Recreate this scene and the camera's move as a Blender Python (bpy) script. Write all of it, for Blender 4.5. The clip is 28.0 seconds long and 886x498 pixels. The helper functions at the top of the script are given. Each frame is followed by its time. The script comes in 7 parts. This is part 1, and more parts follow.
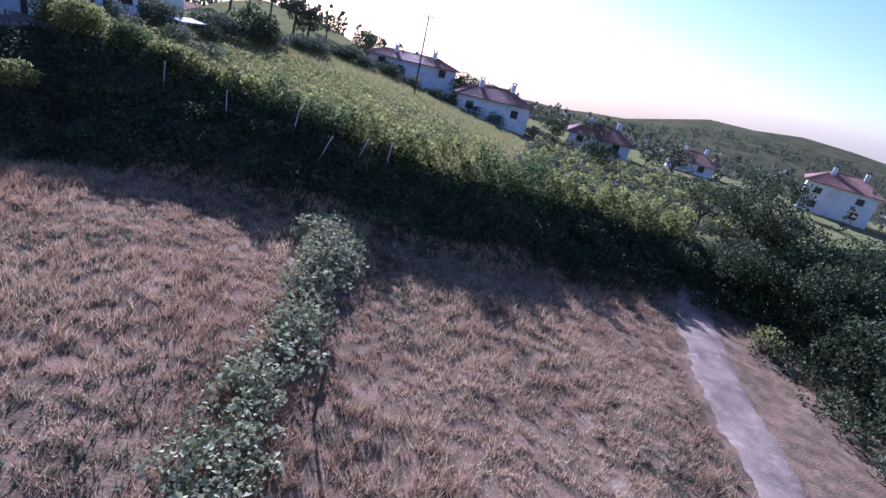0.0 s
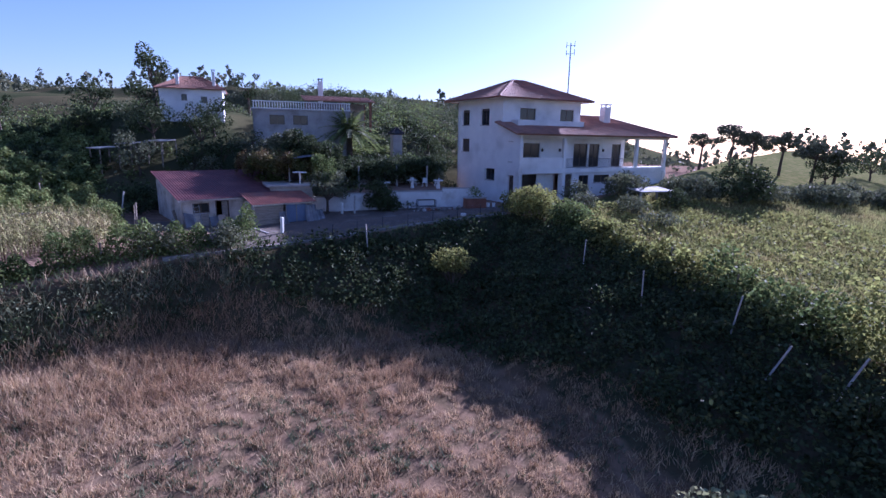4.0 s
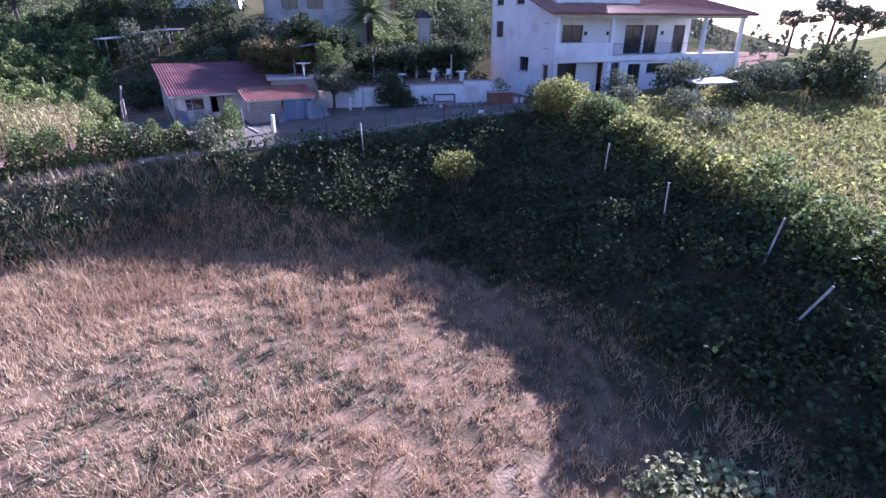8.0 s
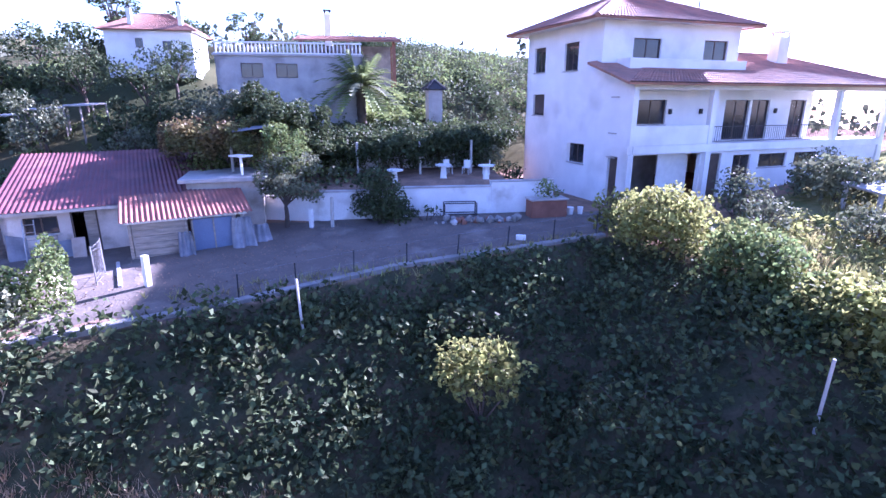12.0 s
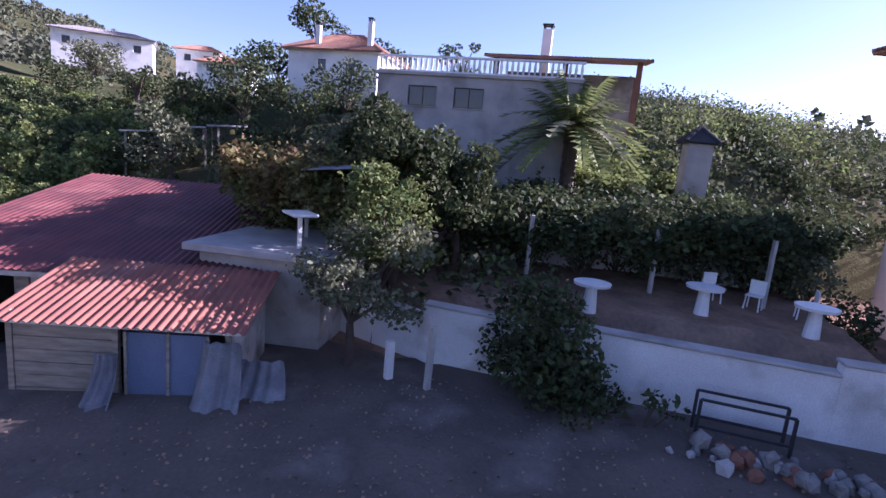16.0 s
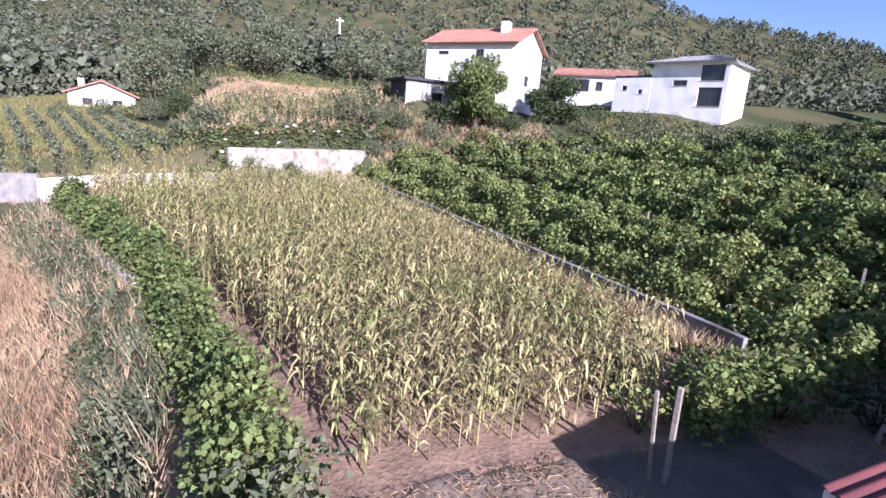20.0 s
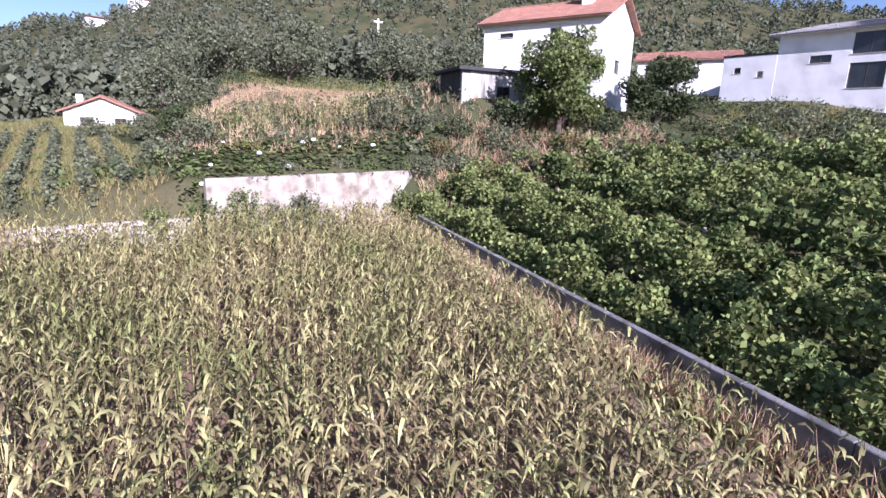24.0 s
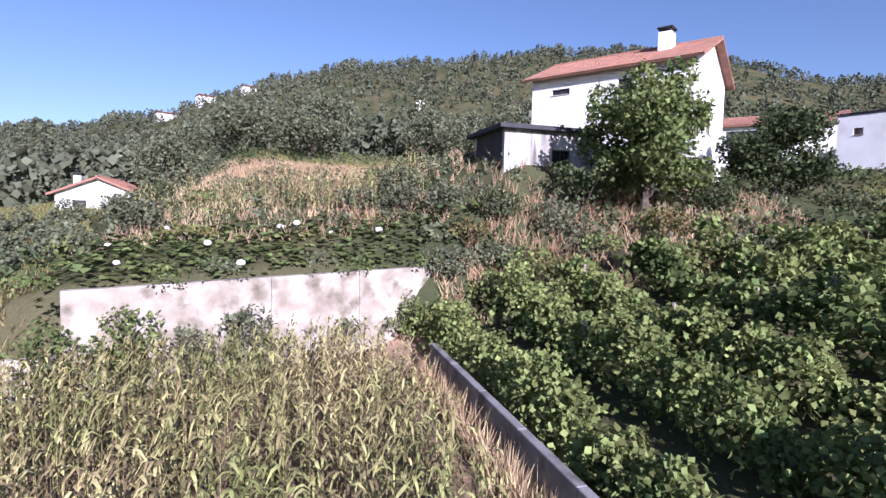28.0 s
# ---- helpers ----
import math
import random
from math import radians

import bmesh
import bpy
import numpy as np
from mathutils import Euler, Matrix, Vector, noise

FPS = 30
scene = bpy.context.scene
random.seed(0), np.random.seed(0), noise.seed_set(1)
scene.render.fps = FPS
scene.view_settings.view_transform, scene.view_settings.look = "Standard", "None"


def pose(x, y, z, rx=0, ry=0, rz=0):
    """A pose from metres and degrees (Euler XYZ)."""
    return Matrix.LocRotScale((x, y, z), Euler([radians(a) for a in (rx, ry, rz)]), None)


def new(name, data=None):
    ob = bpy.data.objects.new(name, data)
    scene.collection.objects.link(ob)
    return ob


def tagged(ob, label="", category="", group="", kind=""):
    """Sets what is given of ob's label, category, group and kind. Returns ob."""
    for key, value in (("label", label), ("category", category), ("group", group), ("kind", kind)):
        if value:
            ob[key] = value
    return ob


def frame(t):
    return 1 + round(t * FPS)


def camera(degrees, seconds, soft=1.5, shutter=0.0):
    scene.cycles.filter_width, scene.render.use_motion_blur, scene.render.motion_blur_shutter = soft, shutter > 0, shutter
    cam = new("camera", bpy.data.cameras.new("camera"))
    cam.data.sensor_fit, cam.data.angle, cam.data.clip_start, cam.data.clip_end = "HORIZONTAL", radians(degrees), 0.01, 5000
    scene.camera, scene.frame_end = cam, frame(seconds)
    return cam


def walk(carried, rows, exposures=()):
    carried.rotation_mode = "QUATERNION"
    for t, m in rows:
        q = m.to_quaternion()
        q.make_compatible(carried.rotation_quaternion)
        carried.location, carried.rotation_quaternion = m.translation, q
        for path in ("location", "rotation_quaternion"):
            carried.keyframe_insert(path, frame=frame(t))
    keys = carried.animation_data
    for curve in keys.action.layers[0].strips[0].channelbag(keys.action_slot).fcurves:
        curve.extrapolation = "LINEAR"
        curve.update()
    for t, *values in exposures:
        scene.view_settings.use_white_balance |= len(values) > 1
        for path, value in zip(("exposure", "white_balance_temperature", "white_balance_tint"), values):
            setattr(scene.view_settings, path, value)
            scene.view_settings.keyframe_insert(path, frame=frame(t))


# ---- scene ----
cam = camera(81.0, 28.0)
# seconds, place in metres, turn in degrees
PATH = [
    (0.0, -9.718, 5.479, 15.7, 67.91, -12.59, -12.43),
    (0.5, -9.62, 6.95, 16.45, 67.04, -1.97, -10.04),
    (1.0, -9.5, 8.7, 16.8, 70.08, 3.24, -8.26),
    (1.5, -9.2, 10.6, 16.5, 77.31, 1.9, -5.72),
    (2.0, -8.35, 12.665, 16.168, 79.94, 1.75, 1.43),
    (2.5, -7.932, 14.107, 16.176, 79.6, 0.08, 11.68),
    (3.0, -7.367, 15.747, 15.855, 77.27, 0.0, 24.26),
    (3.5, -6.229, 16.881, 16.014, 76.58, -0.62, 34.2),
    (4.0, -5.675, 18.097, 15.966, 78.04, -0.92, 40.63),
    (4.5, -5.309, 18.95, 15.665, 79.45, -1.34, 43.3),
    (6.5, -4.013, 21.779, 15.381, 77.19, 0.28, 47.76),
    (7.0, -4.152, 22.379, 15.361, 74.51, 0.8, 48.1),
    (7.5, -4.565, 22.711, 15.479, 69.9, 0.35, 47.65),
    (8.0, -5.175, 23.462, 15.616, 66.77, 0.08, 47.68),
    (8.5, -6.26, 24.581, 15.873, 69.04, -0.69, 47.68),
    (9.0, -7.514, 26.045, 16.039, 71.03, -0.44, 47.9),
    (9.5, -8.992, 27.436, 16.051, 71.64, -0.43, 47.99),
    (10.0, -10.601, 28.76, 16.17, 71.68, -0.1, 48.22),
    (10.5, -12.325, 30.319, 16.011, 71.85, 0.4, 48.48),
    (11.0, -13.989, 31.897, 15.956, 71.74, 0.76, 48.62),
    (11.5, -15.842, 33.457, 15.717, 72.23, 0.87, 48.88),
    (12.0, -17.726, 35.102, 15.671, 74.0, -0.03, 49.72),
    (12.5, -19.599, 36.813, 15.272, 76.35, -0.87, 51.11),
    (14.5, -25.847, 43.011, 14.502, 80.2, -0.18, 60.34),
    (15.0, -27.529, 43.474, 14.597, 79.83, -0.56, 59.63),
    (15.5, -28.877, 44.053, 14.66, 79.93, -2.24, 60.92),
    (16.0, -29.954, 44.383, 14.901, 79.65, -5.17, 75.11),
    (16.5, -31.045, 44.521, 15.051, 77.65, -6.38, 95.64),
    (17.0, -32.222, 44.362, 15.123, 77.8, -6.02, 116.02),
    (17.5, -33.26, 43.757, 15.106, 78.66, -6.05, 133.2),
    (18.0, -34.369, 42.752, 15.122, 74.38, -5.79, 144.34),
    (18.5, -35.223, 41.6, 15.17, 72.63, -4.7, 149.36),
    (19.0, -35.993, 40.126, 15.217, 75.83, -4.22, 149.86),
    (19.5, -36.764, 38.442, 15.362, 77.18, -4.37, 150.25),
    (20.0, -37.536, 36.808, 15.353, 77.27, -4.42, 150.77),
    (20.5, -38.252, 35.073, 15.408, 77.14, -4.47, 151.47),
    (21.0, -38.959, 33.227, 15.406, 77.14, -4.25, 152.4),
    (21.5, -39.586, 31.368, 15.415, 77.42, -3.82, 153.35),
    (23.5, -41.878, 24.42, 15.516, 77.26, -2.16, 154.63),
    (24.0, -42.654, 23.277, 15.51, 77.53, -1.84, 155.33),
    (24.5, -43.404, 21.826, 15.627, 77.8, -1.5, 155.63),
    (25.0, -44.036, 20.575, 15.633, 78.14, -1.38, 155.61),
    (25.5, -44.728, 19.131, 15.606, 78.49, -1.41, 155.45),
    (26.0, -45.439, 17.569, 15.51, 78.69, -1.57, 155.2),
    (26.5, -46.173, 16.522, 15.455, 78.46, -1.37, 155.19),
    (27.0, -46.844, 15.316, 15.364, 79.08, -1.04, 155.42),
    (27.5, -47.44, 13.962, 15.4, 82.27, -1.03, 157.14),
    (28.0, -48.036, 12.94, 15.444, 86.18, -1.23, 160.4),
]
walk(cam, [(t, pose(x, y, z, rx, ry, rz)) for t, x, y, z, rx, ry, rz in PATH],
     exposures=[(0.0, 1.3, 4650, 38), (1.0, 1.25, 4700, 38), (2.0, 0.95, 4550, 42), (3.0, 0.7, 4700, 42), (4.0, 1.2, 4800, 42), (4.5, 1.3, 4800, 42), (6.5, 1.5, 4850, 40), (7.0, 1.7, 4850, 42), (8.0, 2.1, 4950, 42), (9.0, 2.55, 4850, 44), (11.0, 2.95, 4800, 50), (12.5, 3.1, 4850, 52), (15.0, 2.3, 5350, 51), (16.0, 1.75, 5450, 46), (16.5, 1.85, 5400, 38), (17.0, 2.05, 5400, 34), (18.0, 1.5, 5450, 30), (20.0, 1.4, 5350, 32), (25.0, 1.15, 5350, 34), (28.0, 1.1, 5350, 32)])

# ---- light: low sun behind the main house, clear sky ----
SUN_AZ, SUN_EL = 3.0, 24.3          # degrees left of +y, above the horizon
world = bpy.data.worlds.new("sky")
scene.world = world
world.use_nodes = True
wn = world.node_tree.nodes
sky = wn.new("ShaderNodeTexSky")
sky.sky_type = "NISHITA"
sky.sun_disc = False
sky.sun_elevation = radians(SUN_EL)
sky.sun_rotation = radians(-SUN_AZ)
sky.air_density, sky.dust_density, sky.ozone_density = 1.0, 0.5, 1.8
world.node_tree.links.new(sky.outputs[0], wn["Background"].inputs[0])
wn["Background"].inputs[1].default_value = 0.06
sun = new("sun", bpy.data.lights.new("sun", "SUN"))
sun.data.energy, sun.data.angle, sun.data.color = 5.0, radians(0.6), (1.0, 0.93, 0.82)
_e = radians(SUN_EL)
_a = radians(SUN_AZ)
SUN_DIR = Vector((-math.sin(_a) * math.cos(_e), math.cos(_a) * math.cos(_e), math.sin(_e)))
sun.matrix_world = Matrix.Translation((0, 120, 90)) @ SUN_DIR.to_track_quat("Z", "Y").to_matrix().to_4x4()

# ---- materials ----
def mat(name, col, col2=None, scale=3.0, fine=40.0, rough=0.8, bump=0.3, metal=0.0, stain=None, stain_scale=0.6, island=0.0, translucent=0.0, stretch=None, spec=0.3):
    """Two-scale mottled surface; island: brightness spread per mesh island; translucent: share of light let through."""
    m = bpy.data.materials.new(name)
    m.use_nodes = True
    nt = m.node_tree
    n, l = nt.nodes, nt.links
    b = n["Principled BSDF"]
    b.inputs["Roughness"].default_value = rough
    b.inputs["Metallic"].default_value = metal
    b.inputs["Specular IOR Level"].default_value = spec
    tc = n.new("ShaderNodeNewGeometry")
    mp = n.new("ShaderNodeMapping")
    l.new(tc.outputs["Position"], mp.inputs[0])
    if stretch:
        mp.inputs["Scale"].default_value = stretch
    n1 = n.new("ShaderNodeTexNoise")
    n1.inputs["Scale"].default_value, n1.inputs["Detail"].default_value = scale, 6.0
    n2 = n.new("ShaderNodeTexNoise")
    n2.inputs["Scale"].default_value, n2.inputs["Detail"].default_value = fine, 4.0
    l.new(mp.outputs[0], n1.inputs[0])
    l.new(mp.outputs[0], n2.inputs[0])
    r = n.new("ShaderNodeMapRange")
    r.inputs[1].default_value, r.inputs[2].default_value = 0.35, 0.65
    l.new(n1.outputs[0], r.inputs[0])
    mix = n.new("ShaderNodeMix")
    mix.data_type = "RGBA"
    mix.inputs[6].default_value = (*col, 1)
    mix.inputs[7].default_value = (*(col2 or [c * 0.75 for c in col]), 1)
    l.new(r.outputs[0], mix.inputs[0])
    out = mix.outputs[2]
    if stain:
        n3 = n.new("ShaderNodeTexNoise")
        n3.inputs["Scale"].default_value, n3.inputs["Detail"].default_value = stain_scale, 8.0
        l.new(mp.outputs[0], n3.inputs[0])
        r3 = n.new("ShaderNodeMapRange")
        r3.inputs[1].default_value, r3.inputs[2].default_value = 0.52, 0.72
        l.new(n3.outputs[0], r3.inputs[0])
        m3 = n.new("ShaderNodeMix")
        m3.data_type = "RGBA"
        m3.inputs[7].default_value = (*stain, 1)
        l.new(r3.outputs[0], m3.inputs[0])
        l.new(out, m3.inputs[6])
        out = m3.outputs[2]
    # fine grain and spread of brightness
    hsv = n.new("ShaderNodeHueSaturation")
    l.new(out, hsv.inputs["Color"])
    mr = n.new("ShaderNodeMapRange")
    mr.inputs[3].default_value, mr.inputs[4].default_value = 0.75, 1.25
    l.new(n2.outputs[0], mr.inputs[0])
    val = mr.outputs[0]
    if island:
        g = n.new("ShaderNodeNewGeometry")
        mi = n.new("ShaderNodeMapRange")
        mi.inputs[3].default_value, mi.inputs[4].default_value = 1 - island, 1 + island
        l.new(g.outputs["Random Per Island"], mi.inputs[0])
        mu = n.new("ShaderNodeMath")
        mu.operation = "MULTIPLY"
        l.new(mi.outputs[0], mu.inputs[0])
        l.new(val, mu.inputs[1])
        val = mu.outputs[0]
        mh = n.new("ShaderNodeMapRange")
        mh.inputs[3].default_value, mh.inputs[4].default_value = 0.5 - 0.04 * island, 0.5 + 0.03 * island
        l.new(g.outputs["Random Per Island"], mh.inputs[0])
        l.new(mh.outputs[0], hsv.inputs["Hue"])
    l.new(val, hsv.inputs["Value"])
    l.new(hsv.outputs[0], b.inputs["Base Color"])
    if bump:
        bp = n.new("ShaderNodeBump")
        bp.inputs["Strength"].default_value = bump
        bp.inputs["Distance"].default_value = 0.03
        l.new(n2.outputs[0], bp.inputs["Height"])
        l.new(bp.outputs[0], b.inputs["Normal"])
    if translucent:
        t = n.new("ShaderNodeBsdfTranslucent")
        l.new(hsv.outputs[0], t.inputs[0])
        ms = n.new("ShaderNodeMixShader")
        ms.inputs[0].default_value = translucent
        l.new(b.outputs[0], ms.inputs[1])
        l.new(t.outputs[0], ms.inputs[2])
        l.new(ms.outputs[0], n["Material Output"].inputs[0])
    return m


M_WHITE = mat("white_render", (0.80, 0.79, 0.77), (0.72, 0.71, 0.70), 0.8, 60, 0.85, 0.15, stain=(0.55, 0.54, 0.52), stain_scale=0.35)
M_OLDWHITE = mat("weathered_lime_wash", (0.62, 0.56, 0.50), (0.40, 0.34, 0.29), 0.8, 30, 0.9, 0.4, stain=(0.20, 0.17, 0.13), stain_scale=1.0)
M_LIME = mat("garden_lime_wash", (0.76, 0.75, 0.73), (0.66, 0.64, 0.62), 0.9, 30, 0.9, 0.4, stain=(0.42, 0.38, 0.33), stain_scale=0.7)
M_WALLOLD = mat("peeling_lime_wash", (0.45, 0.405, 0.34), (0.25, 0.21, 0.165), 1.1, 30, 0.9, 0.5, stain=(0.14, 0.12, 0.085), stain_scale=1.6)
M_GREYWALL = mat("grey_cement", (0.42, 0.40, 0.38), (0.32, 0.31, 0.30), 1.0, 30, 0.9, 0.4, stain=(0.2, 0.19, 0.17))
# darker copy of the grey cement: the channel wall's shade is put into the colour
M_CHANNEL = mat("shaded_cement", (0.25, 0.24, 0.235), (0.15, 0.145, 0.14), 1.4, 30, 0.9, 0.5, stain=(0.09, 0.09, 0.075), stain_scale=1.4)
M_STONE = mat("rubble_stone", (0.30, 0.28, 0.25), (0.20, 0.19, 0.18), 2.2, 18, 0.9, 0.8, stain=(0.12, 0.12, 0.10))
M_TILE = mat("clay_roof_tile", (0.38, 0.185, 0.125), (0.265, 0.14, 0.10), 1.5, 20, 0.8, 0.4, stain=(0.22, 0.13, 0.10), stain_scale=0.7)
M_SHEET = mat("red_painted_sheet", (0.165, 0.052, 0.05), (0.10, 0.036, 0.038), 1.0, 25, 0.6, 0.15, stain=(0.20, 0.08, 0.07), stain_scale=0.8)
M_FADED = mat("faded_clay_sheet", (0.33, 0.125, 0.085), (0.23, 0.092, 0.068), 1.5, 25, 0.75, 0.2, stain=(0.25, 0.14, 0.11))
M_CONC = mat("concrete", (0.46, 0.43, 0.40), (0.36, 0.34, 0.31), 1.5, 40, 0.9, 0.3, stain=(0.24, 0.22, 0.20))
M_DARKGLASS = mat("window_glass", (0.03, 0.035, 0.04), (0.02, 0.02, 0.025), 1.0, 10, 0.08, 0.0, spec=0.6)
M_FRAME = mat("dark_brown_frame", (0.10, 0.07, 0.05), (0.07, 0.05, 0.04), 3, 60, 0.5, 0.1)
M_WOOD = mat("weathered_board", (0.32, 0.27, 0.22), (0.20, 0.17, 0.14), 2, 40, 0.85, 0.4, stretch=(1, 1, 6), island=0.25)
M_POST = mat("pale_granite_post", (0.50, 0.47, 0.43), (0.38, 0.36, 0.33), 3, 50, 0.9, 0.4)
M_METAL = mat("galvanised_iron", (0.35, 0.35, 0.36), (0.25, 0.25, 0.26), 3, 50, 0.45, 0.1, metal=0.8)
M_BLACK = mat("dark_paint", (0.04, 0.04, 0.045), (0.03, 0.03, 0.03), 3, 40, 0.5, 0.1)
M_BLUE = mat("blue_grey_panel", (0.17, 0.21, 0.30), (0.13, 0.16, 0.24), 1.2, 30, 0.6, 0.1)
M_TARP = mat("grey_plastic_sheet", (0.25, 0.25, 0.26), (0.15, 0.15, 0.165), 2, 20, 0.5, 0.3)
M_SACK = mat("pale_sacking", (0.44, 0.36, 0.29), (0.28, 0.22, 0.17), 2, 30, 0.9, 0.4)
M_SHEDMIX = mat("limed_boards", (0.30, 0.28, 0.26), (0.58, 0.56, 0.53), 0.7, 30, 0.9, 0.4, stretch=(4, 4, 0.4), stain=(0.06, 0.055, 0.05))
M_TARRED = mat("tarred_boards", (0.07, 0.065, 0.06), (0.045, 0.042, 0.04), 0.8, 30, 0.85, 0.4, stretch=(4, 4, 0.4))
M_TERRA = mat("terracotta", (0.26, 0.12, 0.08), (0.20, 0.09, 0.06), 2, 40, 0.85, 0.2)
M_PLASTIC = mat("white_plastic", (0.78, 0.77, 0.74), (0.70, 0.69, 0.66), 3, 40, 0.4, 0.0)
M_DARKROOF = mat("dark_felt_roof", (0.055, 0.055, 0.06), (0.04, 0.04, 0.045), 2, 30, 0.85, 0.3)
M_GREYROOF = mat("grey_fibre_roof", (0.24, 0.23, 0.23), (0.18, 0.17, 0.17), 2, 30, 0.9, 0.2)
M_SOIL = mat("dry_soil", (0.30, 0.20, 0.14), (0.22, 0.15, 0.11), 0.8, 14, 0.95, 0.9, stain=(0.38, 0.28, 0.21), stain_scale=0.5)
M_YARD = mat("trodden_yard", (0.145, 0.118, 0.095), (0.08, 0.068, 0.056), 0.5, 12, 0.95, 0.7, stain=(0.25, 0.21, 0.175), stain_scale=0.5)
M_TRACK = mat("dirt_track", (0.27, 0.205, 0.155), (0.19, 0.145, 0.11), 0.9, 14, 0.95, 0.8, stain=(0.33, 0.26, 0.20), stain_scale=1.5, spec=0.0)
M_BARK = mat("bark", (0.12, 0.09, 0.07), (0.07, 0.055, 0.045), 3, 30, 0.95, 0.6)
M_VINE = mat("vine_leaf", (0.20, 0.235, 0.08), (0.095, 0.13, 0.045), 0.7, 8, 0.7, 0.0, island=0.55, translucent=0.35, spec=0.12)
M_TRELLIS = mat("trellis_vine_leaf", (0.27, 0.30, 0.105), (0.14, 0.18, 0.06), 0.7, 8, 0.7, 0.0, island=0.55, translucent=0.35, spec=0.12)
M_LEAF = mat("dark_leaf", (0.085, 0.105, 0.045), (0.045, 0.062, 0.028), 0.7, 8, 0.7, 0.0, island=0.5, translucent=0.25, spec=0.12)
M_OLIVE = mat("grey_green_leaf", (0.17, 0.18, 0.105), (0.10, 0.115, 0.065), 0.7, 8, 0.7, 0.0, island=0.45, translucent=0.25, spec=0.12)
M_FROST = mat("pale_felted_leaf", (0.37, 0.365, 0.20), (0.22, 0.235, 0.115), 0.7, 8, 0.7, 0.0, island=0.45, translucent=0.25, spec=0.15)
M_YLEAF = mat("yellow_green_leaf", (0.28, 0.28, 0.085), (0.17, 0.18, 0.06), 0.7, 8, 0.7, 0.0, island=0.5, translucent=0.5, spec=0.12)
M_CREEPER = mat("russet_creeper", (0.14, 0.165, 0.055), (0.19, 0.12, 0.06), 0.5, 8, 0.6, 0.0, island=0.45, translucent=0.3, spec=0.12)
M_CORN = mat("ripening_maize", (0.20, 0.21, 0.075), (0.40, 0.33, 0.16), 0.35, 6, 0.6, 0.0, island=0.65, translucent=0.15, spec=0.12)
M_STRAW = mat("dry_straw", (0.54, 0.41, 0.25), (0.38, 0.255, 0.15), 0.12, 6, 0.8, 0.0, island=0.45, translucent=0.3)
M_PINE = mat("pine_needle", (0.125, 0.135, 0.085), (0.08, 0.092, 0.06), 0.03, 4, 0.7, 0.0, island=0.3, translucent=0.15, spec=0.12)
M_MEADOWBLADE = mat("meadow_blade", (0.25, 0.26, 0.09), (0.30, 0.25, 0.11), 0.3, 6, 0.7, 0.0, island=0.45, translucent=0.45)



def ground_mat():
    """One soil for the whole land: field, bank, meadow, hill scrub and bare soil blend by weights stored on the mesh."""
    m = bpy.data.materials.new("open_ground")
    m.use_nodes = True
    n, l = m.node_tree.nodes, m.node_tree.links
    b = n["Principled BSDF"]
    b.inputs["Roughness"].default_value = 0.95
    b.inputs["Specular IOR Level"].default_value = 0.0
    tc = n.new("ShaderNodeTexCoord")

    def noise(scale, detail=6.0):
        t = n.new("ShaderNodeTexNoise")
        t.inputs["Scale"].default_value, t.inputs["Detail"].default_value = scale, detail
        l.new(tc.outputs["Object"], t.inputs[0])
        return t.outputs[0]

    def ramp(x, a, c):
        r = n.new("ShaderNodeMapRange")
        r.interpolation_type = "SMOOTHSTEP"
        r.inputs[1].default_value, r.inputs[2].default_value = a, c
        l.new(x, r.inputs[0])
        return r.outputs[0]

    def blend(fac, a, c):
        x = n.new("ShaderNodeMix")
        x.data_type = "RGBA"
        l.new(fac, x.inputs[0])
        for k, v in ((6, a), (7, c)):
            if isinstance(v, tuple):
                x.inputs[k].default_value = (*v, 1)
            else:
                l.new(v, x.inputs[k])
        return x.outputs[2]

    mid, fine, wide, patch = noise(1.1), noise(9.0, 4.0), noise(0.06, 8.0), noise(0.5, 8.0)
    col = blend(ramp(mid, 0.35, 0.65), (0.215, 0.145, 0.092), (0.125, 0.092, 0.056))
    col = blend(ramp(patch, 0.56, 0.72), col, (0.26, 0.19, 0.125))
    for zone, a, c in (("soil", (0.30, 0.20, 0.14), (0.21, 0.145, 0.105)), ("meadow", (0.13, 0.14, 0.05), (0.21, 0.19, 0.085)), ("bank", (0.05, 0.055, 0.03), (0.085, 0.07, 0.042)), ("hill", (0.055, 0.065, 0.032), (0.10, 0.09, 0.048))):
        at = n.new("ShaderNodeAttribute")
        at.attribute_name = zone
        ad = n.new("ShaderNodeMath")
        ad.operation = "MULTIPLY_ADD"
        l.new(patch, ad.inputs[0])
        ad.inputs[1].default_value = 1.2
        l.new(at.outputs["Fac"], ad.inputs[2])
        w = ramp(ad.outputs[0], 0.95, 1.25)
        col = blend(w, col, blend(ramp(wide if zone == "hill" else mid, 0.38, 0.62), a, c))
    hsv = n.new("ShaderNodeHueSaturation")
    mr = n.new("ShaderNodeMapRange")
    mr.inputs[3].default_value, mr.inputs[4].default_value = 0.65, 1.35
    l.new(fine, mr.inputs[0])
    l.new(mr.outputs[0], hsv.inputs["Value"])
    l.new(col, hsv.inputs["Color"])
    l.new(hsv.outputs[0], b.inputs["Base Color"])
    bp = n.new("ShaderNodeBump")
    bp.inputs["Strength"].default_value, bp.inputs["Distance"].default_value = 0.9, 0.05
    l.new(fine, bp.inputs["Height"])
    l.new(bp.outputs[0], b.inputs["Normal"])
    return m


M_GROUND = ground_mat()
# ---- helpers for meshes ----
rng = np.random.default_rng(7)


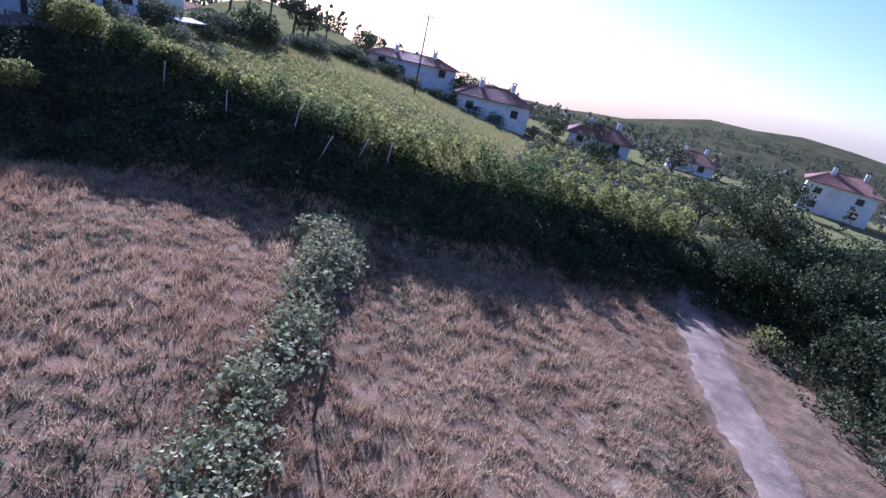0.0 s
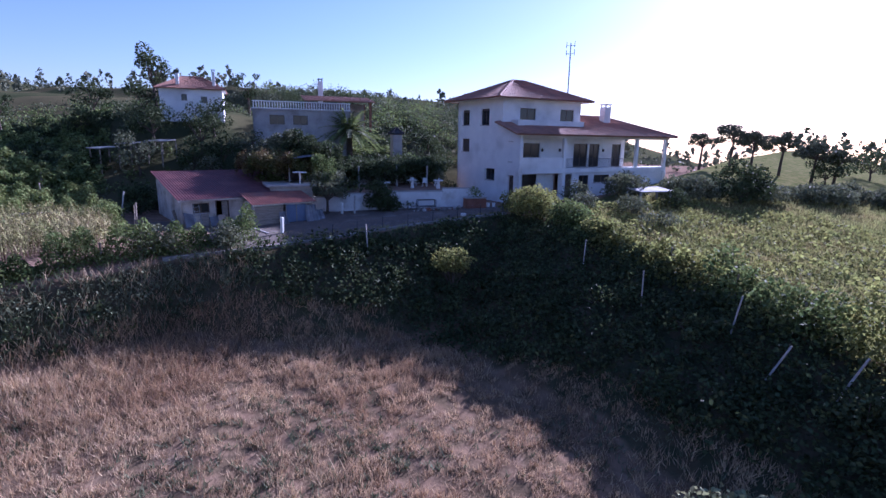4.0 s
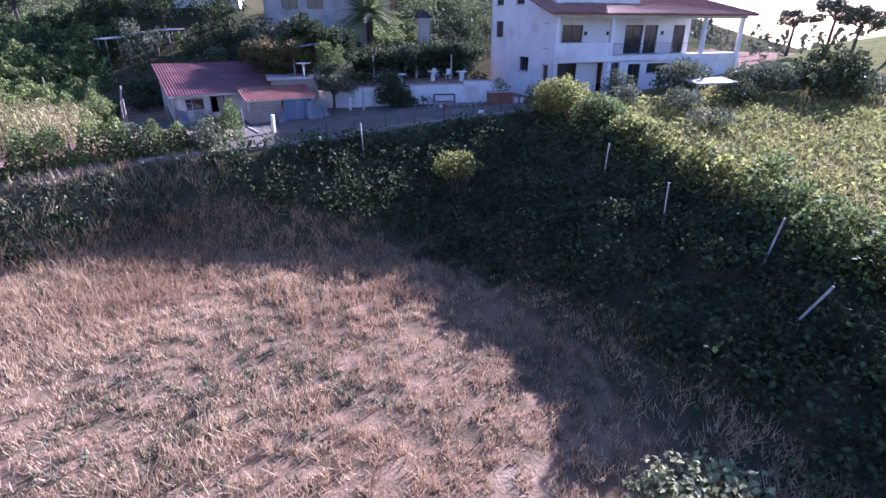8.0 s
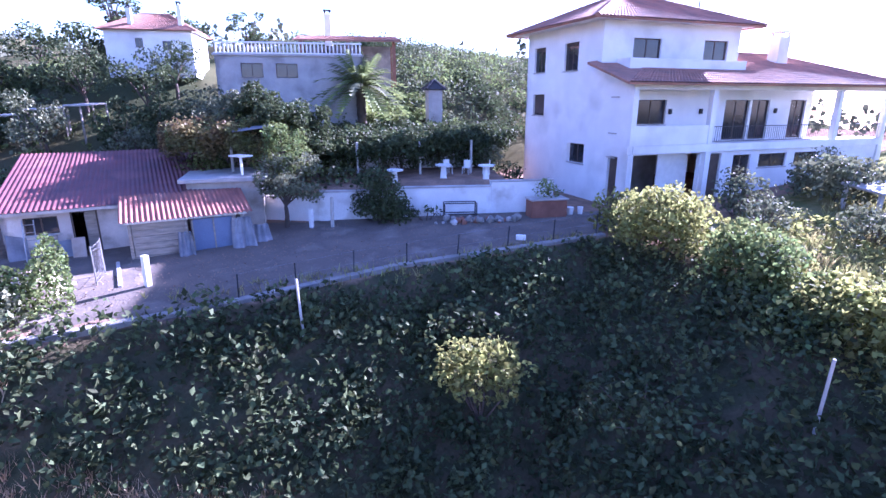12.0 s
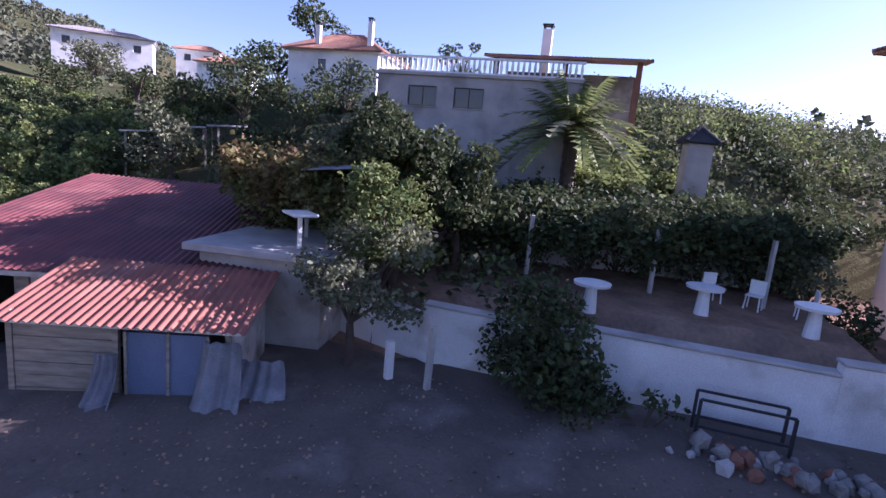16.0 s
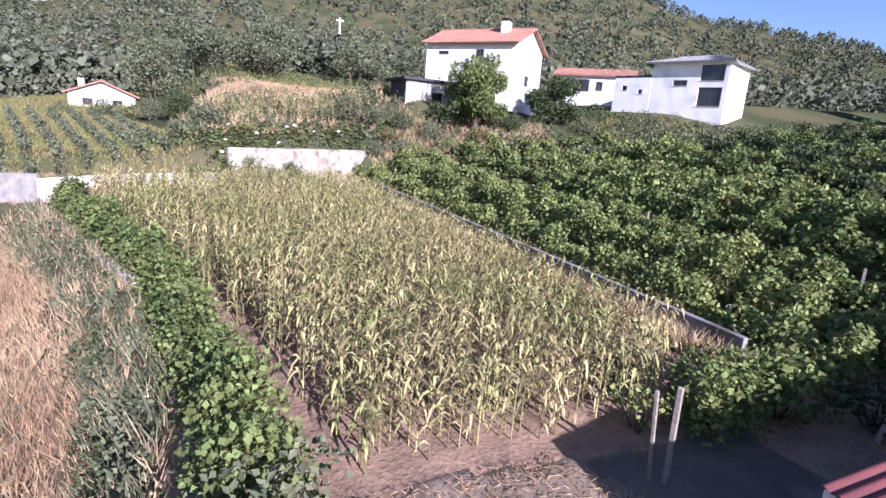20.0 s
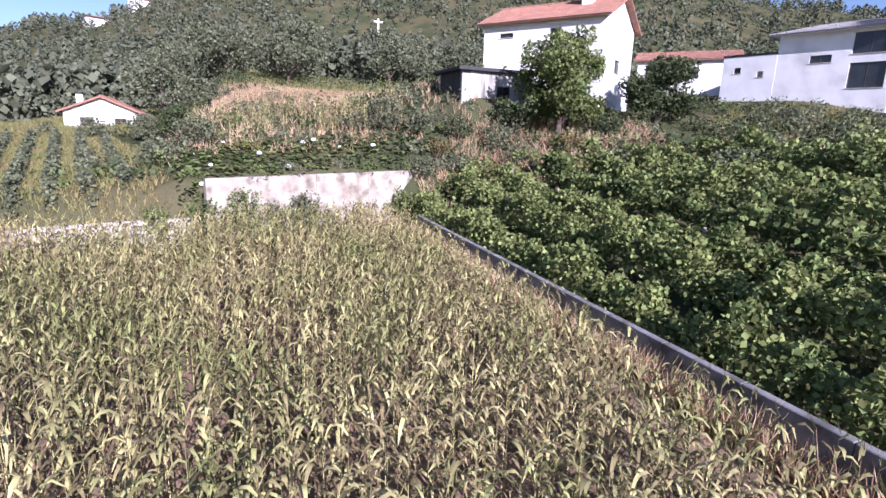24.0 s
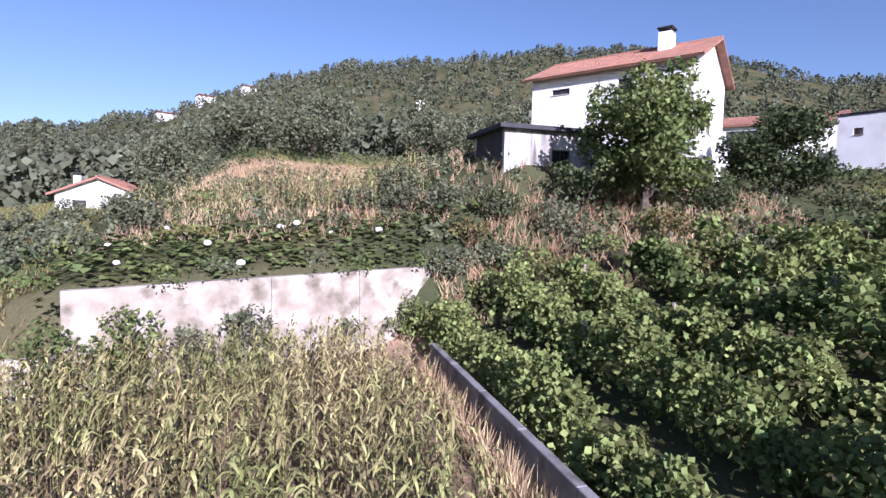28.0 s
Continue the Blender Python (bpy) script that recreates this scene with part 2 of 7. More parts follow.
def smooth(a, b, x):
    t = np.clip((x - a) / (b - a), 0, 1)
    return t * t * (3 - 2 * t)


def mesh_from(name, v, faces, material, parent=None, m=None, smooth_faces=False):
    me = bpy.data.meshes.new(name)
    me.from_pydata([tuple(map(float, p)) for p in v], [], [tuple(map(int, f)) for f in faces])
    me.materials.append(material)
    if smooth_faces:
        me.shade_smooth()
    ob = new(name, me)
    if parent:
        ob.parent = parent
    if m:
        ob.matrix_basis = m
    return ob


def fast_mesh(name, v, f, material, k):
    """Mesh of equal faces with k corners each from arrays."""
    me = bpy.data.meshes.new(name)
    nv, nf = len(v), len(f)
    me.vertices.add(nv)
    me.vertices.foreach_set("co", np.asarray(v, np.float32).ravel())
    me.loops.add(nf * k)
    me.loops.foreach_set("vertex_index", np.asarray(f, np.int32).ravel())
    me.polygons.add(nf)
    me.polygons.foreach_set("loop_start", np.arange(0, nf * k, k, dtype=np.int32))
    me.update(calc_edges=True)
    me.materials.append(material)
    return me


def part(name, bm, material, parent=None, label="", m=None):
    me = bpy.data.meshes.new(name)
    bm.to_mesh(me)
    bm.free()
    me.materials.append(material)
    ob = new(name, me)
    if parent:
        ob.parent = parent
    if m:
        ob.matrix_basis = m
    if label:
        ob["label"] = label
    return ob


def box(bm, x0, x1, y0, y1, z0, z1, bevel=0.0, m=None):
    c = Vector(((x0 + x1) / 2, (y0 + y1) / 2, (z0 + z1) / 2))
    mm = Matrix.Translation(c) @ Matrix.Diagonal((x1 - x0, y1 - y0, z1 - z0, 1))
    r = bmesh.ops.create_cube(bm, size=1, matrix=(m @ mm) if m else mm)
    if bevel:
        es = {e for v in r["verts"] for e in v.link_edges}
        bmesh.ops.bevel(bm, geom=list(es), offset=bevel, segments=1, affect="EDGES")
    return bm


def tube(bm, a, b, r0, r1=None, seg=7):
    a, b = Vector(a), Vector(b)
    d = b - a
    q = d.to_track_quat("Z", "Y").to_matrix().to_4x4()
    bmesh.ops.create_cone(bm, cap_ends=True, segments=seg, radius1=r0, radius2=r0 if r1 is None else r1, depth=d.length,
                          matrix=Matrix.Translation((a + b) / 2) @ q)
    return bm


def thing(name, label, category, m=None, group="", kind=""):
    ob = new(name)
    if m:
        ob.matrix_basis = m
    return tagged(ob, label, category, group, kind)


# ---- the lie of the land ----
# rim of the terraces over the dry field: x, y, height, width of the bank below it
RIM = np.array([(60, -160, 7.5, 5), (-4, -22, 8.4, 4), (-31, -6, 8.6, 4), (-36.8, 14, 8.4, 2.8), (-37.9, 22, 8.5, 2.6), (-37.4, 30, 8.7, 2.8), (-36.0, 34.5, 8.8, 5), (-34.9, 40, 8.9, 8), (-33.8, 46.5, 9.2, 9),
                (-30.0, 55.5, 9.8, 12), (-25, 55.0, 9.9, 13), (-20.5, 53.0, 9.1, 13), (-12.5, 50.0, 8.0, 12), (-6, 45.8, 7.2, 10),
                (3, 42.3, 6.3, 9), (10, 44.2, 5.6, 9), (23, 41.5, 4.3, 9), (60, 30, 2.5, 9), (300, -40, -4, 9)], float)
# foot of the hillside: x, y, step up
FOOT = np.array([(70, -160, 1.0), (-3, -27, 1.0), (-33, -8.0, 1.6), (-41.5, -4.6, 2.6), (-50, -7.5, 2.6), (-53, -7.6, 2.4), (-54.4, -5.4, 0.8), (-54.3, 0, 0.5), (-53.8, 20, 0.4),
                 (-55.6, 33.5, 0.5), (-54.8, 40, 0.7), (-49.5, 44.6, 1.0), (-43.2, 47.4, 1.5), (-37.2, 58.2, 1.5), (-46.8, 64.5, 1.5), (-43.6, 80, 1.5), (-50, 112, 1.5), (-90, 260, 1.0)], float)
# the upper plan is drawn on compass bearings from the yard's corner; true bearing and reach by drawn bearing
YARD_CORNER = (-44.0, 34.0)
BEARING = (0, 100, 130, 164, 186, 200, 213, 224, 237, 254, 266, 285, 310, 335, 360)
SWING = (0, 0, -3, -5, 1, 8, 13, 15, 19, 20, 24, 18, 8, 0, 0)
REACH = (1, 1, 0.8, 0.63, 0.75, 0.82, 0.88, 0.86, 0.88, 0.86, 0.8, 0.85, 1, 1, 1)


def lay(x, y):
    """The true place of a point of the drawn plan."""
    dx, dy = np.asarray(x, float) - YARD_CORNER[0], np.asarray(y, float) - YARD_CORNER[1]
    r, az = np.hypot(dx, dy), np.degrees(np.arctan2(dy, dx)) % 360
    q = r * (1 + (np.interp(az, BEARING, REACH) - 1) * smooth(4, 25, r) * (1 - smooth(150, 400, r)))
    a = np.radians(az + np.interp(az, BEARING, SWING))
    return YARD_CORNER[0] + q * np.cos(a), YARD_CORNER[1] + q * np.sin(a)


def laid(poly):
    return [tuple(float(c) for c in lay(*p)) for p in poly]


def along(P, x, y):
    """Signed distance to a polyline (right of it positive) and its further columns there."""
    best = np.full(x.shape, 1e9)
    sd = np.zeros(x.shape)
    cols = [np.zeros(x.shape) for _ in range(P.shape[1] - 2)]
    for a, b in zip(P[:-1], P[1:]):
        ax, ay, dx, dy = a[0], a[1], b[0] - a[0], b[1] - a[1]
        t = np.clip(((x - ax) * dx + (y - ay) * dy) / (dx * dx + dy * dy), 0, 1)
        px, py = x - ax - t * dx, y - ay - t * dy
        d = np.hypot(px, py)
        s = np.where((x - ax) * dy - (y - ay) * dx > 0, 1.0, -1.0)
        w = d < best - 1e-9
        best = np.where(w, d, best)
        sd = np.where(w, d * s, sd)
        for i in range(len(cols)):
            cols[i] = np.where(w, a[2 + i] + t * (b[2 + i] - a[2 + i]), cols[i])
    return sd, cols


def roughness(x, y):
    return 0.10 * np.sin(x * 0.9 + 1.3 * np.sin(y * 0.7)) * np.sin(y * 0.8 + x * 0.3) + 0.05 * np.sin(2.3 * x + 1.7 * y) * np.sin(2.9 * y - x)


def ground(x, y):
    x, y = np.asarray(x, float), np.asarray(y, float)
    d, (zr, w) = along(RIM, x, y)
    zf = 2.5 - 0.04 * np.clip(x, -60, 25) - 0.01 * np.clip(x - 25, 0, 300) + roughness(x, y) + 0.9 * smooth(-28, -36, x) * smooth(-20, 0, y)
    low = zf + (zr - zf) * np.clip(1 - d / w, 0, 1)
    # terraces above the rim
    u = np.maximum(-d, 0)
    yard = 9.15 + np.clip((y - 38) * 0.03, 0, 0.5) + 0.02 * np.clip(30 - y, 0, 40)
    e = smooth(-15, 30, x)
    un = np.maximum(y - np.interp(x, RIM[9:, 0], RIM[9:, 1]), 0)
    north = np.interp(x, RIM[9:, 0], RIM[9:, 2]) + (0.06 - 0.065 * e) * np.minimum(un, 60) + 0.02 * (1 - 3 * e) * np.clip(un - 60, 0, 200)
    k = smooth(-34, -25, x) * smooth(35, 45, y)
    up = yard * (1 - k) + north * k
    up = zr + (up - zr) * smooth(0, 3, u)
    f, (step,) = along(FOOT, x, y)
    f = np.maximum(-f, 0)
    low_side = smooth(-14, -2, y) * smooth(46, 28, y)
    flat = smooth(45.5, 48, y) * smooth(66, 62, y) * smooth(-58, -54, x)
    hill = step * smooth(0.3, 2.4 - 1.4 * flat, f) + flat * (0.42 * np.clip(f - 8, 0, 8.6) - 0.215 * np.minimum(f, 16.6)) + 0.15 * smooth(60, 72, y) * np.minimum(f, 16) + (0.235 - 0.05 * low_side - 0.125 * smooth(-48, -38, x) * smooth(0, -10, y)) * np.minimum(f, 30) + (0.16 - 0.02 * low_side) * np.clip(f - 30, 0, 30) + 0.06 * np.clip(f - 60, 0, 120)
    up = up + hill + (4.2 * np.exp(-(((x + 73) / 13) ** 2 + ((y - 47) / 13) ** 2)) + 4.5 * np.exp(-(((x + 66) / 11) ** 2 + ((y + 18) / 11) ** 2))) * smooth(0, 8, f) + np.where(f > 2, 0.6 * roughness(x * 0.5, y * 0.5), 0)
    z = np.where(d > 0, low, up)
    # mountains round the valley
    cx, cy = x + 40, y - 20
    r = np.hypot(cx, cy)
    az = np.degrees(np.arctan2(cy, cx)) % 360
    # crest of the ranges by bearing
    top = np.interp(az, (0, 60, 100, 120, 138, 160, 183, 198, 208, 216, 225, 240, 261, 269, 277, 284, 290, 300, 316, 360), (8, 8, 10, 38, 50, 40, 60, 88, 112, 128, 166, 177, 155, 130, 94, 74, 62, 46, 18, 8))
    top = top + 2.0 * np.sin(az * 0.9) + 1.2 * np.sin(az * 2.3 + 1)
    east = smooth(118, 92, az) * smooth(-30, 10, np.where(az > 250, az - 360, az))
    mount = smooth(150, 620, r) * top * (1 - east) + smooth(450, 1000, r) * (14 * smooth(50, 100, az) + 48 * smooth(60, 46, az) + 3 * np.sin(az * 0.35) + 2 * np.sin(az * 1.1)) * east
    back = 1 - 0.6 * smooth(640, 1500, r) * (1 - east)
    near = 1 - smooth(150, 420, r)
    return z * near + (1 - near) * (12 - 62 * east) + mount * back - 130 * smooth(900, 1900, r) * east


def gz(x, y):
    return float(ground(np.array([float(x)]), np.array([float(y)]))[0])


def axis(lo, hi, step, far):
    a = np.arange(lo, hi + step / 2, step)
    g = step * 1.16 ** np.arange(1, 60)
    g = np.cumsum(g)
    g = g[g < far]
    return np.concatenate([lo - g[::-1], a, hi + g])


def build_ground():
    xs, ys = axis(-72, 30, 0.6, 1900), axis(-16, 70, 0.6, 1900)
    X, Y = np.meshgrid(xs, ys, indexing="ij")
    Z = ground(X, Y)
    v = np.stack([X, Y, Z], -1).reshape(-1, 3)
    i, j = np.meshgrid(np.arange(len(xs) - 1), np.arange(len(ys) - 1), indexing="ij")
    a = (i * len(ys) + j).ravel()
    f = np.stack([a, a + len(ys), a + len(ys) + 1, a + 1], -1)
    me = fast_mesh("ground", v, f, M_GROUND, 4)
    cx, cy = v[:, 0], v[:, 1]
    d, (zr, w) = along(RIM, cx, cy)
    h, _ = along(FOOT, cx, cy)
    r = np.hypot(cx + 40, cy - 20)
    up = smooth(0.3, -0.3, d)
    near = 1 - smooth(160, 200, r)
    zones = {"bank": (1 - up) * smooth(1.05, 0.75, d / w) * near * smooth(-39.5, -36.5, cx), "hill": np.maximum(1 - near, up * smooth(-0.3, -1.2, h) * (1 - smooth(46, 48, cy) * smooth(64, 60, cy) * smooth(-9.5, -8, h))),
             "meadow": up * smooth(-29, -26, cx) * smooth(30, 36, cy) * near, "soil": up * near}
    for k, val in zones.items():
        a = me.attributes.new(k, "FLOAT", "POINT")
        a.data.foreach_set("value", val.astype(np.float32))
    me.shade_smooth()
    ob = new("ground", me)
    return tagged(ob, "dry stubble field, planted banks and wooded hills", "ground", kind="structure")


build_ground()


def sheet(name, poly, material, lift, label, category, step=0.25):
    """A thin overlay that follows the ground inside an outline."""
    P = np.array(poly, float)
    xs = np.arange(P[:, 0].min(), P[:, 0].max() + step, step)
    ys = np.arange(P[:, 1].min(), P[:, 1].max() + step, step)
    X, Y = np.meshgrid(xs, ys, indexing="ij")
    cx, cy = X[:-1, :-1] + step / 2, Y[:-1, :-1] + step / 2
    wx = cx + 0.25 * np.sin(cy * 2.1) + 0.12 * np.sin(cy * 5.3 + cx)
    wy = cy + 0.25 * np.sin(cx * 1.9) + 0.12 * np.sin(cx * 5.7 + cy)
    c = np.zeros(cx.shape, bool)
    for (x1, y1), (x2, y2) in zip(P, np.roll(P, -1, 0)):
        c ^= ((y1 > wy) != (y2 > wy)) & (wx < (x2 - x1) * (wy - y1) / (y2 - y1 + 1e-12) + x1)
    i, j = np.nonzero(c)
    n = len(ys)
    f = np.stack([i * n + j, (i + 1) * n + j, (i + 1) * n + j + 1, i * n + j + 1], -1)
    used, f = np.unique(f, return_inverse=True)
    f = f.reshape(-1, 4)
    rim = np.bincount(f.ravel(), minlength=len(used)) < 4
    v = np.column_stack([X.ravel()[used], Y.ravel()[used], (ground(X, Y).ravel())[used] + np.where(rim, -0.03, lift)])
    ob = new(name, fast_mesh(name, v, f, material, 4))
    ob.data.shade_smooth()
    return tagged(ob, label, category, kind="structure")


sheet("pavement_yard", [(-37.6, 33.0), (-35.6, 38), (-34.2, 46), (-30.8, 55), (-31, 62), (-37, 58), (-43, 47.5), (-46.5, 41), (-49.5, 35), (-49.5, 30.5), (-45.5, 30.3)], M_YARD, 0.05, "grey trodden earth yard below the white house", "yard")
def lane(name, left, right, material, lift, label, category, n=60, across=8):
    """A strip between two edge lines that follows the ground, its sides ragged."""
    def pick(P, t):
        P = np.array(P, float)
        c = np.r_[0, np.cumsum(np.hypot(*np.diff(P, axis=0).T))]
        return np.stack([np.interp(t * c[-1], c, P[:, k]) for k in (0, 1)], -1)
    t = np.linspace(0, 1, n)
    a, b = pick(left, t), pick(right, t)
    wob = 0.18 * np.sin(t * 61) * np.sin(t * 23 + 1)
    v, f = [], []
    for k in range(across + 1):
        s = k / across
        q = s + (wob * (1 - 2 * s) * 0.5 if k in (0, across) else 0)
        p = a * (1 - q)[:, None] + b * q[:, None] if np.ndim(q) else a * (1 - q) + b * q
        z = ground(p[:, 0], p[:, 1]) + lift - (0.08 if k in (0, across) else 0)
        v.append(np.column_stack([p, z]))
    for k in range(across):
        for i in range(n - 1):
            f.append((k * n + i, (k + 1) * n + i, (k + 1) * n + i + 1, k * n + i + 1))
    return tagged(mesh_from(name, np.concatenate(v), f, material, smooth_faces=True), label, category, kind="structure")


lane("road_track", [(5.5, 8), (8.6, 16), (11.6, 24), (15.2, 30.5), (19.0, 36)], [(7.6, 7.4), (10.9, 15.4), (14.4, 23), (18.0, 29.6), (21.4, 34.8)], M_TRACK, 0.06, "pale dirt track along the dry field", "track")

# ---- walls, windows, roofs ----
def wall(name, parent, x0, x1, z0, z1, thick, holes=(), material=None, m=None, label=""):
    """A wall along local x, its outer face on y = 0, its inner face on y = thick, with openings (x0, x1, z0, z1)."""
    us = sorted({x0, x1, *[h[0] for h in holes], *[h[1] for h in holes]})
    vs = sorted({z0, z1, *[h[2] for h in holes], *[h[3] for h in holes]})
    solid = lambda i, j: 0 <= i < len(us) - 1 and 0 <= j < len(vs) - 1 and not any(
        h[0] < (us[i] + us[i + 1]) / 2 < h[1] and h[2] < (vs[j] + vs[j + 1]) / 2 < h[3] for h in holes)
    bm = bmesh.new()
    q = lambda *p: bm.faces.new([bm.verts.new(c) for c in p])
    for i in range(len(us) - 1):
        for j in range(len(vs) - 1):
            if not solid(i, j):
                continue
            a, b, c, d = us[i], us[i + 1], vs[j], vs[j + 1]
            q((a, 0, c), (b, 0, c), (b, 0, d), (a, 0, d))
            q((b, thick, c), (a, thick, c), (a, thick, d), (b, thick, d))
            if not solid(i - 1, j):
                q((a, thick, c), (a, 0, c), (a, 0, d), (a, thick, d))
            if not solid(i + 1, j):
                q((b, 0, c), (b, thick, c), (b, thick, d), (b, 0, d))
            if not solid(i, j - 1):
                q((a, thick, c), (b, thick, c), (b, 0, c), (a, 0, c))
            if not solid(i, j + 1):
                q((a, 0, d), (b, 0, d), (b, thick, d), (a, thick, d))
    bmesh.ops.remove_doubles(bm, verts=bm.verts, dist=0.001)
    return part(name, bm, material or M_WHITE, parent, label, m)


def window(parent, x0, x1, z0, z1, m, deep=0.12, bars=1, sill=True, frame=None, name="window", shutter=0.0):
    """Frame with panes and a sill, set into a wall hole; m places the wall's own axes."""
    bm = bmesh.new()
    t = 0.06
    for a in ((x0, x0 + t, z0, z1), (x1 - t, x1, z0, z1), (x0 + t, x1 - t, z0, z0 + t), (x0 + t, x1 - t, z1 - t, z1)):
        box(bm, a[0], a[1], deep, deep + 0.06, a[2], a[3])
    for i in range(bars):
        c = x0 + (x1 - x0) * (i + 1) / (bars + 1)
        box(bm, c - 0.03, c + 0.03, deep, deep + 0.06, z0 + t, z1 - t)
    w = part(name, bm, frame or M_FRAME, parent, "", m)
    for i in range(bars + 1):
        a, b = x0 + (x1 - x0) * i / (bars + 1), x0 + (x1 - x0) * (i + 1) / (bars + 1)
        bm = bmesh.new()
        box(bm, a + 0.03, b - 0.03, deep + 0.025, deep + 0.04, z0 + t, z1 - t)
        part("pane", bm, M_DARKGLASS, w)
    if shutter:
        bm = bmesh.new()
        n = max(2, int((z1 - z0) * shutter / 0.07))
        prev = None
        for i in range(2 * n + 1):
            z, y = z1 - t - 0.035 * i, deep - (0.035 if i % 2 else 0.012)
            row = [bm.verts.new((x0 + t, y, z)), bm.verts.new((x1 - t, y, z))]
            if prev:
                bm.faces.new((prev[0], row[0], row[1], prev[1]))
            prev = row
        part("roller_shutter", bm, M_FRAME, w)
    if sill:
        bm = bmesh.new()
        box(bm, x0 - 0.08, x1 + 0.08, -0.06, 0.1, z0 - 0.07, z0 - 0.005, 0.01)
        part("sill", bm, M_CONC, w)
    return w


def slope(name, parent, pts, thick, material, waves=0.0, pitch=0.2, label=""):
    """A roof plane with thickness over 3 or 4 corners; with waves it carries rolls running down the slope (first edge is the eave)."""
    p = [Vector(c) for c in pts]
    bm = bmesh.new()
    n = (p[1] - p[0]).cross(p[-1] - p[0]).normalized()
    if not waves:
        top = [bm.verts.new(c) for c in p]
        bot = [bm.verts.new(c - n * thick) for c in p]
        bm.faces.new(top)
        bm.faces.new(bot[::-1])
        for i in range(len(p)):
            j = (i + 1) % len(p)
            bm.faces.new((top[j], top[i], bot[i], bot[j]))
        return part(name, bm, material, parent, label)
    # rolled tiles: columns between eave and top edge
    a, b = p[0], p[1]
    c, d = (p[2], p[3]) if len(p) == 4 else (p[2], p[2])
    cols = max(2, int((b - a).length / pitch))
    sub = 4
    rows = max(1, int(((c + d) / 2 - (a + b) / 2).length / 0.42))
    N = cols * sub
    vs = []
    for r in range(rows + 1):
        t = r / rows
        line = []
        for e in (0, 1) if 0 < r < rows else ((0,) if r == 0 else (1,)):
            lip = 0.018 if (e == 0) else 0.0
            for i in range(N + 1):
                s = i / N
                lo, hi = a.lerp(b, s), d.lerp(c, s)
                line.append(lo.lerp(hi, t) + n * (waves * abs(math.sin(math.pi * i / sub)) + lip))
        k = N + 1
        vs.append([line[i:i + k] for i in range(0, len(line), k)])
    flat = [row for group in vs for row in (group if len(group) == 1 else group[::-1])]
    bv = [[bm.verts.new(q) for q in row] for row in flat]
    for r in range(len(bv) - 1):
        for i in range(N):
            bm.faces.new((bv[r][i], bv[r][i + 1], bv[r + 1][i + 1], bv[r + 1][i]))
    under = [bm.verts.new(q - n * thick) for q in p]
    bm.faces.new(under[::-1])
    for i in range(len(p)):
        j = (i + 1) % len(p)
        t0, t1 = bm.verts.new(p[i]), bm.verts.new(p[j])
        bm.faces.new((t1, t0, under[i], under[j]))
    return part(name, bm, material, parent, label)


def ridge(parent, a, b, material, r=0.11):
    """One run of lapped cap tiles along a ridge, each a little wider at its lower lip."""
    a, b = Vector(a), Vector(b)
    n = max(2, int((b - a).length / 0.4))
    turn = (b - a).to_track_quat("Z", "Y").to_matrix()
    bm = bmesh.new()
    rings = []
    for i in range(n):
        for u, q in ((0.02, 1.12), (0.98, 0.92)):
            c = a.lerp(b, (i + u) / n)
            rings.append([bm.verts.new(c + turn @ Vector((r * q * math.cos(k * math.pi / 4), r * q * math.sin(k * math.pi / 4), 0))) for k in range(8)])
    for p, q in zip(rings[:-1], rings[1:]):
        for k in range(8):
            bm.faces.new((p[k], p[(k + 1) % 8], q[(k + 1) % 8], q[k]))
    bm.faces.new(rings[0][::-1])
    bm.faces.new(rings[-1])
    part("ridge_cap", bm, material, parent)


def hip_roof(parent, x0, x1, y0, y1, z, h, inset_a, inset_b, material, waves=0.05, along_x=True, thick=0.12):
    if along_x:
        ym = (y0 + y1) / 2
        A, B = (x0 + inset_a, ym, z + h), (x1 - inset_b, ym, z + h)
        e = [(x0, y0, z), (x1, y0, z), (x1, y1, z), (x0, y1, z)]
        slope("roof_plane", parent, [e[0], e[1], B, A], thick, material, waves)
        slope("roof_plane", parent, [e[2], e[3], A, B], thick, material, waves)
        if inset_b:
            slope("roof_plane", parent, [e[1], e[2], B], thick, material, waves)
        if inset_a:
            slope("roof_plane", parent, [e[3], e[0], A], thick, material, waves)
        ridge(parent, A, B, material)
        if inset_b:
            ridge(parent, e[1], B, material), ridge(parent, e[2], B, material)
        if inset_a:
            ridge(parent, e[0], A, material), ridge(parent, e[3], A, material)


def chimney(parent, x, y, z0, z1, w, material=None, cap=None):
    bm = bmesh.new()
    box(bm, x - w / 2, x + w / 2, y - w / 2, y + w / 2, z0, z1 - 0.35, 0.015)
    c = part("chimney", bm, material or M_WHITE, parent)
    bm = bmesh.new()
    for sx in (-1, 1):
        for sy in (-1, 1):
            box(bm, x + sx * w * 0.38 - 0.05, x + sx * w * 0.38 + 0.05, y + sy * w * 0.38 - 0.05, y + sy * w * 0.38 + 0.05, z1 - 0.35, z1 - 0.1)
    box(bm, x - w * 0.6, x + w * 0.6, y - w * 0.6, y + w * 0.6, z1 - 0.1, z1, 0.02)
    part("chimney_cap", bm, cap or M_WHITE, c)
    return c


def face_m(x, y, angle):
    """Axes of a wall: local x along the wall, y inwards."""
    return pose(x, y, 0, 0, 0, angle)


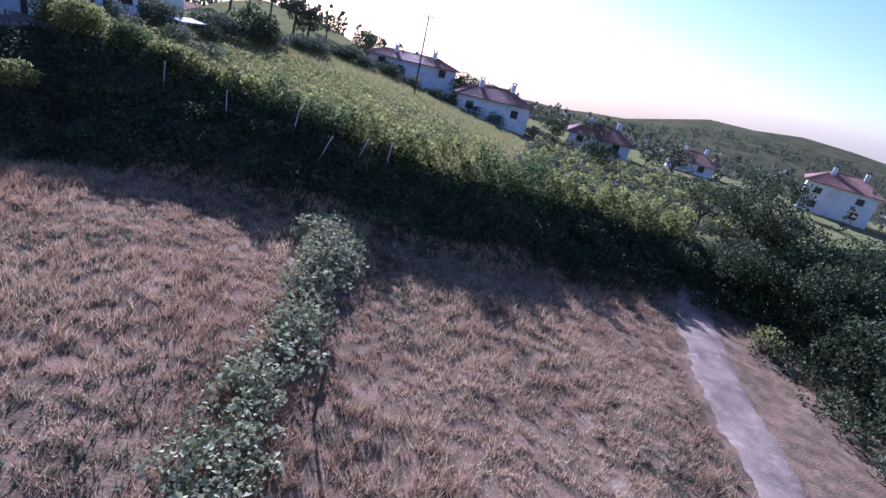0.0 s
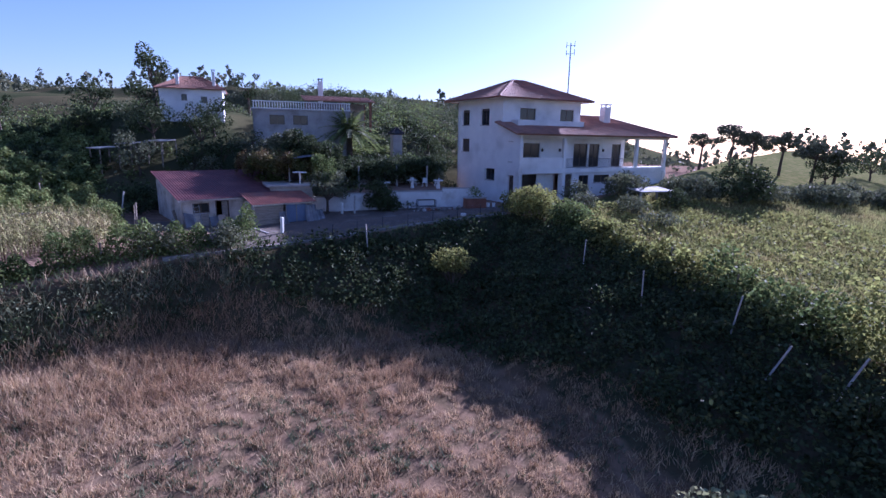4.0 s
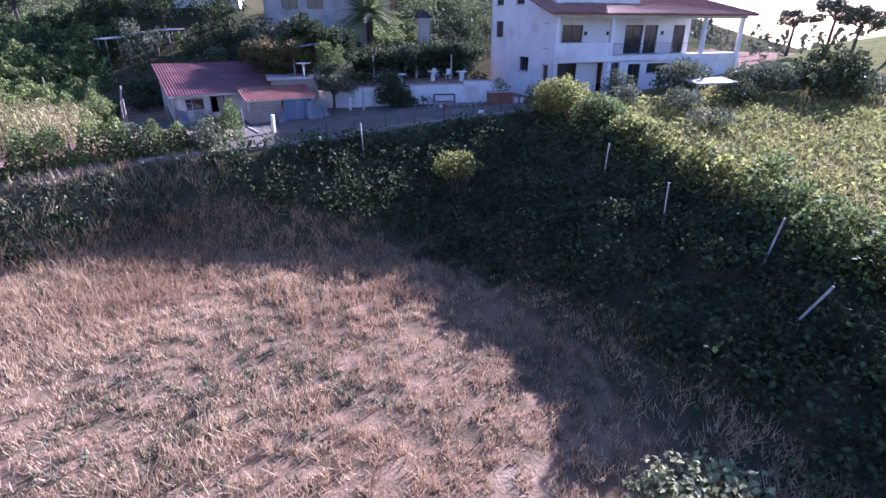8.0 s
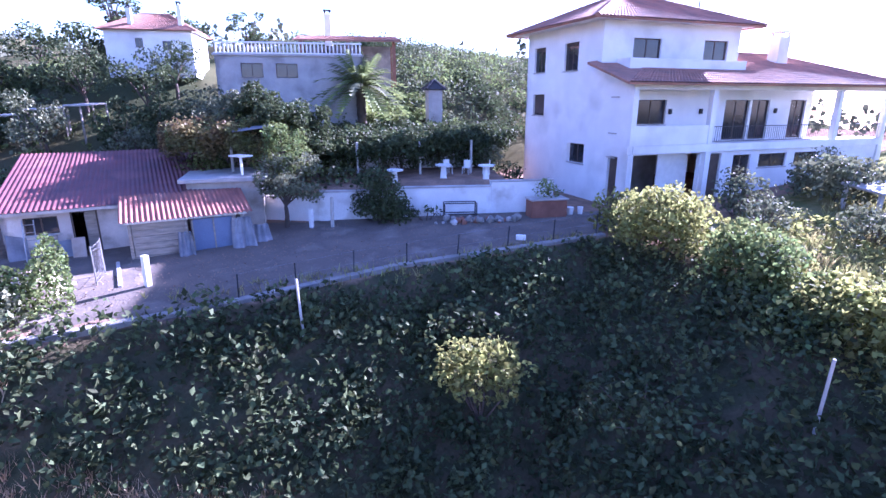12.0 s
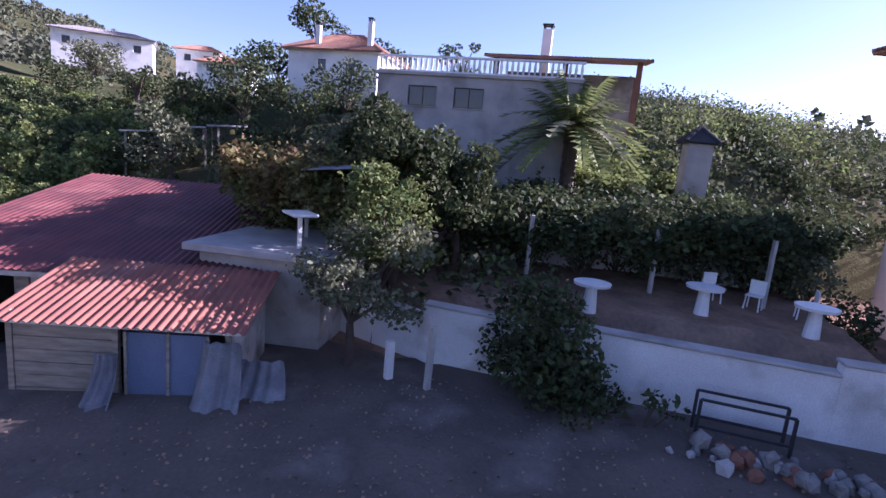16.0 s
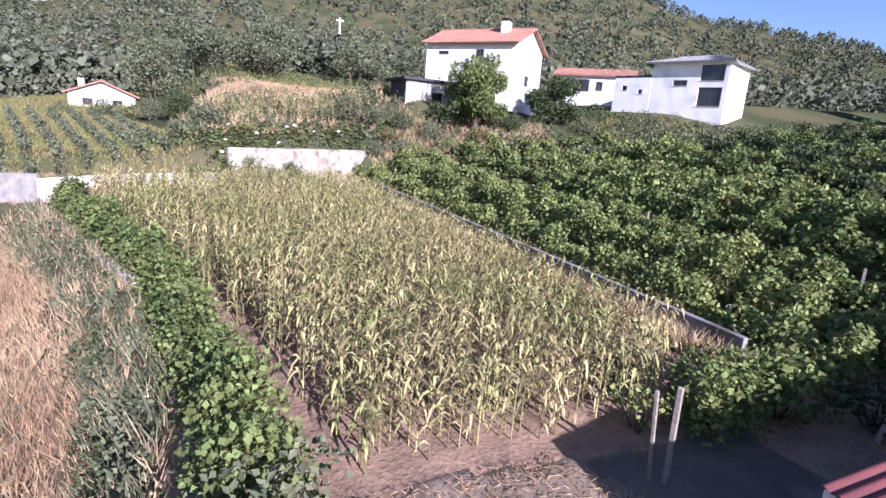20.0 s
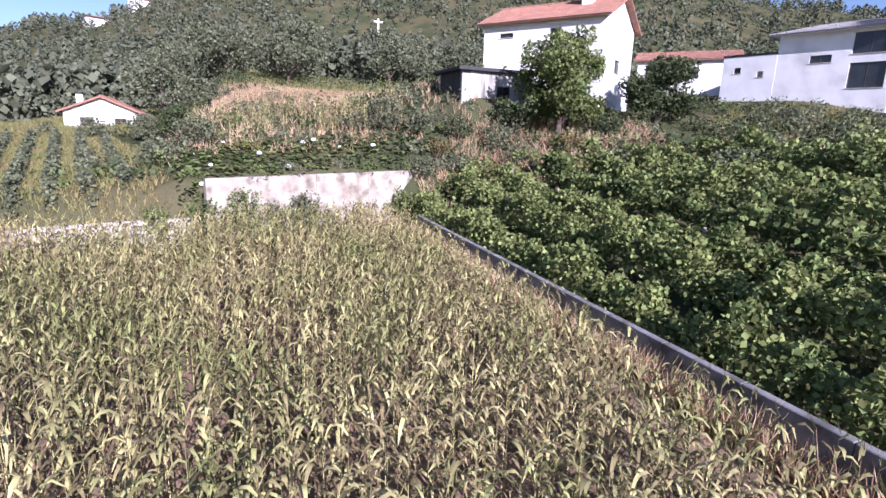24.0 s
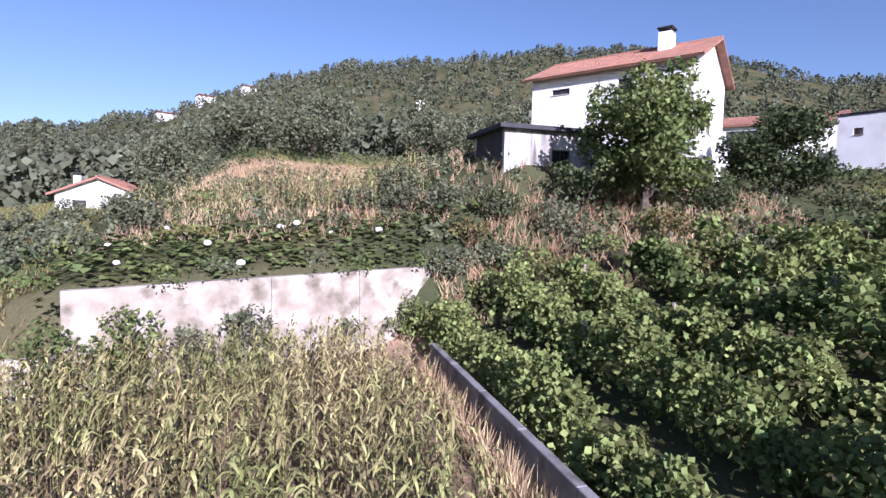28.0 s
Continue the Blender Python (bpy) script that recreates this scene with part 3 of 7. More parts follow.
def rail(parent, x0, x1, y, z, h, step=0.14):
    bm = bmesh.new()
    box(bm, x0, x1, y - 0.025, y + 0.025, z + h - 0.04, z + h)
    box(bm, x0, x1, y - 0.015, y + 0.015, z + 0.08, z + 0.11)
    r = part("railing", bm, M_BLACK, parent)
    bm = bmesh.new()
    box(bm, -0.009, 0.009, -0.009, 0.009, z + 0.11, z + h - 0.04)
    b = part("baluster", bm, M_BLACK, r, "", pose(x0 + step, y, 0))
    x = x0 + 2 * step
    while x < x1:
        o = new("baluster", b.data)
        o.parent = r
        o.matrix_basis = pose(x, y, 0)
        x += step
    return r


# ---- the main house: x along the front, y to the back ----
def main_house():
    h = thing("house", "large white three storey house with clay tile hip roofs and balconies", "house", pose(-33.4, 61.8, 9.3, 0, 0, 70) @ Matrix.Diagonal((1.2, 1.01, 1.05, 1)))
    W, D = 13.8, 11.5
    # gable-side wall on x = 0: seen from outside its local x runs from the back to the front
    ml = face_m(0, D, -90)
    u = lambda y: D - y
    holes = [(u(10.55), u(9.1), 7.85, 9.4), (u(6.8), u(5.25), 7.8, 9.4), (u(10.5), u(9.0), 5.1, 6.45), (u(5.7), u(4.0), 2.4, 3.55), (u(1.6), u(0.75), 0.0, 3.1)]
    wall("wall", h, 0, D - 2.9, -0.6, 10.3, 0.3, holes[:4], m=ml)
    wall("wall", h, D - 2.9, D, -0.6, 6.95, 0.3, [holes[4]], m=ml)
    for k, o in enumerate(holes[:3]):
        window(h, *o, ml, shutter=(0.15, 0.1, 0.9)[k])
    window(h, *holes[3], ml, shutter=0)
    bm = bmesh.new()
    box(bm, holes[3][0] - 0.62, holes[3][0] - 0.02, -0.06, -0.02, 2.4, 3.5)
    part("open_shutter", bm, M_PLASTIC, h, "white casement leaf folded back", ml)
    bm = bmesh.new()
    box(bm, holes[4][0] + 0.03, holes[4][1] - 0.03, 0.12, 0.18, 0.0, 3.07)
    part("door", bm, M_FRAME, h, "dark brown side door", ml)
    # short tie stubs on the side wall
    for z in (6.2, 4.3, 3.0):
        bm = bmesh.new()
        box(bm, D - 1.7, D - 1.0, -0.05, 0.0, z, z + 0.07)
        part("string_course", bm, M_CONC, h, "", ml)
    # back and far walls
    wall("wall", h, 0, W, -0.6, 6.95, 0.3, m=face_m(W, D, 180))
    wall("wall", h, 0, D - 1.8, -0.6, 6.95, 0.3, [(2.0, 3.2, 4.2, 6.0), (5.5, 6.8, 4.2, 6.0)], m=face_m(W, 1.8, 90))
    # recessed front wall of the first floor, ground floor front below it
    mf = face_m(0.3, 1.8, 0)
    fh = [(1.3, 3.1, 4.75, 6.1), (7.0, 8.7, 3.75, 6.1), (8.9, 10.2, 3.75, 6.1), (11.8, 13.0, 3.75, 6.1)]
    wall("wall", h, 0, W - 0.6, 3.5, 6.9, 0.25, fh, m=mf)
    window(h, *fh[0], mf)
    for o in fh[1:]:
        window(h, *o, mf, bars=1, sill=False)
    bm = bmesh.new()
    box(bm, 8.72, 8.88, -0.02, 0.04, 3.76, 6.1)
    part("curtain", bm, M_PLASTIC, h, "", mf)
    mg = face_m(0.0, 0.15, 0)
    gh = [(0.35, 4.6, -0.05, 3.2), (5.1, 6.0, -0.05, 3.15), (6.8, 8.0, 1.0, 3.0), (8.6, 10.6, 2.2, 3.0), (11.2, 13.0, 2.2, 3.0)]
    wall("wall", h, 0.3, W, -0.6, 3.25, 0.28, gh, m=mg)
    for o in gh[2:]:
        window(h, *o, mg, sill=True)
    bm = bmesh.new()
    box(bm, 5.14, 5.96, 0.14, 0.2, -0.05, 3.1)
    part("door", bm, M_FRAME, h, "dark brown front door", mg)
    bm = bmesh.new()
    box(bm, 2.65, 4.58, 0.9, 0.98, -0.05, 3.15)
    part("garage_door", bm, M_PLASTIC, h, "closed white half of the garage front", mg)
    bm = bmesh.new()
    box(bm, 0.36, 4.6, 3.6, 3.7, -0.05, 3.2)
    part("garage_back", bm, M_GREYWALL, h, "", mg)
    # balcony slab, solid parapet, columns
    bm = bmesh.new()
    box(bm, 0.3, W + 4.2, -0.05, 1.8, 3.27, 3.72, 0.01)
    part("balcony_slab", bm, M_WHITE, h)
    bm = bmesh.new()
    box(bm, 0.15, 4.75, -0.06, 0.12, 3.724, 4.75, 0.01)
    part("parapet", bm, M_WHITE, h)
    rail(h, 5.0, 13.5, 0.05, 3.72, 0.95)
    rail(h, 14.0, 17.6, 0.05, 3.72, 0.95)
    for x, z in ((0.16, -0.6), (4.85, -0.6), (13.75, -0.6), (17.7, -0.6)):
        bm = bmesh.new()
        box(bm, x - 0.16, x + 0.16, -0.12, 0.2, z, 3.26, 0.01)
        box(bm, x - 0.15, x + 0.15, -0.12, 0.2, 3.73, 6.8, 0.01)
        part("column", bm, M_WHITE, h)
    for x in (3.6, 5.6, 10.9):
        bm = bmesh.new()
        box(bm, x - 0.08, x + 0.08, 1.62, 1.78, 5.3, 5.6, 0.02)
        part("wall_lantern", bm, M_BLACK, h)
    # lintel beam under the lower eave
    bm = bmesh.new()
    box(bm, 0.0, W + 4.3, -0.1, 0.22, 6.62, 6.9, 0.01)
    part("beam", bm, M_WHITE, h)
    bm = bmesh.new()
    box(bm, 0.02, W + 4.2, 0.2, 1.9, 6.82, 6.9)
    part("soffit", bm, M_WHITE, h)
    # side terrace under the porch
    bm = bmesh.new()
    box(bm, W + 0.02, W + 4.3, 0.0, 5.0, -0.6, 3.26)
    part("terrace_base", bm, M_WHITE, h)
    # end wall under the slope of the lower roof
    bm = bmesh.new()
    vs = [(0, 0, 6.952), (0, 2.9, 6.952), (0, 2.9, 7.93), (0, 0, 7.04)]
    f = [bm.verts.new(v) for v in vs]
    g = [bm.verts.new((0.3, v[1], v[2])) for v in vs]
    bm.faces.new(f[::-1])
    bm.faces.new(g)
    for i in range(4):
        bm.faces.new((f[i], f[(i + 1) % 4], g[(i + 1) % 4], g[i]))
    part("gable", bm, M_WHITE, h)
    # lower roof
    slope("roof_plane", h, [(-0.75, -0.75, 6.95), (18.6, -0.75, 6.95), (14.2, 5.9, 9.1), (5.5, 5.9, 9.1)], 0.12, M_TILE, 0.05)
    slope("roof_plane", h, [(-0.75, -0.75, 6.95), (5.5, 5.9, 9.1), (-0.75, 3.0, 8.1)], 0.12, M_TILE)
    slope("roof_plane", h, [(18.6, -0.75, 6.95), (18.6, 12.4, 6.95), (14.2, 5.9, 9.1)], 0.12, M_TILE, 0.05)
    slope("roof_plane", h, [(18.6, 12.4, 6.95), (5.5, 12.4, 6.95), (5.5, 5.9, 9.1), (14.2, 5.9, 9.1)], 0.12, M_TILE, 0.05)
    ridge(h, (18.6, -0.75, 6.98), (14.2, 5.9, 9.13), M_TILE)
    ridge(h, (8.6, 5.9, 9.13), (14.2, 5.9, 9.13), M_TILE)
    # upper storey
    mu = face_m(0.3, 2.9, 0)
    uh = [(1.5, 3.2, 8.3, 9.45), (6.0, 7.6, 8.2, 9.5)]
    wall("wall", h, 0, 8.4, 7.3, 10.3, 0.25, uh, m=mu)
    window(h, *uh[0], mu)
    window(h, *uh[1], mu)
    wall("wall", h, 0, 8.3, 6.9, 10.3, 0.25, m=face_m(8.7, 3.2, 90))
    wall("wall", h, 0, 8.7, 6.9, 10.3, 0.25, m=face_m(8.7, D, 180))
    bm = bmesh.new()
    box(bm, 0.9, 8.3, 1.75, 1.93, 7.45, 8.3, 0.01)
    box(bm, 0.9, 1.05, 1.93, 2.9, 7.5, 8.3)
    box(bm, 8.15, 8.3, 1.93, 2.9, 7.5, 8.3)
    part("parapet", bm, M_WHITE, h)
    bm = bmesh.new()
    box(bm, -0.6, 9.2, 2.35, 12.4, 10.3, 10.36)
    part("soffit", bm, M_WHITE, h)
    hip_roof(h, -0.95, 9.6, 2.0, 12.8, 10.36, 2.15, 4.6, 4.6, M_TILE)
    c = chimney(h, 12.8, 4.0, 8.0, 10.4, 0.8)
    return h


main_house()


def mast():
    x, y = -46.7, 96.3
    z = gz(x, y)
    t = thing("antenna_mast", "thin grey lattice antenna mast on the ridge", "mast", pose(x, y, z))
    bm = bmesh.new()
    tube(bm, (0, 0, 0), (0, 0, 31.0 - z), 0.14, 0.09, 6)
    part("pole", bm, M_METAL, t)
    for k in (29.4, 30.6):
        bm = bmesh.new()
        tube(bm, (-0.7, 0, k - z), (0.7, 0, k - z), 0.04, 0.04, 5)
        for s in (-0.7, 0.7):
            tube(bm, (s, 0, k - z - 0.3), (s, 0, k - z + 0.6), 0.06, 0.06, 5)
        part("antenna_arm", bm, M_METAL, t)


mast()


# ---- long shed with a red sheet roof, its lean-to and the flat-roofed store ----
def corrugated(name, parent, pts, material, pitch=0.18, amp=0.03, cols=5, label=""):
    """Overlapping wavy sheets between an eave (first two corners) and the upper edge."""
    a, b, c, d = [Vector(p) for p in pts]
    n = (b - a).cross(d - a).normalized()
    L = (b - a).length
    for k in range(cols):
        s0, s1 = k / cols, (k + 1.02) / cols
        N = max(4, int(L / cols / pitch) * 6)
        bm = bmesh.new()
        rows = 6
        g = []
        for r in range(rows + 1):
            t = r / rows
            row = []
            for i in range(N + 1):
                s = min(1.0, s0 + (s1 - s0) * i / N)
                p = a.lerp(b, s).lerp(d.lerp(c, s), t) + n * (amp * math.sin(2 * math.pi * s * L / pitch) + 0.008 * (k % 2) + 0.012 * math.sin(3.1 * k + 2 * t))
                row.append(bm.verts.new(p))
            g.append(row)
        for r in range(rows):
            for i in range(N):
                bm.faces.new((g[r][i], g[r][i + 1], g[r + 1][i + 1], g[r + 1][i]))
        o = part(name, bm, material, parent, label)
        o.data.shade_smooth()


def shed():
    base = 9.2
    s = thing("shed", "long low whitewashed shed with a red corrugated roof", "shed", pose(-45.38, 34.63, base, 0, 0, 79))
    W, D = 8.6, 9.0
    H = 1.95
    mf = face_m(0, 0, 0)
    holes = [(0.75, 1.95, 0.95, 1.7), (2.4, 3.4, 0.0, 1.85)]
    wall("wall", s, 0, W, -0.5, H, 0.22, holes, M_OLDWHITE, mf)
    window(s, *holes[0], mf, bars=1)
    bm = bmesh.new()
    for a in ((2.4, 2.47), (3.33, 3.4)):
        box(bm, a[0], a[1], 0.02, 0.14, 0, 1.85)
    box(bm, 2.47, 3.33, 0.02, 0.14, 1.78, 1.85)
    part("door_frame", bm, M_FRAME, s, "", mf)
    bm = bmesh.new()
    box(bm, 2.9, 3.32, 0.14, 0.18, 0.02, 1.78)
    part("door_leaf", bm, M_WOOD, s, "half-open board door", mf)
    for k, (x, y, ang, ln) in enumerate(((0, D, -90, D), (W, 0, 90, D), (W, D, 180, W))):
        wall("wall", s, 0.24 if k < 2 else 0, ln - (0.0 if k < 2 else 0.0), -0.5, 2.0 if k < 2 else 3.4, 0.22, (), M_OLDWHITE, face_m(x, y, ang))
    # side gables under the slope
    for x in (0.0, W - 0.22):
        bm = bmesh.new()
        vs = [(x, 0.24, 2.0), (x, D, 2.0), (x, D, 3.4)]
        f = [bm.verts.new(v) for v in vs]
        g = [bm.verts.new((v[0] + 0.22, v[1], v[2])) for v in vs]
        bm.faces.new(f)
        bm.faces.new(g[::-1])
        for i in range(3):
            bm.faces.new((f[(i + 1) % 3], f[i], g[i], g[(i + 1) % 3]))
        part("gable", bm, M_OLDWHITE, s)
    corrugated("roof_sheet", s, [(-0.35, -0.45, H + 0.1), (W + 0.3, -0.45, H + 0.1), (W + 0.3, D + 0.3, 3.62), (-0.35, D + 0.3, 3.62)], M_SHEET, 0.2, 0.028, 8)
    bm = bmesh.new()
    box(bm, -0.3, W + 0.25, -0.42, -0.36, H - 0.06, H + 0.07)
    part("fascia", bm, M_OLDWHITE, s)
    # lean-to in front
    a = thing("lean_to", "lean-to with faded clay corrugated roof over board and panel front", "lean-to", pose(-42.05, 38.6, 9.0, 0, 0, 79))
    for x, y in ((0.08, 0.08), (2.2, 0.05), (4.5, 0.08)):
        bm = bmesh.new()
        box(bm, x - 0.06, x + 0.06, y - 0.06, y + 0.06, -0.4, 1.8)
        part("post", bm, M_WOOD, a)
    bm = bmesh.new()
    box(bm, -0.1, 4.75, -0.02, 0.08, 1.72, 1.84)
    part("beam", bm, M_PLASTIC, a, "pale painted front beam")
    for i in range(6):
        bm = bmesh.new()
        box(bm, 0.16, 2.12, 0.03 + 0.01 * (i % 2), 0.07 + 0.01 * (i % 2), 0.02 + 0.285 * i, 0.29 + 0.285 * i)
        part("board", bm, M_WOOD, a)
    bm = bmesh.new()
    box(bm, 2.45, 4.1, -0.05, -0.01, 0.02, 1.68)
    part("door_panel", bm, M_BLUE, a, "blue-grey sheet panel")
    for x in (2.44, 3.3, 4.12):
        bm = bmesh.new()
        box(bm, x - 0.03, x + 0.03, -0.09, -0.052, 0.0, 1.7)
        part("batten", bm, M_WOOD, a)
    for x0, y0, x1, y1 in ((0.0, 0.1, 0.0, 2.5), (4.55, 0.1, 4.55, 2.5)):
        bm = bmesh.new()
        box(bm, x0, x0 + 0.08, y0, y1, -0.4, 1.95)
        part("side_wall", bm, M_OLDWHITE, a)
    corrugated("roof_sheet", a, [(-0.25, -0.3, 1.86), (4.95, -0.3, 1.86), (4.95, 2.75, 2.5), (-0.25, 2.75, 2.5)], M_FADED, 0.2, 0.032, 4)
    # flat-roofed store
    st = thing("store", "small white store with a flat concrete slab roof", "store", pose(-45.0, 41.8, 8.9, 0, 0, 66))
    for x, y, ang, ln in ((0, 0, 0, 3.5), (3.5, 0, 90, 3.8), (3.5, 3.8, 180, 3.5), (0, 3.8, -90, 3.8)):
        wall("wall", st, 0.0 if ang in (0, 180) else 0.2, ln if ang in (0, 180) else ln - 0.2, -0.4, 2.9, 0.2, (), M_OLDWHITE, face_m(x, y, ang))
    bm = bmesh.new()
    box(bm, -0.3, 3.8, -0.35, 4.1, 2.9, 3.1, 0.02)
    part("roof_slab", bm, M_CONC, st)
    return s


shed()


def garden_wall():
    g = thing("wall_garden", "whitewashed garden wall holding the terrace beside the yard", "wall", kind="structure")
    pts = [(-46.2, 44.9, 8.9, 10.3), (-42.6, 47.6, 9.0, 11.0), (-40.2, 51.0, 9.2, 11.0), (-37.4, 55.2, 9.5, 11.3), (-35.6, 58.3, 9.7, 11.5)]
    for a, b in zip(pts[:-1], pts[1:]):
        L = math.hypot(b[0] - a[0], b[1] - a[1])
        ang = math.degrees(math.atan2(b[1] - a[1], b[0] - a[0]))
        bm = bmesh.new()
        box(bm, 0, L, 0, 0.3, a[2] - 0.8, (a[3] + b[3]) / 2, 0.02)
        part("wall_section", bm, M_LIME, g, "", pose(a[0], a[1], 0, 0, 0, ang))
        bm = bmesh.new()
        box(bm, -0.02, L, -0.05, 0.35, (a[3] + b[3]) / 2, (a[3] + b[3]) / 2 + 0.08, 0.02)
        part("coping", bm, M_CONC, g, "", pose(a[0], a[1], 0, 0, 0, ang))


garden_wall()


def strip_wall(name, label, pts, thick, material, category="wall", block=2.4):
    """A wall of butted panels along (x, y, bottom, top) stations."""
    g = thing(name, label, category, kind="structure")
    for a, b in zip(pts[:-1], pts[1:]):
        L = math.hypot(b[0] - a[0], b[1] - a[1])
        n = max(1, round(L / block))
        ang = math.degrees(math.atan2(b[1] - a[1], b[0] - a[0]))
        for i in range(n):
            t0, t1 = i / n, (i + 1) / n
            p = [a[k] + (b[k] - a[k]) * t0 for k in range(4)]
            q = [a[k] + (b[k] - a[k]) * t1 for k in range(4)]
            bm = bmesh.new()
            l = L / n - 0.015
            v = [bm.verts.new(c) for c in ((0, 0, p[2]), (l, 0, q[2]), (l, thick, q[2]), (0, thick, p[2]), (0, 0, p[3]), (l, 0, q[3]), (l, thick, q[3]), (0, thick, p[3]))]
            for f in ((0, 1, 5, 4), (1, 2, 6, 5), (2, 3, 7, 6), (3, 0, 4, 7), (4, 5, 6, 7), (3, 2, 1, 0)):
                bm.faces.new([v[k] for k in f])
            bmesh.ops.bevel(bm, geom=bm.edges[:], offset=0.02, segments=1, affect="EDGES")
            part("panel", bm, material, g, "", pose(p[0], p[1], 0, 0, 0, ang))
    return g


# white retaining wall behind the maize, channel wall beside it, terrace wall over the dry field
strip_wall("wall_white", "long weathered whitewashed retaining wall behind the maize", [(-42.8, -4.25, 9.2, 13.05), (-48.5, -6.2, 9.4, 13.1), (-55.2, -8.6, 9.6, 13.15), (-61.0, -10.6, 11.2, 13.8)], 0.35, M_WALLOLD, block=4.5)
strip_wall("wall_channel", "low grey cement channel wall between maize and vines", [(-53.7, -4.0, 8.8, 10.95), (-53.1, 8, 8.6, 10.75), (-52.7, 19, 8.5, 10.5), (-52.4, 29, 8.3, 10.2)], 0.22, M_CHANNEL)
strip_wall("wall_terrace", "low rubble terrace wall along the yard", [(-37.5, 30, 7.2, 8.85), (-36.1, 34.5, 7.6, 8.95), (-35.0, 40, 7.9, 9.05), (-33.9, 46.5, 8.3, 9.35), (-30.2, 55.3, 8.8, 9.9)], 0.35, M_STONE, block=1.8)
strip_wall("wall_garden_back", "whitewashed wall behind the garden tables", [(-48.6, 50.2, 10.6, 12.4), (-46.2, 55.6, 10.6, 12.5), (-44.0, 60.6, 10.6, 12.6)], 0.25, M_LIME, block=2.0)
strip_wall("wall_terrace_end", "short crumbling rubble wall under the vine hedge", [(-35.2, 8.5, 6.4, 8.6), (-36.9, 14.2, 6.6, 8.8)], 0.35, M_OLDWHITE, block=1.5)
strip_wall("wall_far", "grey block wall at the far end of the dry field", [(-25.6, -9.4, 6.4, 10.3), (-31.2, -6.2, 6.6, 10.6)], 0.3, M_STONE, block=3)
strip_wall("wall_low", "low pale wall beyond the maize corner", [(-31.2, -6.0, 8.0, 10.3), (-36.5, -4.9, 8.6, 10.9), (-42.6, -4.2, 8.8, 11.2)], 0.25, M_OLDWHITE, block=3)


# ---- houses on the slopes ----
def simple_house(label, x, y, z, ang, W, D, H, roof_h, roof, holes_front=(), holes_side=(), gable=False, chim=(), wallmat=None, over=0.6, waves=0.05, name="house", side=None, scale=(1, 1, 1)):
    """A house of one block: front on local y = 0, roof hipped or with gables at its two ends."""
    wm = wallmat or M_WHITE
    h = thing(name, label, "house", pose(x, y, z, 0, 0, ang) @ Matrix.Diagonal((*scale, 1)))
    mf, ms, mb, mr = face_m(0, 0, 0), face_m(0, D, -90), face_m(W, D, 180), face_m(W, 0, 90)
    wall("wall", h, 0, W, -2.5, H, 0.3, holes_front, wm, mf)
    wall("wall", h, 0.3, D - 0.3, -2.5, H, 0.3, holes_side, side or wm, ms)
    wall("wall", h, 0, W, -2.5, H, 0.3, (), wm, mb)
    wall("wall", h, 0.3, D - 0.3, -2.5, H, 0.3, holes_side, wm, mr)
    for o in holes_front:
        window(h, *o, mf)
    for o in holes_side:
        window(h, *o, ms)
        window(h, *o, mr)
    if gable:
        ym = D / 2
        k = roof_h / (D / 2)
        slope("roof_plane", h, [(-over, -over, H - over * k + 0.1), (W + over, -over, H - over * k + 0.1), (W + over, ym, H + roof_h + 0.1), (-over, ym, H + roof_h + 0.1)], 0.15, roof, waves)
        slope("roof_plane", h, [(W + over, D + over, H - over * k + 0.1), (-over, D + over, H - over * k + 0.1), (-over, ym, H + roof_h + 0.1), (W + over, ym, H + roof_h + 0.1)], 0.15, roof, waves)
        ridge(h, (-over, ym, H + roof_h + 0.13), (W + over, ym, H + roof_h + 0.13), roof)
        for xx in (0.0, W - 0.3):
            bm = bmesh.new()
            vs = [(xx, 0, H), (xx, D, H), (xx, ym, H + roof_h - 0.06)]
            f = [bm.verts.new(v) for v in vs]
            g = [bm.verts.new((v[0] + 0.3, v[1], v[2])) for v in vs]
            bm.faces.new(f)
            bm.faces.new(g[::-1])
            for i in range(3):
                bm.faces.new((f[(i + 1) % 3], f[i], g[i], g[(i + 1) % 3]))
            part("gable", bm, wm, h)
    elif roof_h > 0:
        hip_roof(h, -over, W + over, -over, D + over, H + 0.06, roof_h, D / 2, D / 2, roof, waves)
        bm = bmesh.new()
        box(bm, -over + 0.05, W + over - 0.05, -over + 0.05, D + over - 0.05, H, H + 0.05)
        part("soffit", bm, wm, h)
    else:
        bm = bmesh.new()
        box(bm, -over, W + over, -over, D + over, H, H + 0.25, 0.02)
        part("roof_slab", bm, roof, h)
    for cx, cy, z0, z1, w in chim:
        chimney(h, cx, cy, z0, z1, w, cap=M_BLACK)
    return h


# house with its gable towards the vines, its wing and a modern neighbour
simple_house("two storey white house with orange tile gable roof and tall chimney", -67.7, -22.6, 20.5, 122.5, 11.4, 8.0, 5.9, 2.3, M_TILE, [(1.6, 3.0, 4.3, 4.75), (6.5, 7.6, 3.6, 4.9)], [(3.2, 4.6, 1.0, 2.3)], True, [(8.6, 3.0, 6.5, 9.3, 0.9)], scale=(1.0, 1.18, 0.9))
simple_house("low white wing with orange tile roof behind the garden", -97.6, -33.4, 22.6, 130, 12.0, 7.0, 3.6, 1.2, M_TILE, [(1.0, 5.5, 1.0, 2.9), (6.5, 7.6, 1.2, 2.6)], (), True)
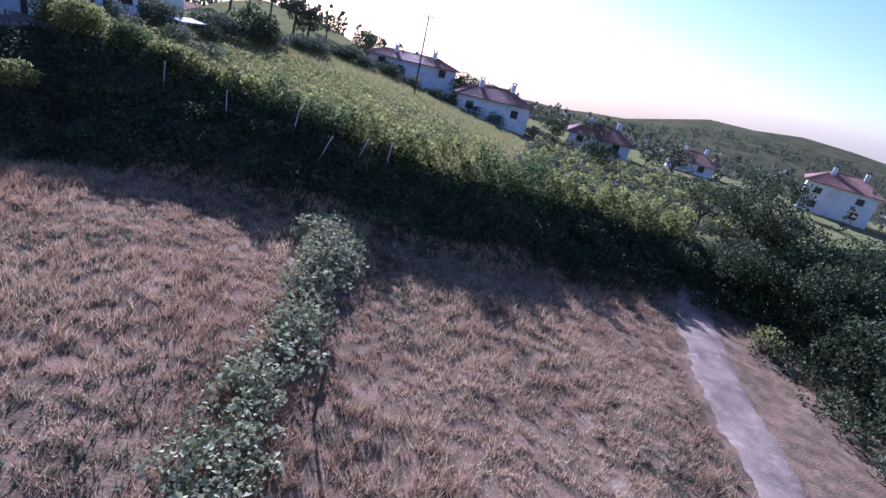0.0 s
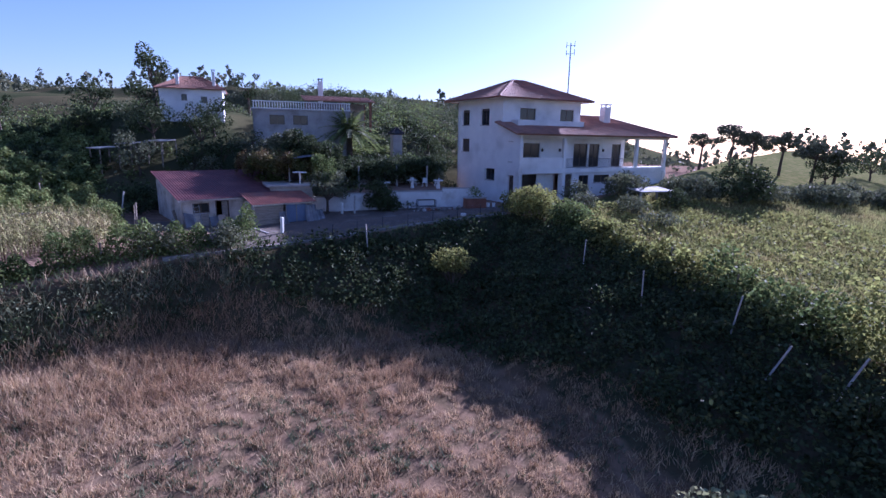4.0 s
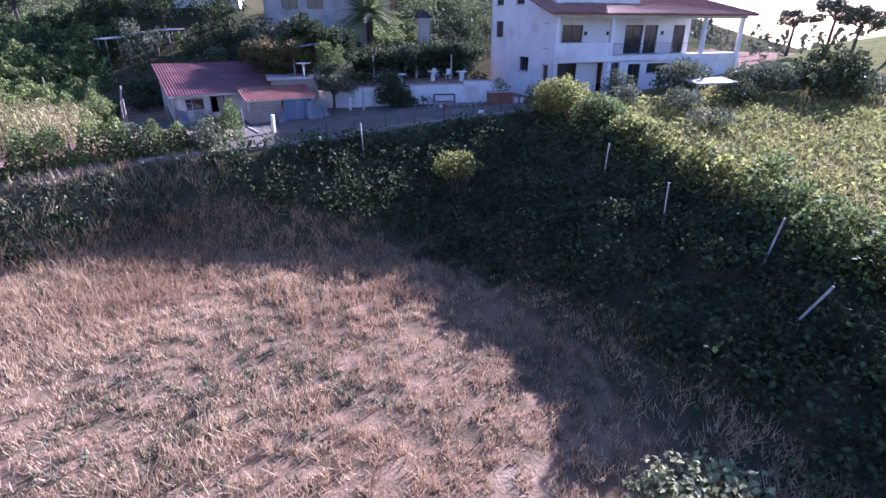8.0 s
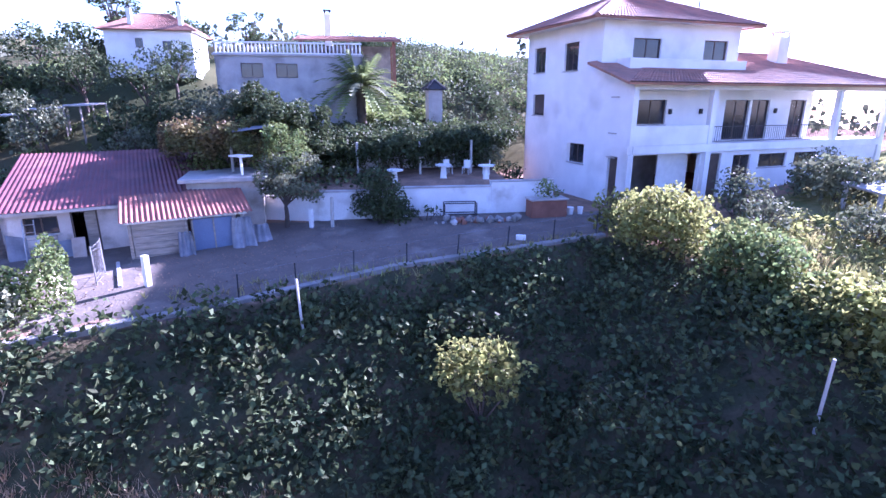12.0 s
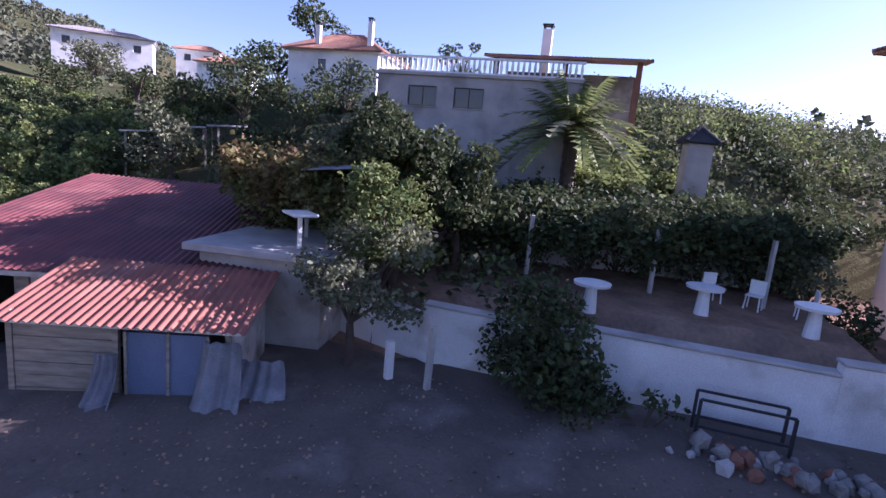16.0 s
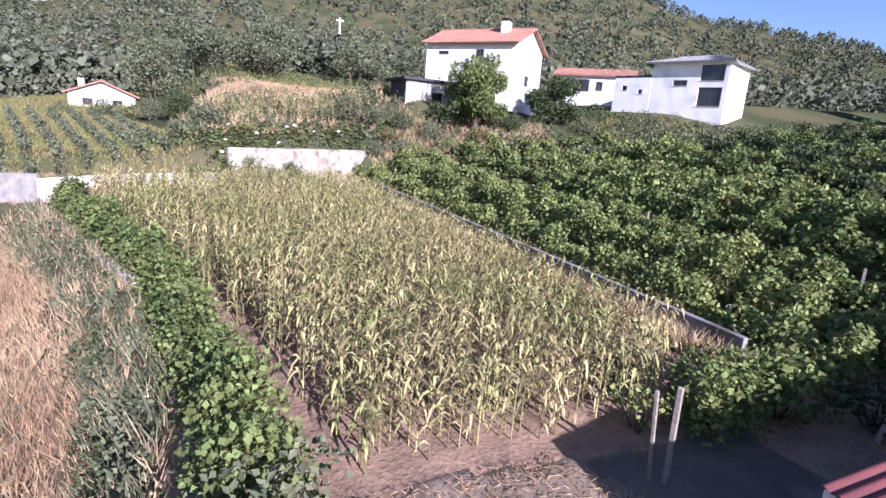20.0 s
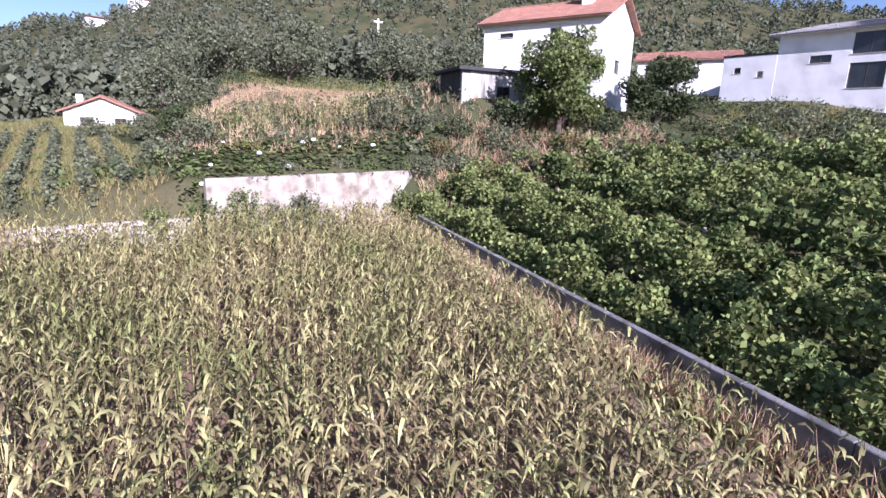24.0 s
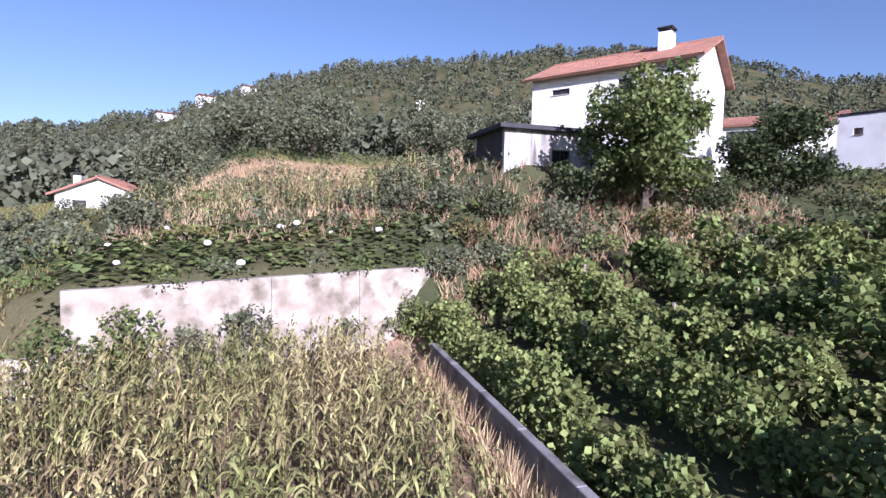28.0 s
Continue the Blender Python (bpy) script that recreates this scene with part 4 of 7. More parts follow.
simple_house("modern white house with grey overhanging roof and balcony", -98.1, -14.3, 20.8, 106, 10.6, 8.0, 5.6, 1.3, M_GREYROOF, [(3.2, 5.2, 2.8, 3.5), (6.9, 10.0, 3.4, 5.3), (6.9, 10.0, 0.3, 2.6)], (), False, over=0.9, scale=(0.92, 1.0, 1.02))
simple_house("low white block joined to the modern house", -96.6, -19.4, 20.8, 106, 5.3, 6.0, 4.0, 0, M_DARKROOF, [(1.2, 1.9, 2.3, 2.9), (3.6, 4.2, 1.8, 2.4)], (), False, over=0.05)
simple_house("small white bungalow with pinkish gable roof", -36.6, -48.6, 14.3, 268, 8.6, 7.6, 2.5, 1.6, M_TILE, [], [(1.5, 2.7, 0.9, 1.8), (4.9, 6.1, 0.9, 1.8)], True, [(2.4, 6.3, 2.6, 4.7, 0.7)])
simple_house("dark-roofed garden shed of planks and white plaster", -61.0, -13.5, 17.5, 178, 6.0, 4.6, 2.8, 0, M_DARKROOF, [(3.0, 4.2, 0.7, 1.8)], (), False, wallmat=M_SHEDMIX, over=0.45, name="shed", side=M_TARRED)
simple_house("white hilltop house with clay tile hip roof and capped chimneys", -69.3, 43.2, 19.2, 61, 10.0, 8.0, 2.7, 2.2, M_TILE, [(3.4, 4.3, 0.9, 1.9), (6.5, 7.5, 0.6, 1.6)], (), False, [(2.9, 0.9, 2.8, 5.5, 0.5), (8.7, 0.9, 2.8, 6.0, 0.5)], scale=(0.66, 0.66, 0.7))


for lab, x, y, z, ang, W, D, H in (("long low white house far up the vine slope", -136.0, 3.0, 26.5, 100, 15, 8, 3.4), ("white house with a pale roof high on the hillside", -128.0, 27.0, 23.8, 75, 8, 6, 2.6), ("small white house among trees high on the hillside", -146.0, 20.0, 27.2, 85, 8, 6, 3.2)):
    simple_house(lab, x, y, z, ang, W, D, H, 1.3, M_GREYROOF if W > 12 else M_TILE, [(1.5, 2.7, 1.2, 2.4), (W - 3, W - 1.8, 1.2, 2.4)], (), False)


def belvedere():
    t = thing("terrace", "grey terrace building with white balustrade and red tiled pavilion", "terrace", pose(-58.0, 48.0, 15.6, 0, 0, 59) @ Matrix.Diagonal((0.9, 0.85, 0.82, 1)))
    W, D, H = 11.5, 7.0, 3.8
    mf = face_m(0, 0, 0)
    holes = [(1.9, 3.6, 2.0, 3.2), (4.6, 6.3, 2.0, 3.2)]
    wall("wall", t, 0, W, -2.5, H, 0.3, holes, M_GREYWALL, mf)
    for o in holes:
        window(t, *o, mf, bars=1)
    wall("wall", t, 0.3, D, -2.5, H, 0.3, (), M_GREYWALL, face_m(0, D, -90))
    wall("wall", t, 0, D, -2.5, H, 0.3, (), M_GREYWALL, face_m(W, 0, 90))
    bm = bmesh.new()
    box(bm, -0.15, W + 0.15, -0.15, D, H, H + 0.2, 0.02)
    part("slab", bm, M_CONC, t)
    bm = bmesh.new()
    box(bm, 0, W, -0.05, 0.15, H + 1.05, H + 1.18, 0.02)
    box(bm, 0, W, -0.05, 0.15, H + 0.2, H + 0.3)
    b = part("balustrade", bm, M_WHITE, t)
    n = 38
    for i in range(n):
        x = W * (i + 0.5) / n
        bm = bmesh.new()
        tube(bm, (x, 0.05, H + 0.3), (x, 0.05, H + 0.68), 0.045, 0.09, 6)
        tube(bm, (x, 0.05, H + 0.68), (x, 0.05, H + 1.05), 0.09, 0.045, 6)
        part("baluster", bm, M_WHITE, b)
    # pavilion with a shallow red roof
    for x, y in ((6.6, 1.2), (14.2, 1.2), (6.6, 6.2), (14.2, 6.2), (10.4, 1.2)):
        bm = bmesh.new()
        box(bm, x - 0.14, x + 0.14, y - 0.14, y + 0.14, H - 2.5 if x > W else H + 0.2, H + 1.5)
        part("pillar", bm, M_TERRA, t)
    bm = bmesh.new()
    box(bm, 6.6, 14.2, 6.0, 6.2, H - 2.5, H + 1.5)
    part("back_wall", bm, M_STONE, t)
    slope("roof_plane", t, [(6.0, 0.5, H + 1.5), (14.8, 0.5, H + 1.5), (14.8, 6.8, H + 2.5), (6.0, 6.8, H + 2.5)], 0.12, M_TILE, 0.05)
    chimney(t, 8.6, 7.4, H, H + 5.0, 0.6, M_WHITE, M_BLACK)
    tw = thing("dovecote", "small dark turret with a pointed tile roof", "turret", pose(-50.6, 61.5, 14.9, 0, 0, 65))
    bm = bmesh.new()
    box(bm, 0, 1.1, 0, 1.1, -1.5, 1.6)
    part("body", bm, M_GREYWALL, tw)
    hip_roof(tw, -0.2, 1.3, -0.2, 1.3, 1.6, 0.7, 0.74, 0.74, M_DARKROOF, 0.0)


belvedere()

# houses beyond the upper meadow and down the valley
for k, (lab, x, y, ang, W, D, H, rh) in enumerate([
        ("long low house with a faded red tiled roof beyond the meadow", -1.0, 98, -4, 15, 7, 2.4, 1.2),
        ("white house with a broad tile roof beyond the meadow", 13.0, 89, -12, 12, 8, 3.0, 1.8),
        ("pale farmhouse with a brown tiled roof among trees", 35.5, 92, -28, 11, 8, 2.4, 2.2),
        ("brown roofed house lower down the slope", 62, 98, -36, 9, 7, 2.4, 2.0),
        ("white house with orange tiled roof in the valley", 78.0, 80, -48, 11, 8, 5.5, 2.2),
        ("white house with orange tiled roof beside the lane", 90.0, 70, -50, 10, 8, 5.0, 2.0)]):
    z = gz(x + 3, y + 2) - 0.1
    simple_house(lab, x, y, z, ang, W, D, H, rh, M_TILE, [(1.5, 2.7, 1.0, 2.2), (W - 3, W - 1.8, 1.0, 2.2)] + ([(1.5, 2.7, 3.6, 4.7), (W - 3, W - 1.8, 3.6, 4.7)] if H > 4 else []), (), False, [(W * 0.3, D * 0.4, H, H + rh + 1.2, 0.7), (W * 0.75, D * 0.45, H, H + rh + 1.4, 0.7)])



def slab_shelters():
    """Three low pale roofs on thin posts among the terraces below the hilltop house."""
    for k, (x, y) in enumerate(((-64.0, 35.6), (-63.4, 38.0), (-62.6, 40.4))):
        z = gz(x, y)
        t = thing("shelter", "low pale slab roof on thin posts among the terraces", "shelter", pose(x, y, z, 0, 0, 8 + 5 * k), "terrace shelters")
        bm = bmesh.new()
        box(bm, -1.1, 1.1, -1.0, 1.0, 2.0, 2.1, 0.02)
        part("roof_slab", bm, M_CONC, t, "", pose(0, 0, 0, 4, 0, 0))
        for sx in (-0.95, 0.95):
            for sy in (-0.85, 0.85):
                bm = bmesh.new()
                box(bm, sx - 0.05, sx + 0.05, sy - 0.05, sy + 0.05, -0.6, 2.0 + 0.06 * sy)
                part("post", bm, M_WOOD, t)


slab_shelters()
# ---- plants ----
def leaf_mesh(name, c, size, material, aspect=0.7, up=0.35):
    """Folded leaves at the points c, turned at random; up: how far they lean towards facing the sky."""
    n = len(c)
    size = np.broadcast_to(size, (n,)) * rng.uniform(0.65, 1.35, n)
    nr = rng.normal(size=(n, 3))
    nr /= np.linalg.norm(nr, axis=1, keepdims=True)
    nr = nr * (1 - up) + np.array([0, 0, 1]) * up
    nr /= np.linalg.norm(nr, axis=1, keepdims=True)
    a = np.cross(nr, rng.normal(size=(n, 3)))
    a /= np.linalg.norm(a, axis=1, keepdims=True) + 1e-9
    b = np.cross(nr, a)
    s = size[:, None]
    v = np.stack([c - a * s * 0.5, c + b * s * 0.5 * aspect + nr * s * 0.14, c + a * s * 0.55, c - b * s * 0.5 * aspect + nr * s * 0.14], 1).reshape(-1, 3)
    k = np.arange(n)[:, None] * 4
    f = np.concatenate([k + [0, 1, 2], k + [0, 2, 3]], 1).reshape(-1, 3)
    return fast_mesh(name, v, f, material, 3)


def clumps(centres, radii, density, flat=0.8, shell=0.45):
    """Points spread through ball-shaped clumps, thicker towards their skins."""
    out = []
    for (x, y, z), r in zip(centres, radii):
        n = max(6, int(density * r * r))
        d = rng.normal(size=(n, 3))
        d /= np.linalg.norm(d, axis=1, keepdims=True)
        q = r * (shell + (1 - shell) * rng.random(n) ** 0.6)
        wob = 1 + 0.25 * np.sin(5 * d[:, 0] + x) * np.sin(4 * d[:, 1] + y)
        out.append(np.array([x, y, z]) + d * (q * wob)[:, None] * np.array([1, 1, flat]))
    return np.concatenate(out)


def branch_tree(label, x, y, h, r, material, leaf=0.22, density=160, trunk=0.35, category="tree", z=None, lean=0.0, n_cl=None, spread=1.0, name="tree", plan=True):
    """Tapered trunk, limbs that fork into the crown and an uneven crown of leaf clumps."""
    x, y = (float(c) for c in lay(x, y)) if plan else (x, y)
    z = gz(x, y) if z is None else z
    t = thing(name, label, category, pose(x, y, z))
    bm = bmesh.new()
    fork = Vector((lean * h * 0.3, 0, h * trunk))
    tr = 0.035 * h
    tube(bm, (0, 0, -0.4), fork * 0.5 + Vector((0.05, 0.03, 0)), tr, tr * 0.8)
    tube(bm, fork * 0.5 + Vector((0.05, 0.03, 0)), fork, tr * 0.8, tr * 0.65)
    cs, rs = [], []
    k = n_cl or max(7, int(r * 5))
    for i in range(k):
        a = 2.4 * i + rng.uniform(-0.3, 0.3)
        q = r * spread * (rng.random() ** 0.5) * 0.85
        zz = h * (trunk + (1 - trunk) * (0.15 + 0.75 * rng.random() * (1 - 0.45 * (q / r) ** 2)))
        p = fork * 0.6 + Vector((q * math.cos(a), q * math.sin(a), 0))
        p.z = zz
        cs.append(p)
        rs.append(r * rng.uniform(0.28, 0.46))
        mid = fork.lerp(p, 0.5) + Vector((0, 0, 0.06 * h))
        if i < 9:
            tube(bm, fork, mid, tr * 0.4, tr * 0.25, 5)
            tube(bm, mid, p, tr * 0.25, tr * 0.08, 5)
    part("trunk", bm, M_BARK, t)
    me = leaf_mesh("crown", clumps(cs, rs, density), leaf, material)
    o = new("crown", me)
    o.parent = t
    return t


def strips(px, py, n, h, wid, material, name, lean=0.35):
    """Grass: tufts of n blades each at the points."""
    N = len(px)
    x, y = np.repeat(px, n), np.repeat(py, n)
    x = x + rng.normal(0, 0.09, N * n)
    y = y + rng.normal(0, 0.09, N * n)
    z = ground(x, y) - 0.02
    hh = np.repeat(np.broadcast_to(h, (N,)), n) * rng.uniform(0.5, 1.2, N * n)
    a = rng.uniform(0, 6.283, N * n)
    dx, dy = np.cos(a) * wid, np.sin(a) * wid
    ln = rng.normal(0, lean, (N * n, 2)) * hh[:, None]
    v = np.stack([np.stack([x - dx, y - dy, z], -1), np.stack([x + dx, y + dy, z], -1), np.stack([x + ln[:, 0], y + ln[:, 1], z + hh], -1)], 1).reshape(-1, 3)
    return fast_mesh(name, v, np.arange(len(v)).reshape(-1, 3), material, 3)


def inside_poly(P, x, y):
    P = np.array(P, float)
    c = np.zeros(x.shape, bool)
    for (x1, y1), (x2, y2) in zip(P, np.roll(P, -1, 0)):
        with np.errstate(divide="ignore", invalid="ignore"):
            c ^= ((y1 > y) != (y2 > y)) & (x < (x2 - x1) * (y - y1) / (y2 - y1 + 1e-12) + x1)
    return c


def scatter(P, per_m2):
    P = np.array(P, float)
    lo, hi = P.min(0), P.max(0)
    n = int(np.prod(hi - lo) * per_m2)
    x, y = rng.uniform(lo[0], hi[0], n), rng.uniform(lo[1], hi[1], n)
    k = inside_poly(P, x, y)
    return x[k], y[k]


# dry field
FIELD = [(-22, -12), (-29.5, -5.5), (-33.5, 8), (-35.6, 15), (-36.0, 22), (-35.6, 29), (-33.6, 34), (-29, 39.5), (-20, 41.5), (-14, 42), (-8, 39.5), (0, 36.5), (8, 36.5), (17.5, 35.5), (14.6, 30), (11.0, 24), (8.0, 16), (5.0, 8), (0, 3), (-10, -2)]
fx, fy = scatter(FIELD, 33.0)
clump = np.sin(fx * 2.3 + 1.7 * np.sin(fy * 1.9)) * np.sin(fy * 2.1 + 1.3 * np.sin(fx * 1.6)) + 0.5 * np.sin(fx * 5.1 + fy * 3.7) * np.sin(fy * 4.9 - fx)
k = clump + rng.normal(0, 0.25, len(fx)) > -0.15 - 0.6 * smooth(-24, -34, fx)
fx, fy = fx[k], fy[k]
tall = 0.28 + 0.35 * (np.sin(fx * 0.35 + 1) * np.sin(fy * 0.3) > 0.1) * rng.random(len(fx)) + 0.3 * smooth(-22, -32, fx) * rng.random(len(fx))
tagged(new("dry_grass", strips(fx, fy, 6, tall, 0.018, M_STRAW, "dry_grass", 0.45)), "sun-bleached dry grass and stubble", "grass", kind="stuff")

# green weeds between the straw
fx, fy = scatter(FIELD, 5.0)
k = (np.sin(fx * 0.31 + 2) * np.sin(fy * 0.27 + 0.6 * np.sin(fx * 0.2)) + rng.normal(0, 0.3, len(fx)) > 0.15) & (fx > -34)
tagged(new("field_weeds", strips(fx[k], fy[k], 6, 0.3, 0.035, M_OLIVE, "field_weeds", 0.6)), "low grey-green weeds between the dry grass", "weeds", kind="stuff")

# upper meadow
MEADOW = [(-24, 55), (-20, 53.5), (-12, 50.5), (-6, 46.5), (3, 43), (10, 45), (24, 42.5), (26, 70), (10, 95), (-15, 90), (-25, 70)]
fx, fy = scatter(MEADOW, 7.0)
tagged(new("meadow_grass", strips(fx, fy, 6, 0.5, 0.03, M_MEADOWBLADE, "meadow_grass")), "tall green and yellow meadow grass", "grass", kind="stuff")


# leafy crop behind the rim
fx, fy = scatter([(-27, 58), (-20, 54.5), (-12, 51.5), (-4, 47.5), (6, 45), (12, 62), (-10, 76), (-22, 70)], 22)
lum = 0.5 + 0.5 * np.sin(fx * 1.1 + 0.4 * fy) * np.sin(fy * 0.9)
pt = np.stack([fx, fy, ground(fx, fy) + 0.1 + 0.75 * lum * rng.random(len(fx))], -1)
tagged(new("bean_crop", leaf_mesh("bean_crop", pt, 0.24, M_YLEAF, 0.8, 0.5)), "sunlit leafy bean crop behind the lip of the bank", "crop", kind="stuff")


# maize
def maize(x, y):
    N = len(x)
    z = ground(x, y)
    H = rng.uniform(1.55, 2.05, N)
    V, F = [], []
    base = 0
    # stalk as a three-sided needle
    a0 = rng.uniform(0, 6.283, N)
    ring = np.stack([np.stack([x + 0.02 * np.cos(a0 + k * 2.094), y + 0.02 * np.sin(a0 + k * 2.094), z - 0.05], -1) for k in range(3)] + [np.stack([x, y, z + H], -1)], 1)
    V.append(ring.reshape(-1, 3))
    k4 = np.arange(N)[:, None] * 4
    F.append(np.concatenate([k4 + [0, 1, 3], k4 + [1, 2, 3], k4 + [2, 0, 3]], 1).reshape(-1, 3))
    base += 4 * N
    for i in range(9):
        t = 0.18 + 0.75 * i / 8
        a = a0 + (i % 2) * math.pi + rng.normal(0, 0.5, N)
        L = rng.uniform(0.45, 0.8, N) * (1 - 0.35 * abs(t - 0.5))
        w = rng.uniform(0.022, 0.04, N)
        ca, sa = np.cos(a), np.sin(a)
        droop = rng.uniform(0.2, 0.9, N)
        zs = z + H * t
        cols = []
        for s, ww in ((0.0, 0.5), (0.35, 1.0), (0.7, 0.8), (1.0, 0.03)):
            rx = L * s * 0.6
            rz = L * (0.95 * s - (0.6 + droop) * s * s)
            px, py, pz = x + ca * rx, y + sa * rx, zs + rz
            cols += [np.stack([px - sa * w * ww, py + ca * w * ww, pz], -1), np.stack([px + sa * w * ww, py - ca * w * ww, pz + 0.01], -1)]
        V.append(np.stack(cols, 1).reshape(-1, 3))
        k8 = base + np.arange(N)[:, None] * 8
        tri = []
        for q in (0, 2, 4):
            tri += [q, q + 1, q + 3, q, q + 3, q + 2]
        F.append((k8 + np.array(tri)).reshape(-1, 3))
        base += 8 * N
    # tassel
    for i in range(4):
        a = rng.uniform(0, 6.283, N)
        top = np.stack([x + 0.12 * np.cos(a), y + 0.12 * np.sin(a), z + H + rng.uniform(0.1, 0.28, N)], -1)
        c = np.stack([x, y, z + H - 0.05], -1)
        V.append(np.stack([c, c + np.array([0.012, 0.012, 0.03]), top], 1).reshape(-1, 3))
        F.append(base + np.arange(3 * N).reshape(-1, 3))
        base += 3 * N
    return fast_mesh("maize", np.concatenate(V), np.concatenate(F), M_CORN, 3)


CORN = [(-40.7, 29.2), (-44.5, 29.6), (-48.5, 29.6), (-51.2, 27.6), (-51.5, 18), (-51.9, 8), (-52.2, -1.5), (-51.6, -5.6), (-46, -4.7), (-41.5, -3.2), (-34.5, -4.0), (-34.6, -0.5), (-38.0, 12), (-39.9, 21.6)]
rows_x, rows_y = [], []
d0, d1 = np.array((-0.03, -0.9995)), np.array((-0.9995, 0.03))
for i in np.arange(-12, 12, 0.62):
    for j in np.arange(-6, 46, 0.24):
        p = np.array((-44, 32)) + d0 * j + d1 * i
        rows_x.append(p[0] + rng.normal(0, 0.13)), rows_y.append(p[1] + rng.normal(0, 0.13))
cx, cy = np.array(rows_x), np.array(rows_y)
k = inside_poly(CORN, cx, cy) & (rng.random(len(cx)) > 0.06)
tagged(new("maize", maize(cx[k], cy[k])), "ripening maize standing in rows, yellowing leaves", "maize", kind="stuff")


# ---- vines and hedges ----
def row_points(a, b, w, h0, h1, density, jitter=0.22):
    """Leaf points for a leafy band from a to b, of the given width and height above the ground, lumpy on top."""
    a, b = np.array(a, float), np.array(b, float)
    L = np.hypot(*(b - a))
    n = int(L * density)
    t = rng.random(n)
    s = rng.normal(0, 0.42, n) * w
    p = a + (b - a) * t[:, None]
    nx, ny = -(b - a)[1] / L, (b - a)[0] / L
    x, y = p[:, 0] + nx * s, p[:, 1] + ny * s
    lump = 1 + jitter * 0.5 * (np.sin(t * L * 1.9 + a[0]) + np.sin(t * L * 0.83 + 2) + np.sin(t * L * 4.1))
    hh = h0 + (h1 - h0) * rng.random(n) ** 0.7 * lump * np.sqrt(np.clip(1 - (s / (w * 1.3)) ** 2, 0.05, 1))
    return np.stack([x, y, ground(x, y) + hh], -1)


def vine_row(a, b, w, h0, h1, density, material, label, post_step=4.5, leaf=0.17, name="vine_row", post_h=None):
    t = thing(name, label, "vines", group="vine rows")
    o = new("foliage", leaf_mesh("foliage", row_points(a, b, w, h0, h1, density, 0.36), leaf, material, 0.9))
    o.parent = t
    L = math.hypot(b[0] - a[0], b[1] - a[1])
    for i in range(int(L / post_step) + 1):
        s = min(0.97, (i + 0.4) * post_step / L)
        x, y = a[0] + (b[0] - a[0]) * s, a[1] + (b[1] - a[1]) * s
        z = gz(x, y)
        bm = bmesh.new()
        box(bm, -0.045, 0.045, -0.045, 0.045, -0.3, post_h or h1 - 0.4, 0.01)
        part("post", bm, M_WOOD, t, "", pose(x, y, z, rng.uniform(-3, 3), rng.uniform(-3, 3), rng.uniform(0, 90)))
    return t


# hedge of vines between maize and dry field
vine_row((-37.9, 36.2), (-38.9, 27), 1.1, -1.2, 1.5, 1500, M_VINE, "tall leafy vine hedge on the terrace edge over the dry field", leaf=0.125)
vine_row((-38.9, 27), (-37.7, 14), 0.95, -1.0, 1.6, 1300, M_VINE, "tall leafy vine hedge on the terrace edge over the dry field", leaf=0.13)
vine_row((-37.7, 14), (-32.6, -4.5), 0.9, -0.4, 1.5, 520, M_VINE, "leafy vine hedge behind the terrace wall")
# vine bands on the slope beside the channel
c0, c1 = np.array((-52.6, 31.5)), np.array((-54.0, -6.6))
for i in range(9):
    off = np.array((-0.999, 0.03)) * (0.85 + 2.6 * i)
    a, b = c0 + off + np.array((0.0, 1.0)) * (0.6 * i), c1 + off + np.array((0.0, 0.6)) * i
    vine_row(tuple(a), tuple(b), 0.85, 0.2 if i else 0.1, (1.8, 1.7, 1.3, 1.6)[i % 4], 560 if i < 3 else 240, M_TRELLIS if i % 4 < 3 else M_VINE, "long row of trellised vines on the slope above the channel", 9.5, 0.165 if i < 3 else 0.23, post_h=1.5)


# vineyard bands higher on the hillside
for i in range(7):
    off = 27.0 + 4.2 * i
    a = np.array((-56.5, 33.5)) + np.array((-0.95, 0.05)) * (off - 16) + np.array((0, 0.9 * i))
    b = np.array((-68.5, 3.0)) + np.array((-0.97, 0.2)) * (off - 3)
    a, b = lay(*a), lay(*b)
    vine_row(tuple(map(float, a)), tuple(map(float, b)), 1.1, 0.0, 1.5, 170, M_LEAF if i % 3 else M_VINE, "terraced band of vines high on the hillside", 16.0, 0.27, post_h=1.2)

# bank below the rim: brambles and shrubs
bx, by = scatter([(-36.6, 33.5), (-34.7, 40), (-33.6, 46), (-29.8, 55), (-21, 53), (-12.5, 50), (-6, 45.8), (3, 42), (10, 44), (23, 41.5), (45, 36), (44, 28), (20, 33.5), (8, 35.5), (-3, 37.0), (-15, 41.5), (-28, 40.5), (-33.5, 34.0)], 2.7)
cs = [(x, y, gz(x, y) + 0.2) for x, y in zip(bx, by)]
tagged(new("bramble_bank", leaf_mesh("bramble_bank", clumps(cs, rng.uniform(0.5, 1.15, len(cs)), 75, 0.8), 0.22, M_LEAF)), "dense dark brambles and ivy covering the bank", "brambles", kind="stuff")
# weeds on the low bank under the vine hedge
bx, by = scatter([(-36.8, 13), (-37.8, 22), (-37.4, 30), (-36, 34.5), (-34.2, 33), (-35.8, 28), (-36.0, 21), (-34.6, 12), (-29.4, -6), (-31.2, -6)], 3.0)
cs = [(x, y, gz(x, y) + 0.1) for x, y in zip(bx, by)]
tagged(new("weeds", leaf_mesh("weeds", clumps(cs, rng.uniform(0.3, 0.7, len(cs)), 110, 0.7), 0.16, M_OLIVE)), "grey-green weeds below the terrace wall", "weeds", kind="stuff")
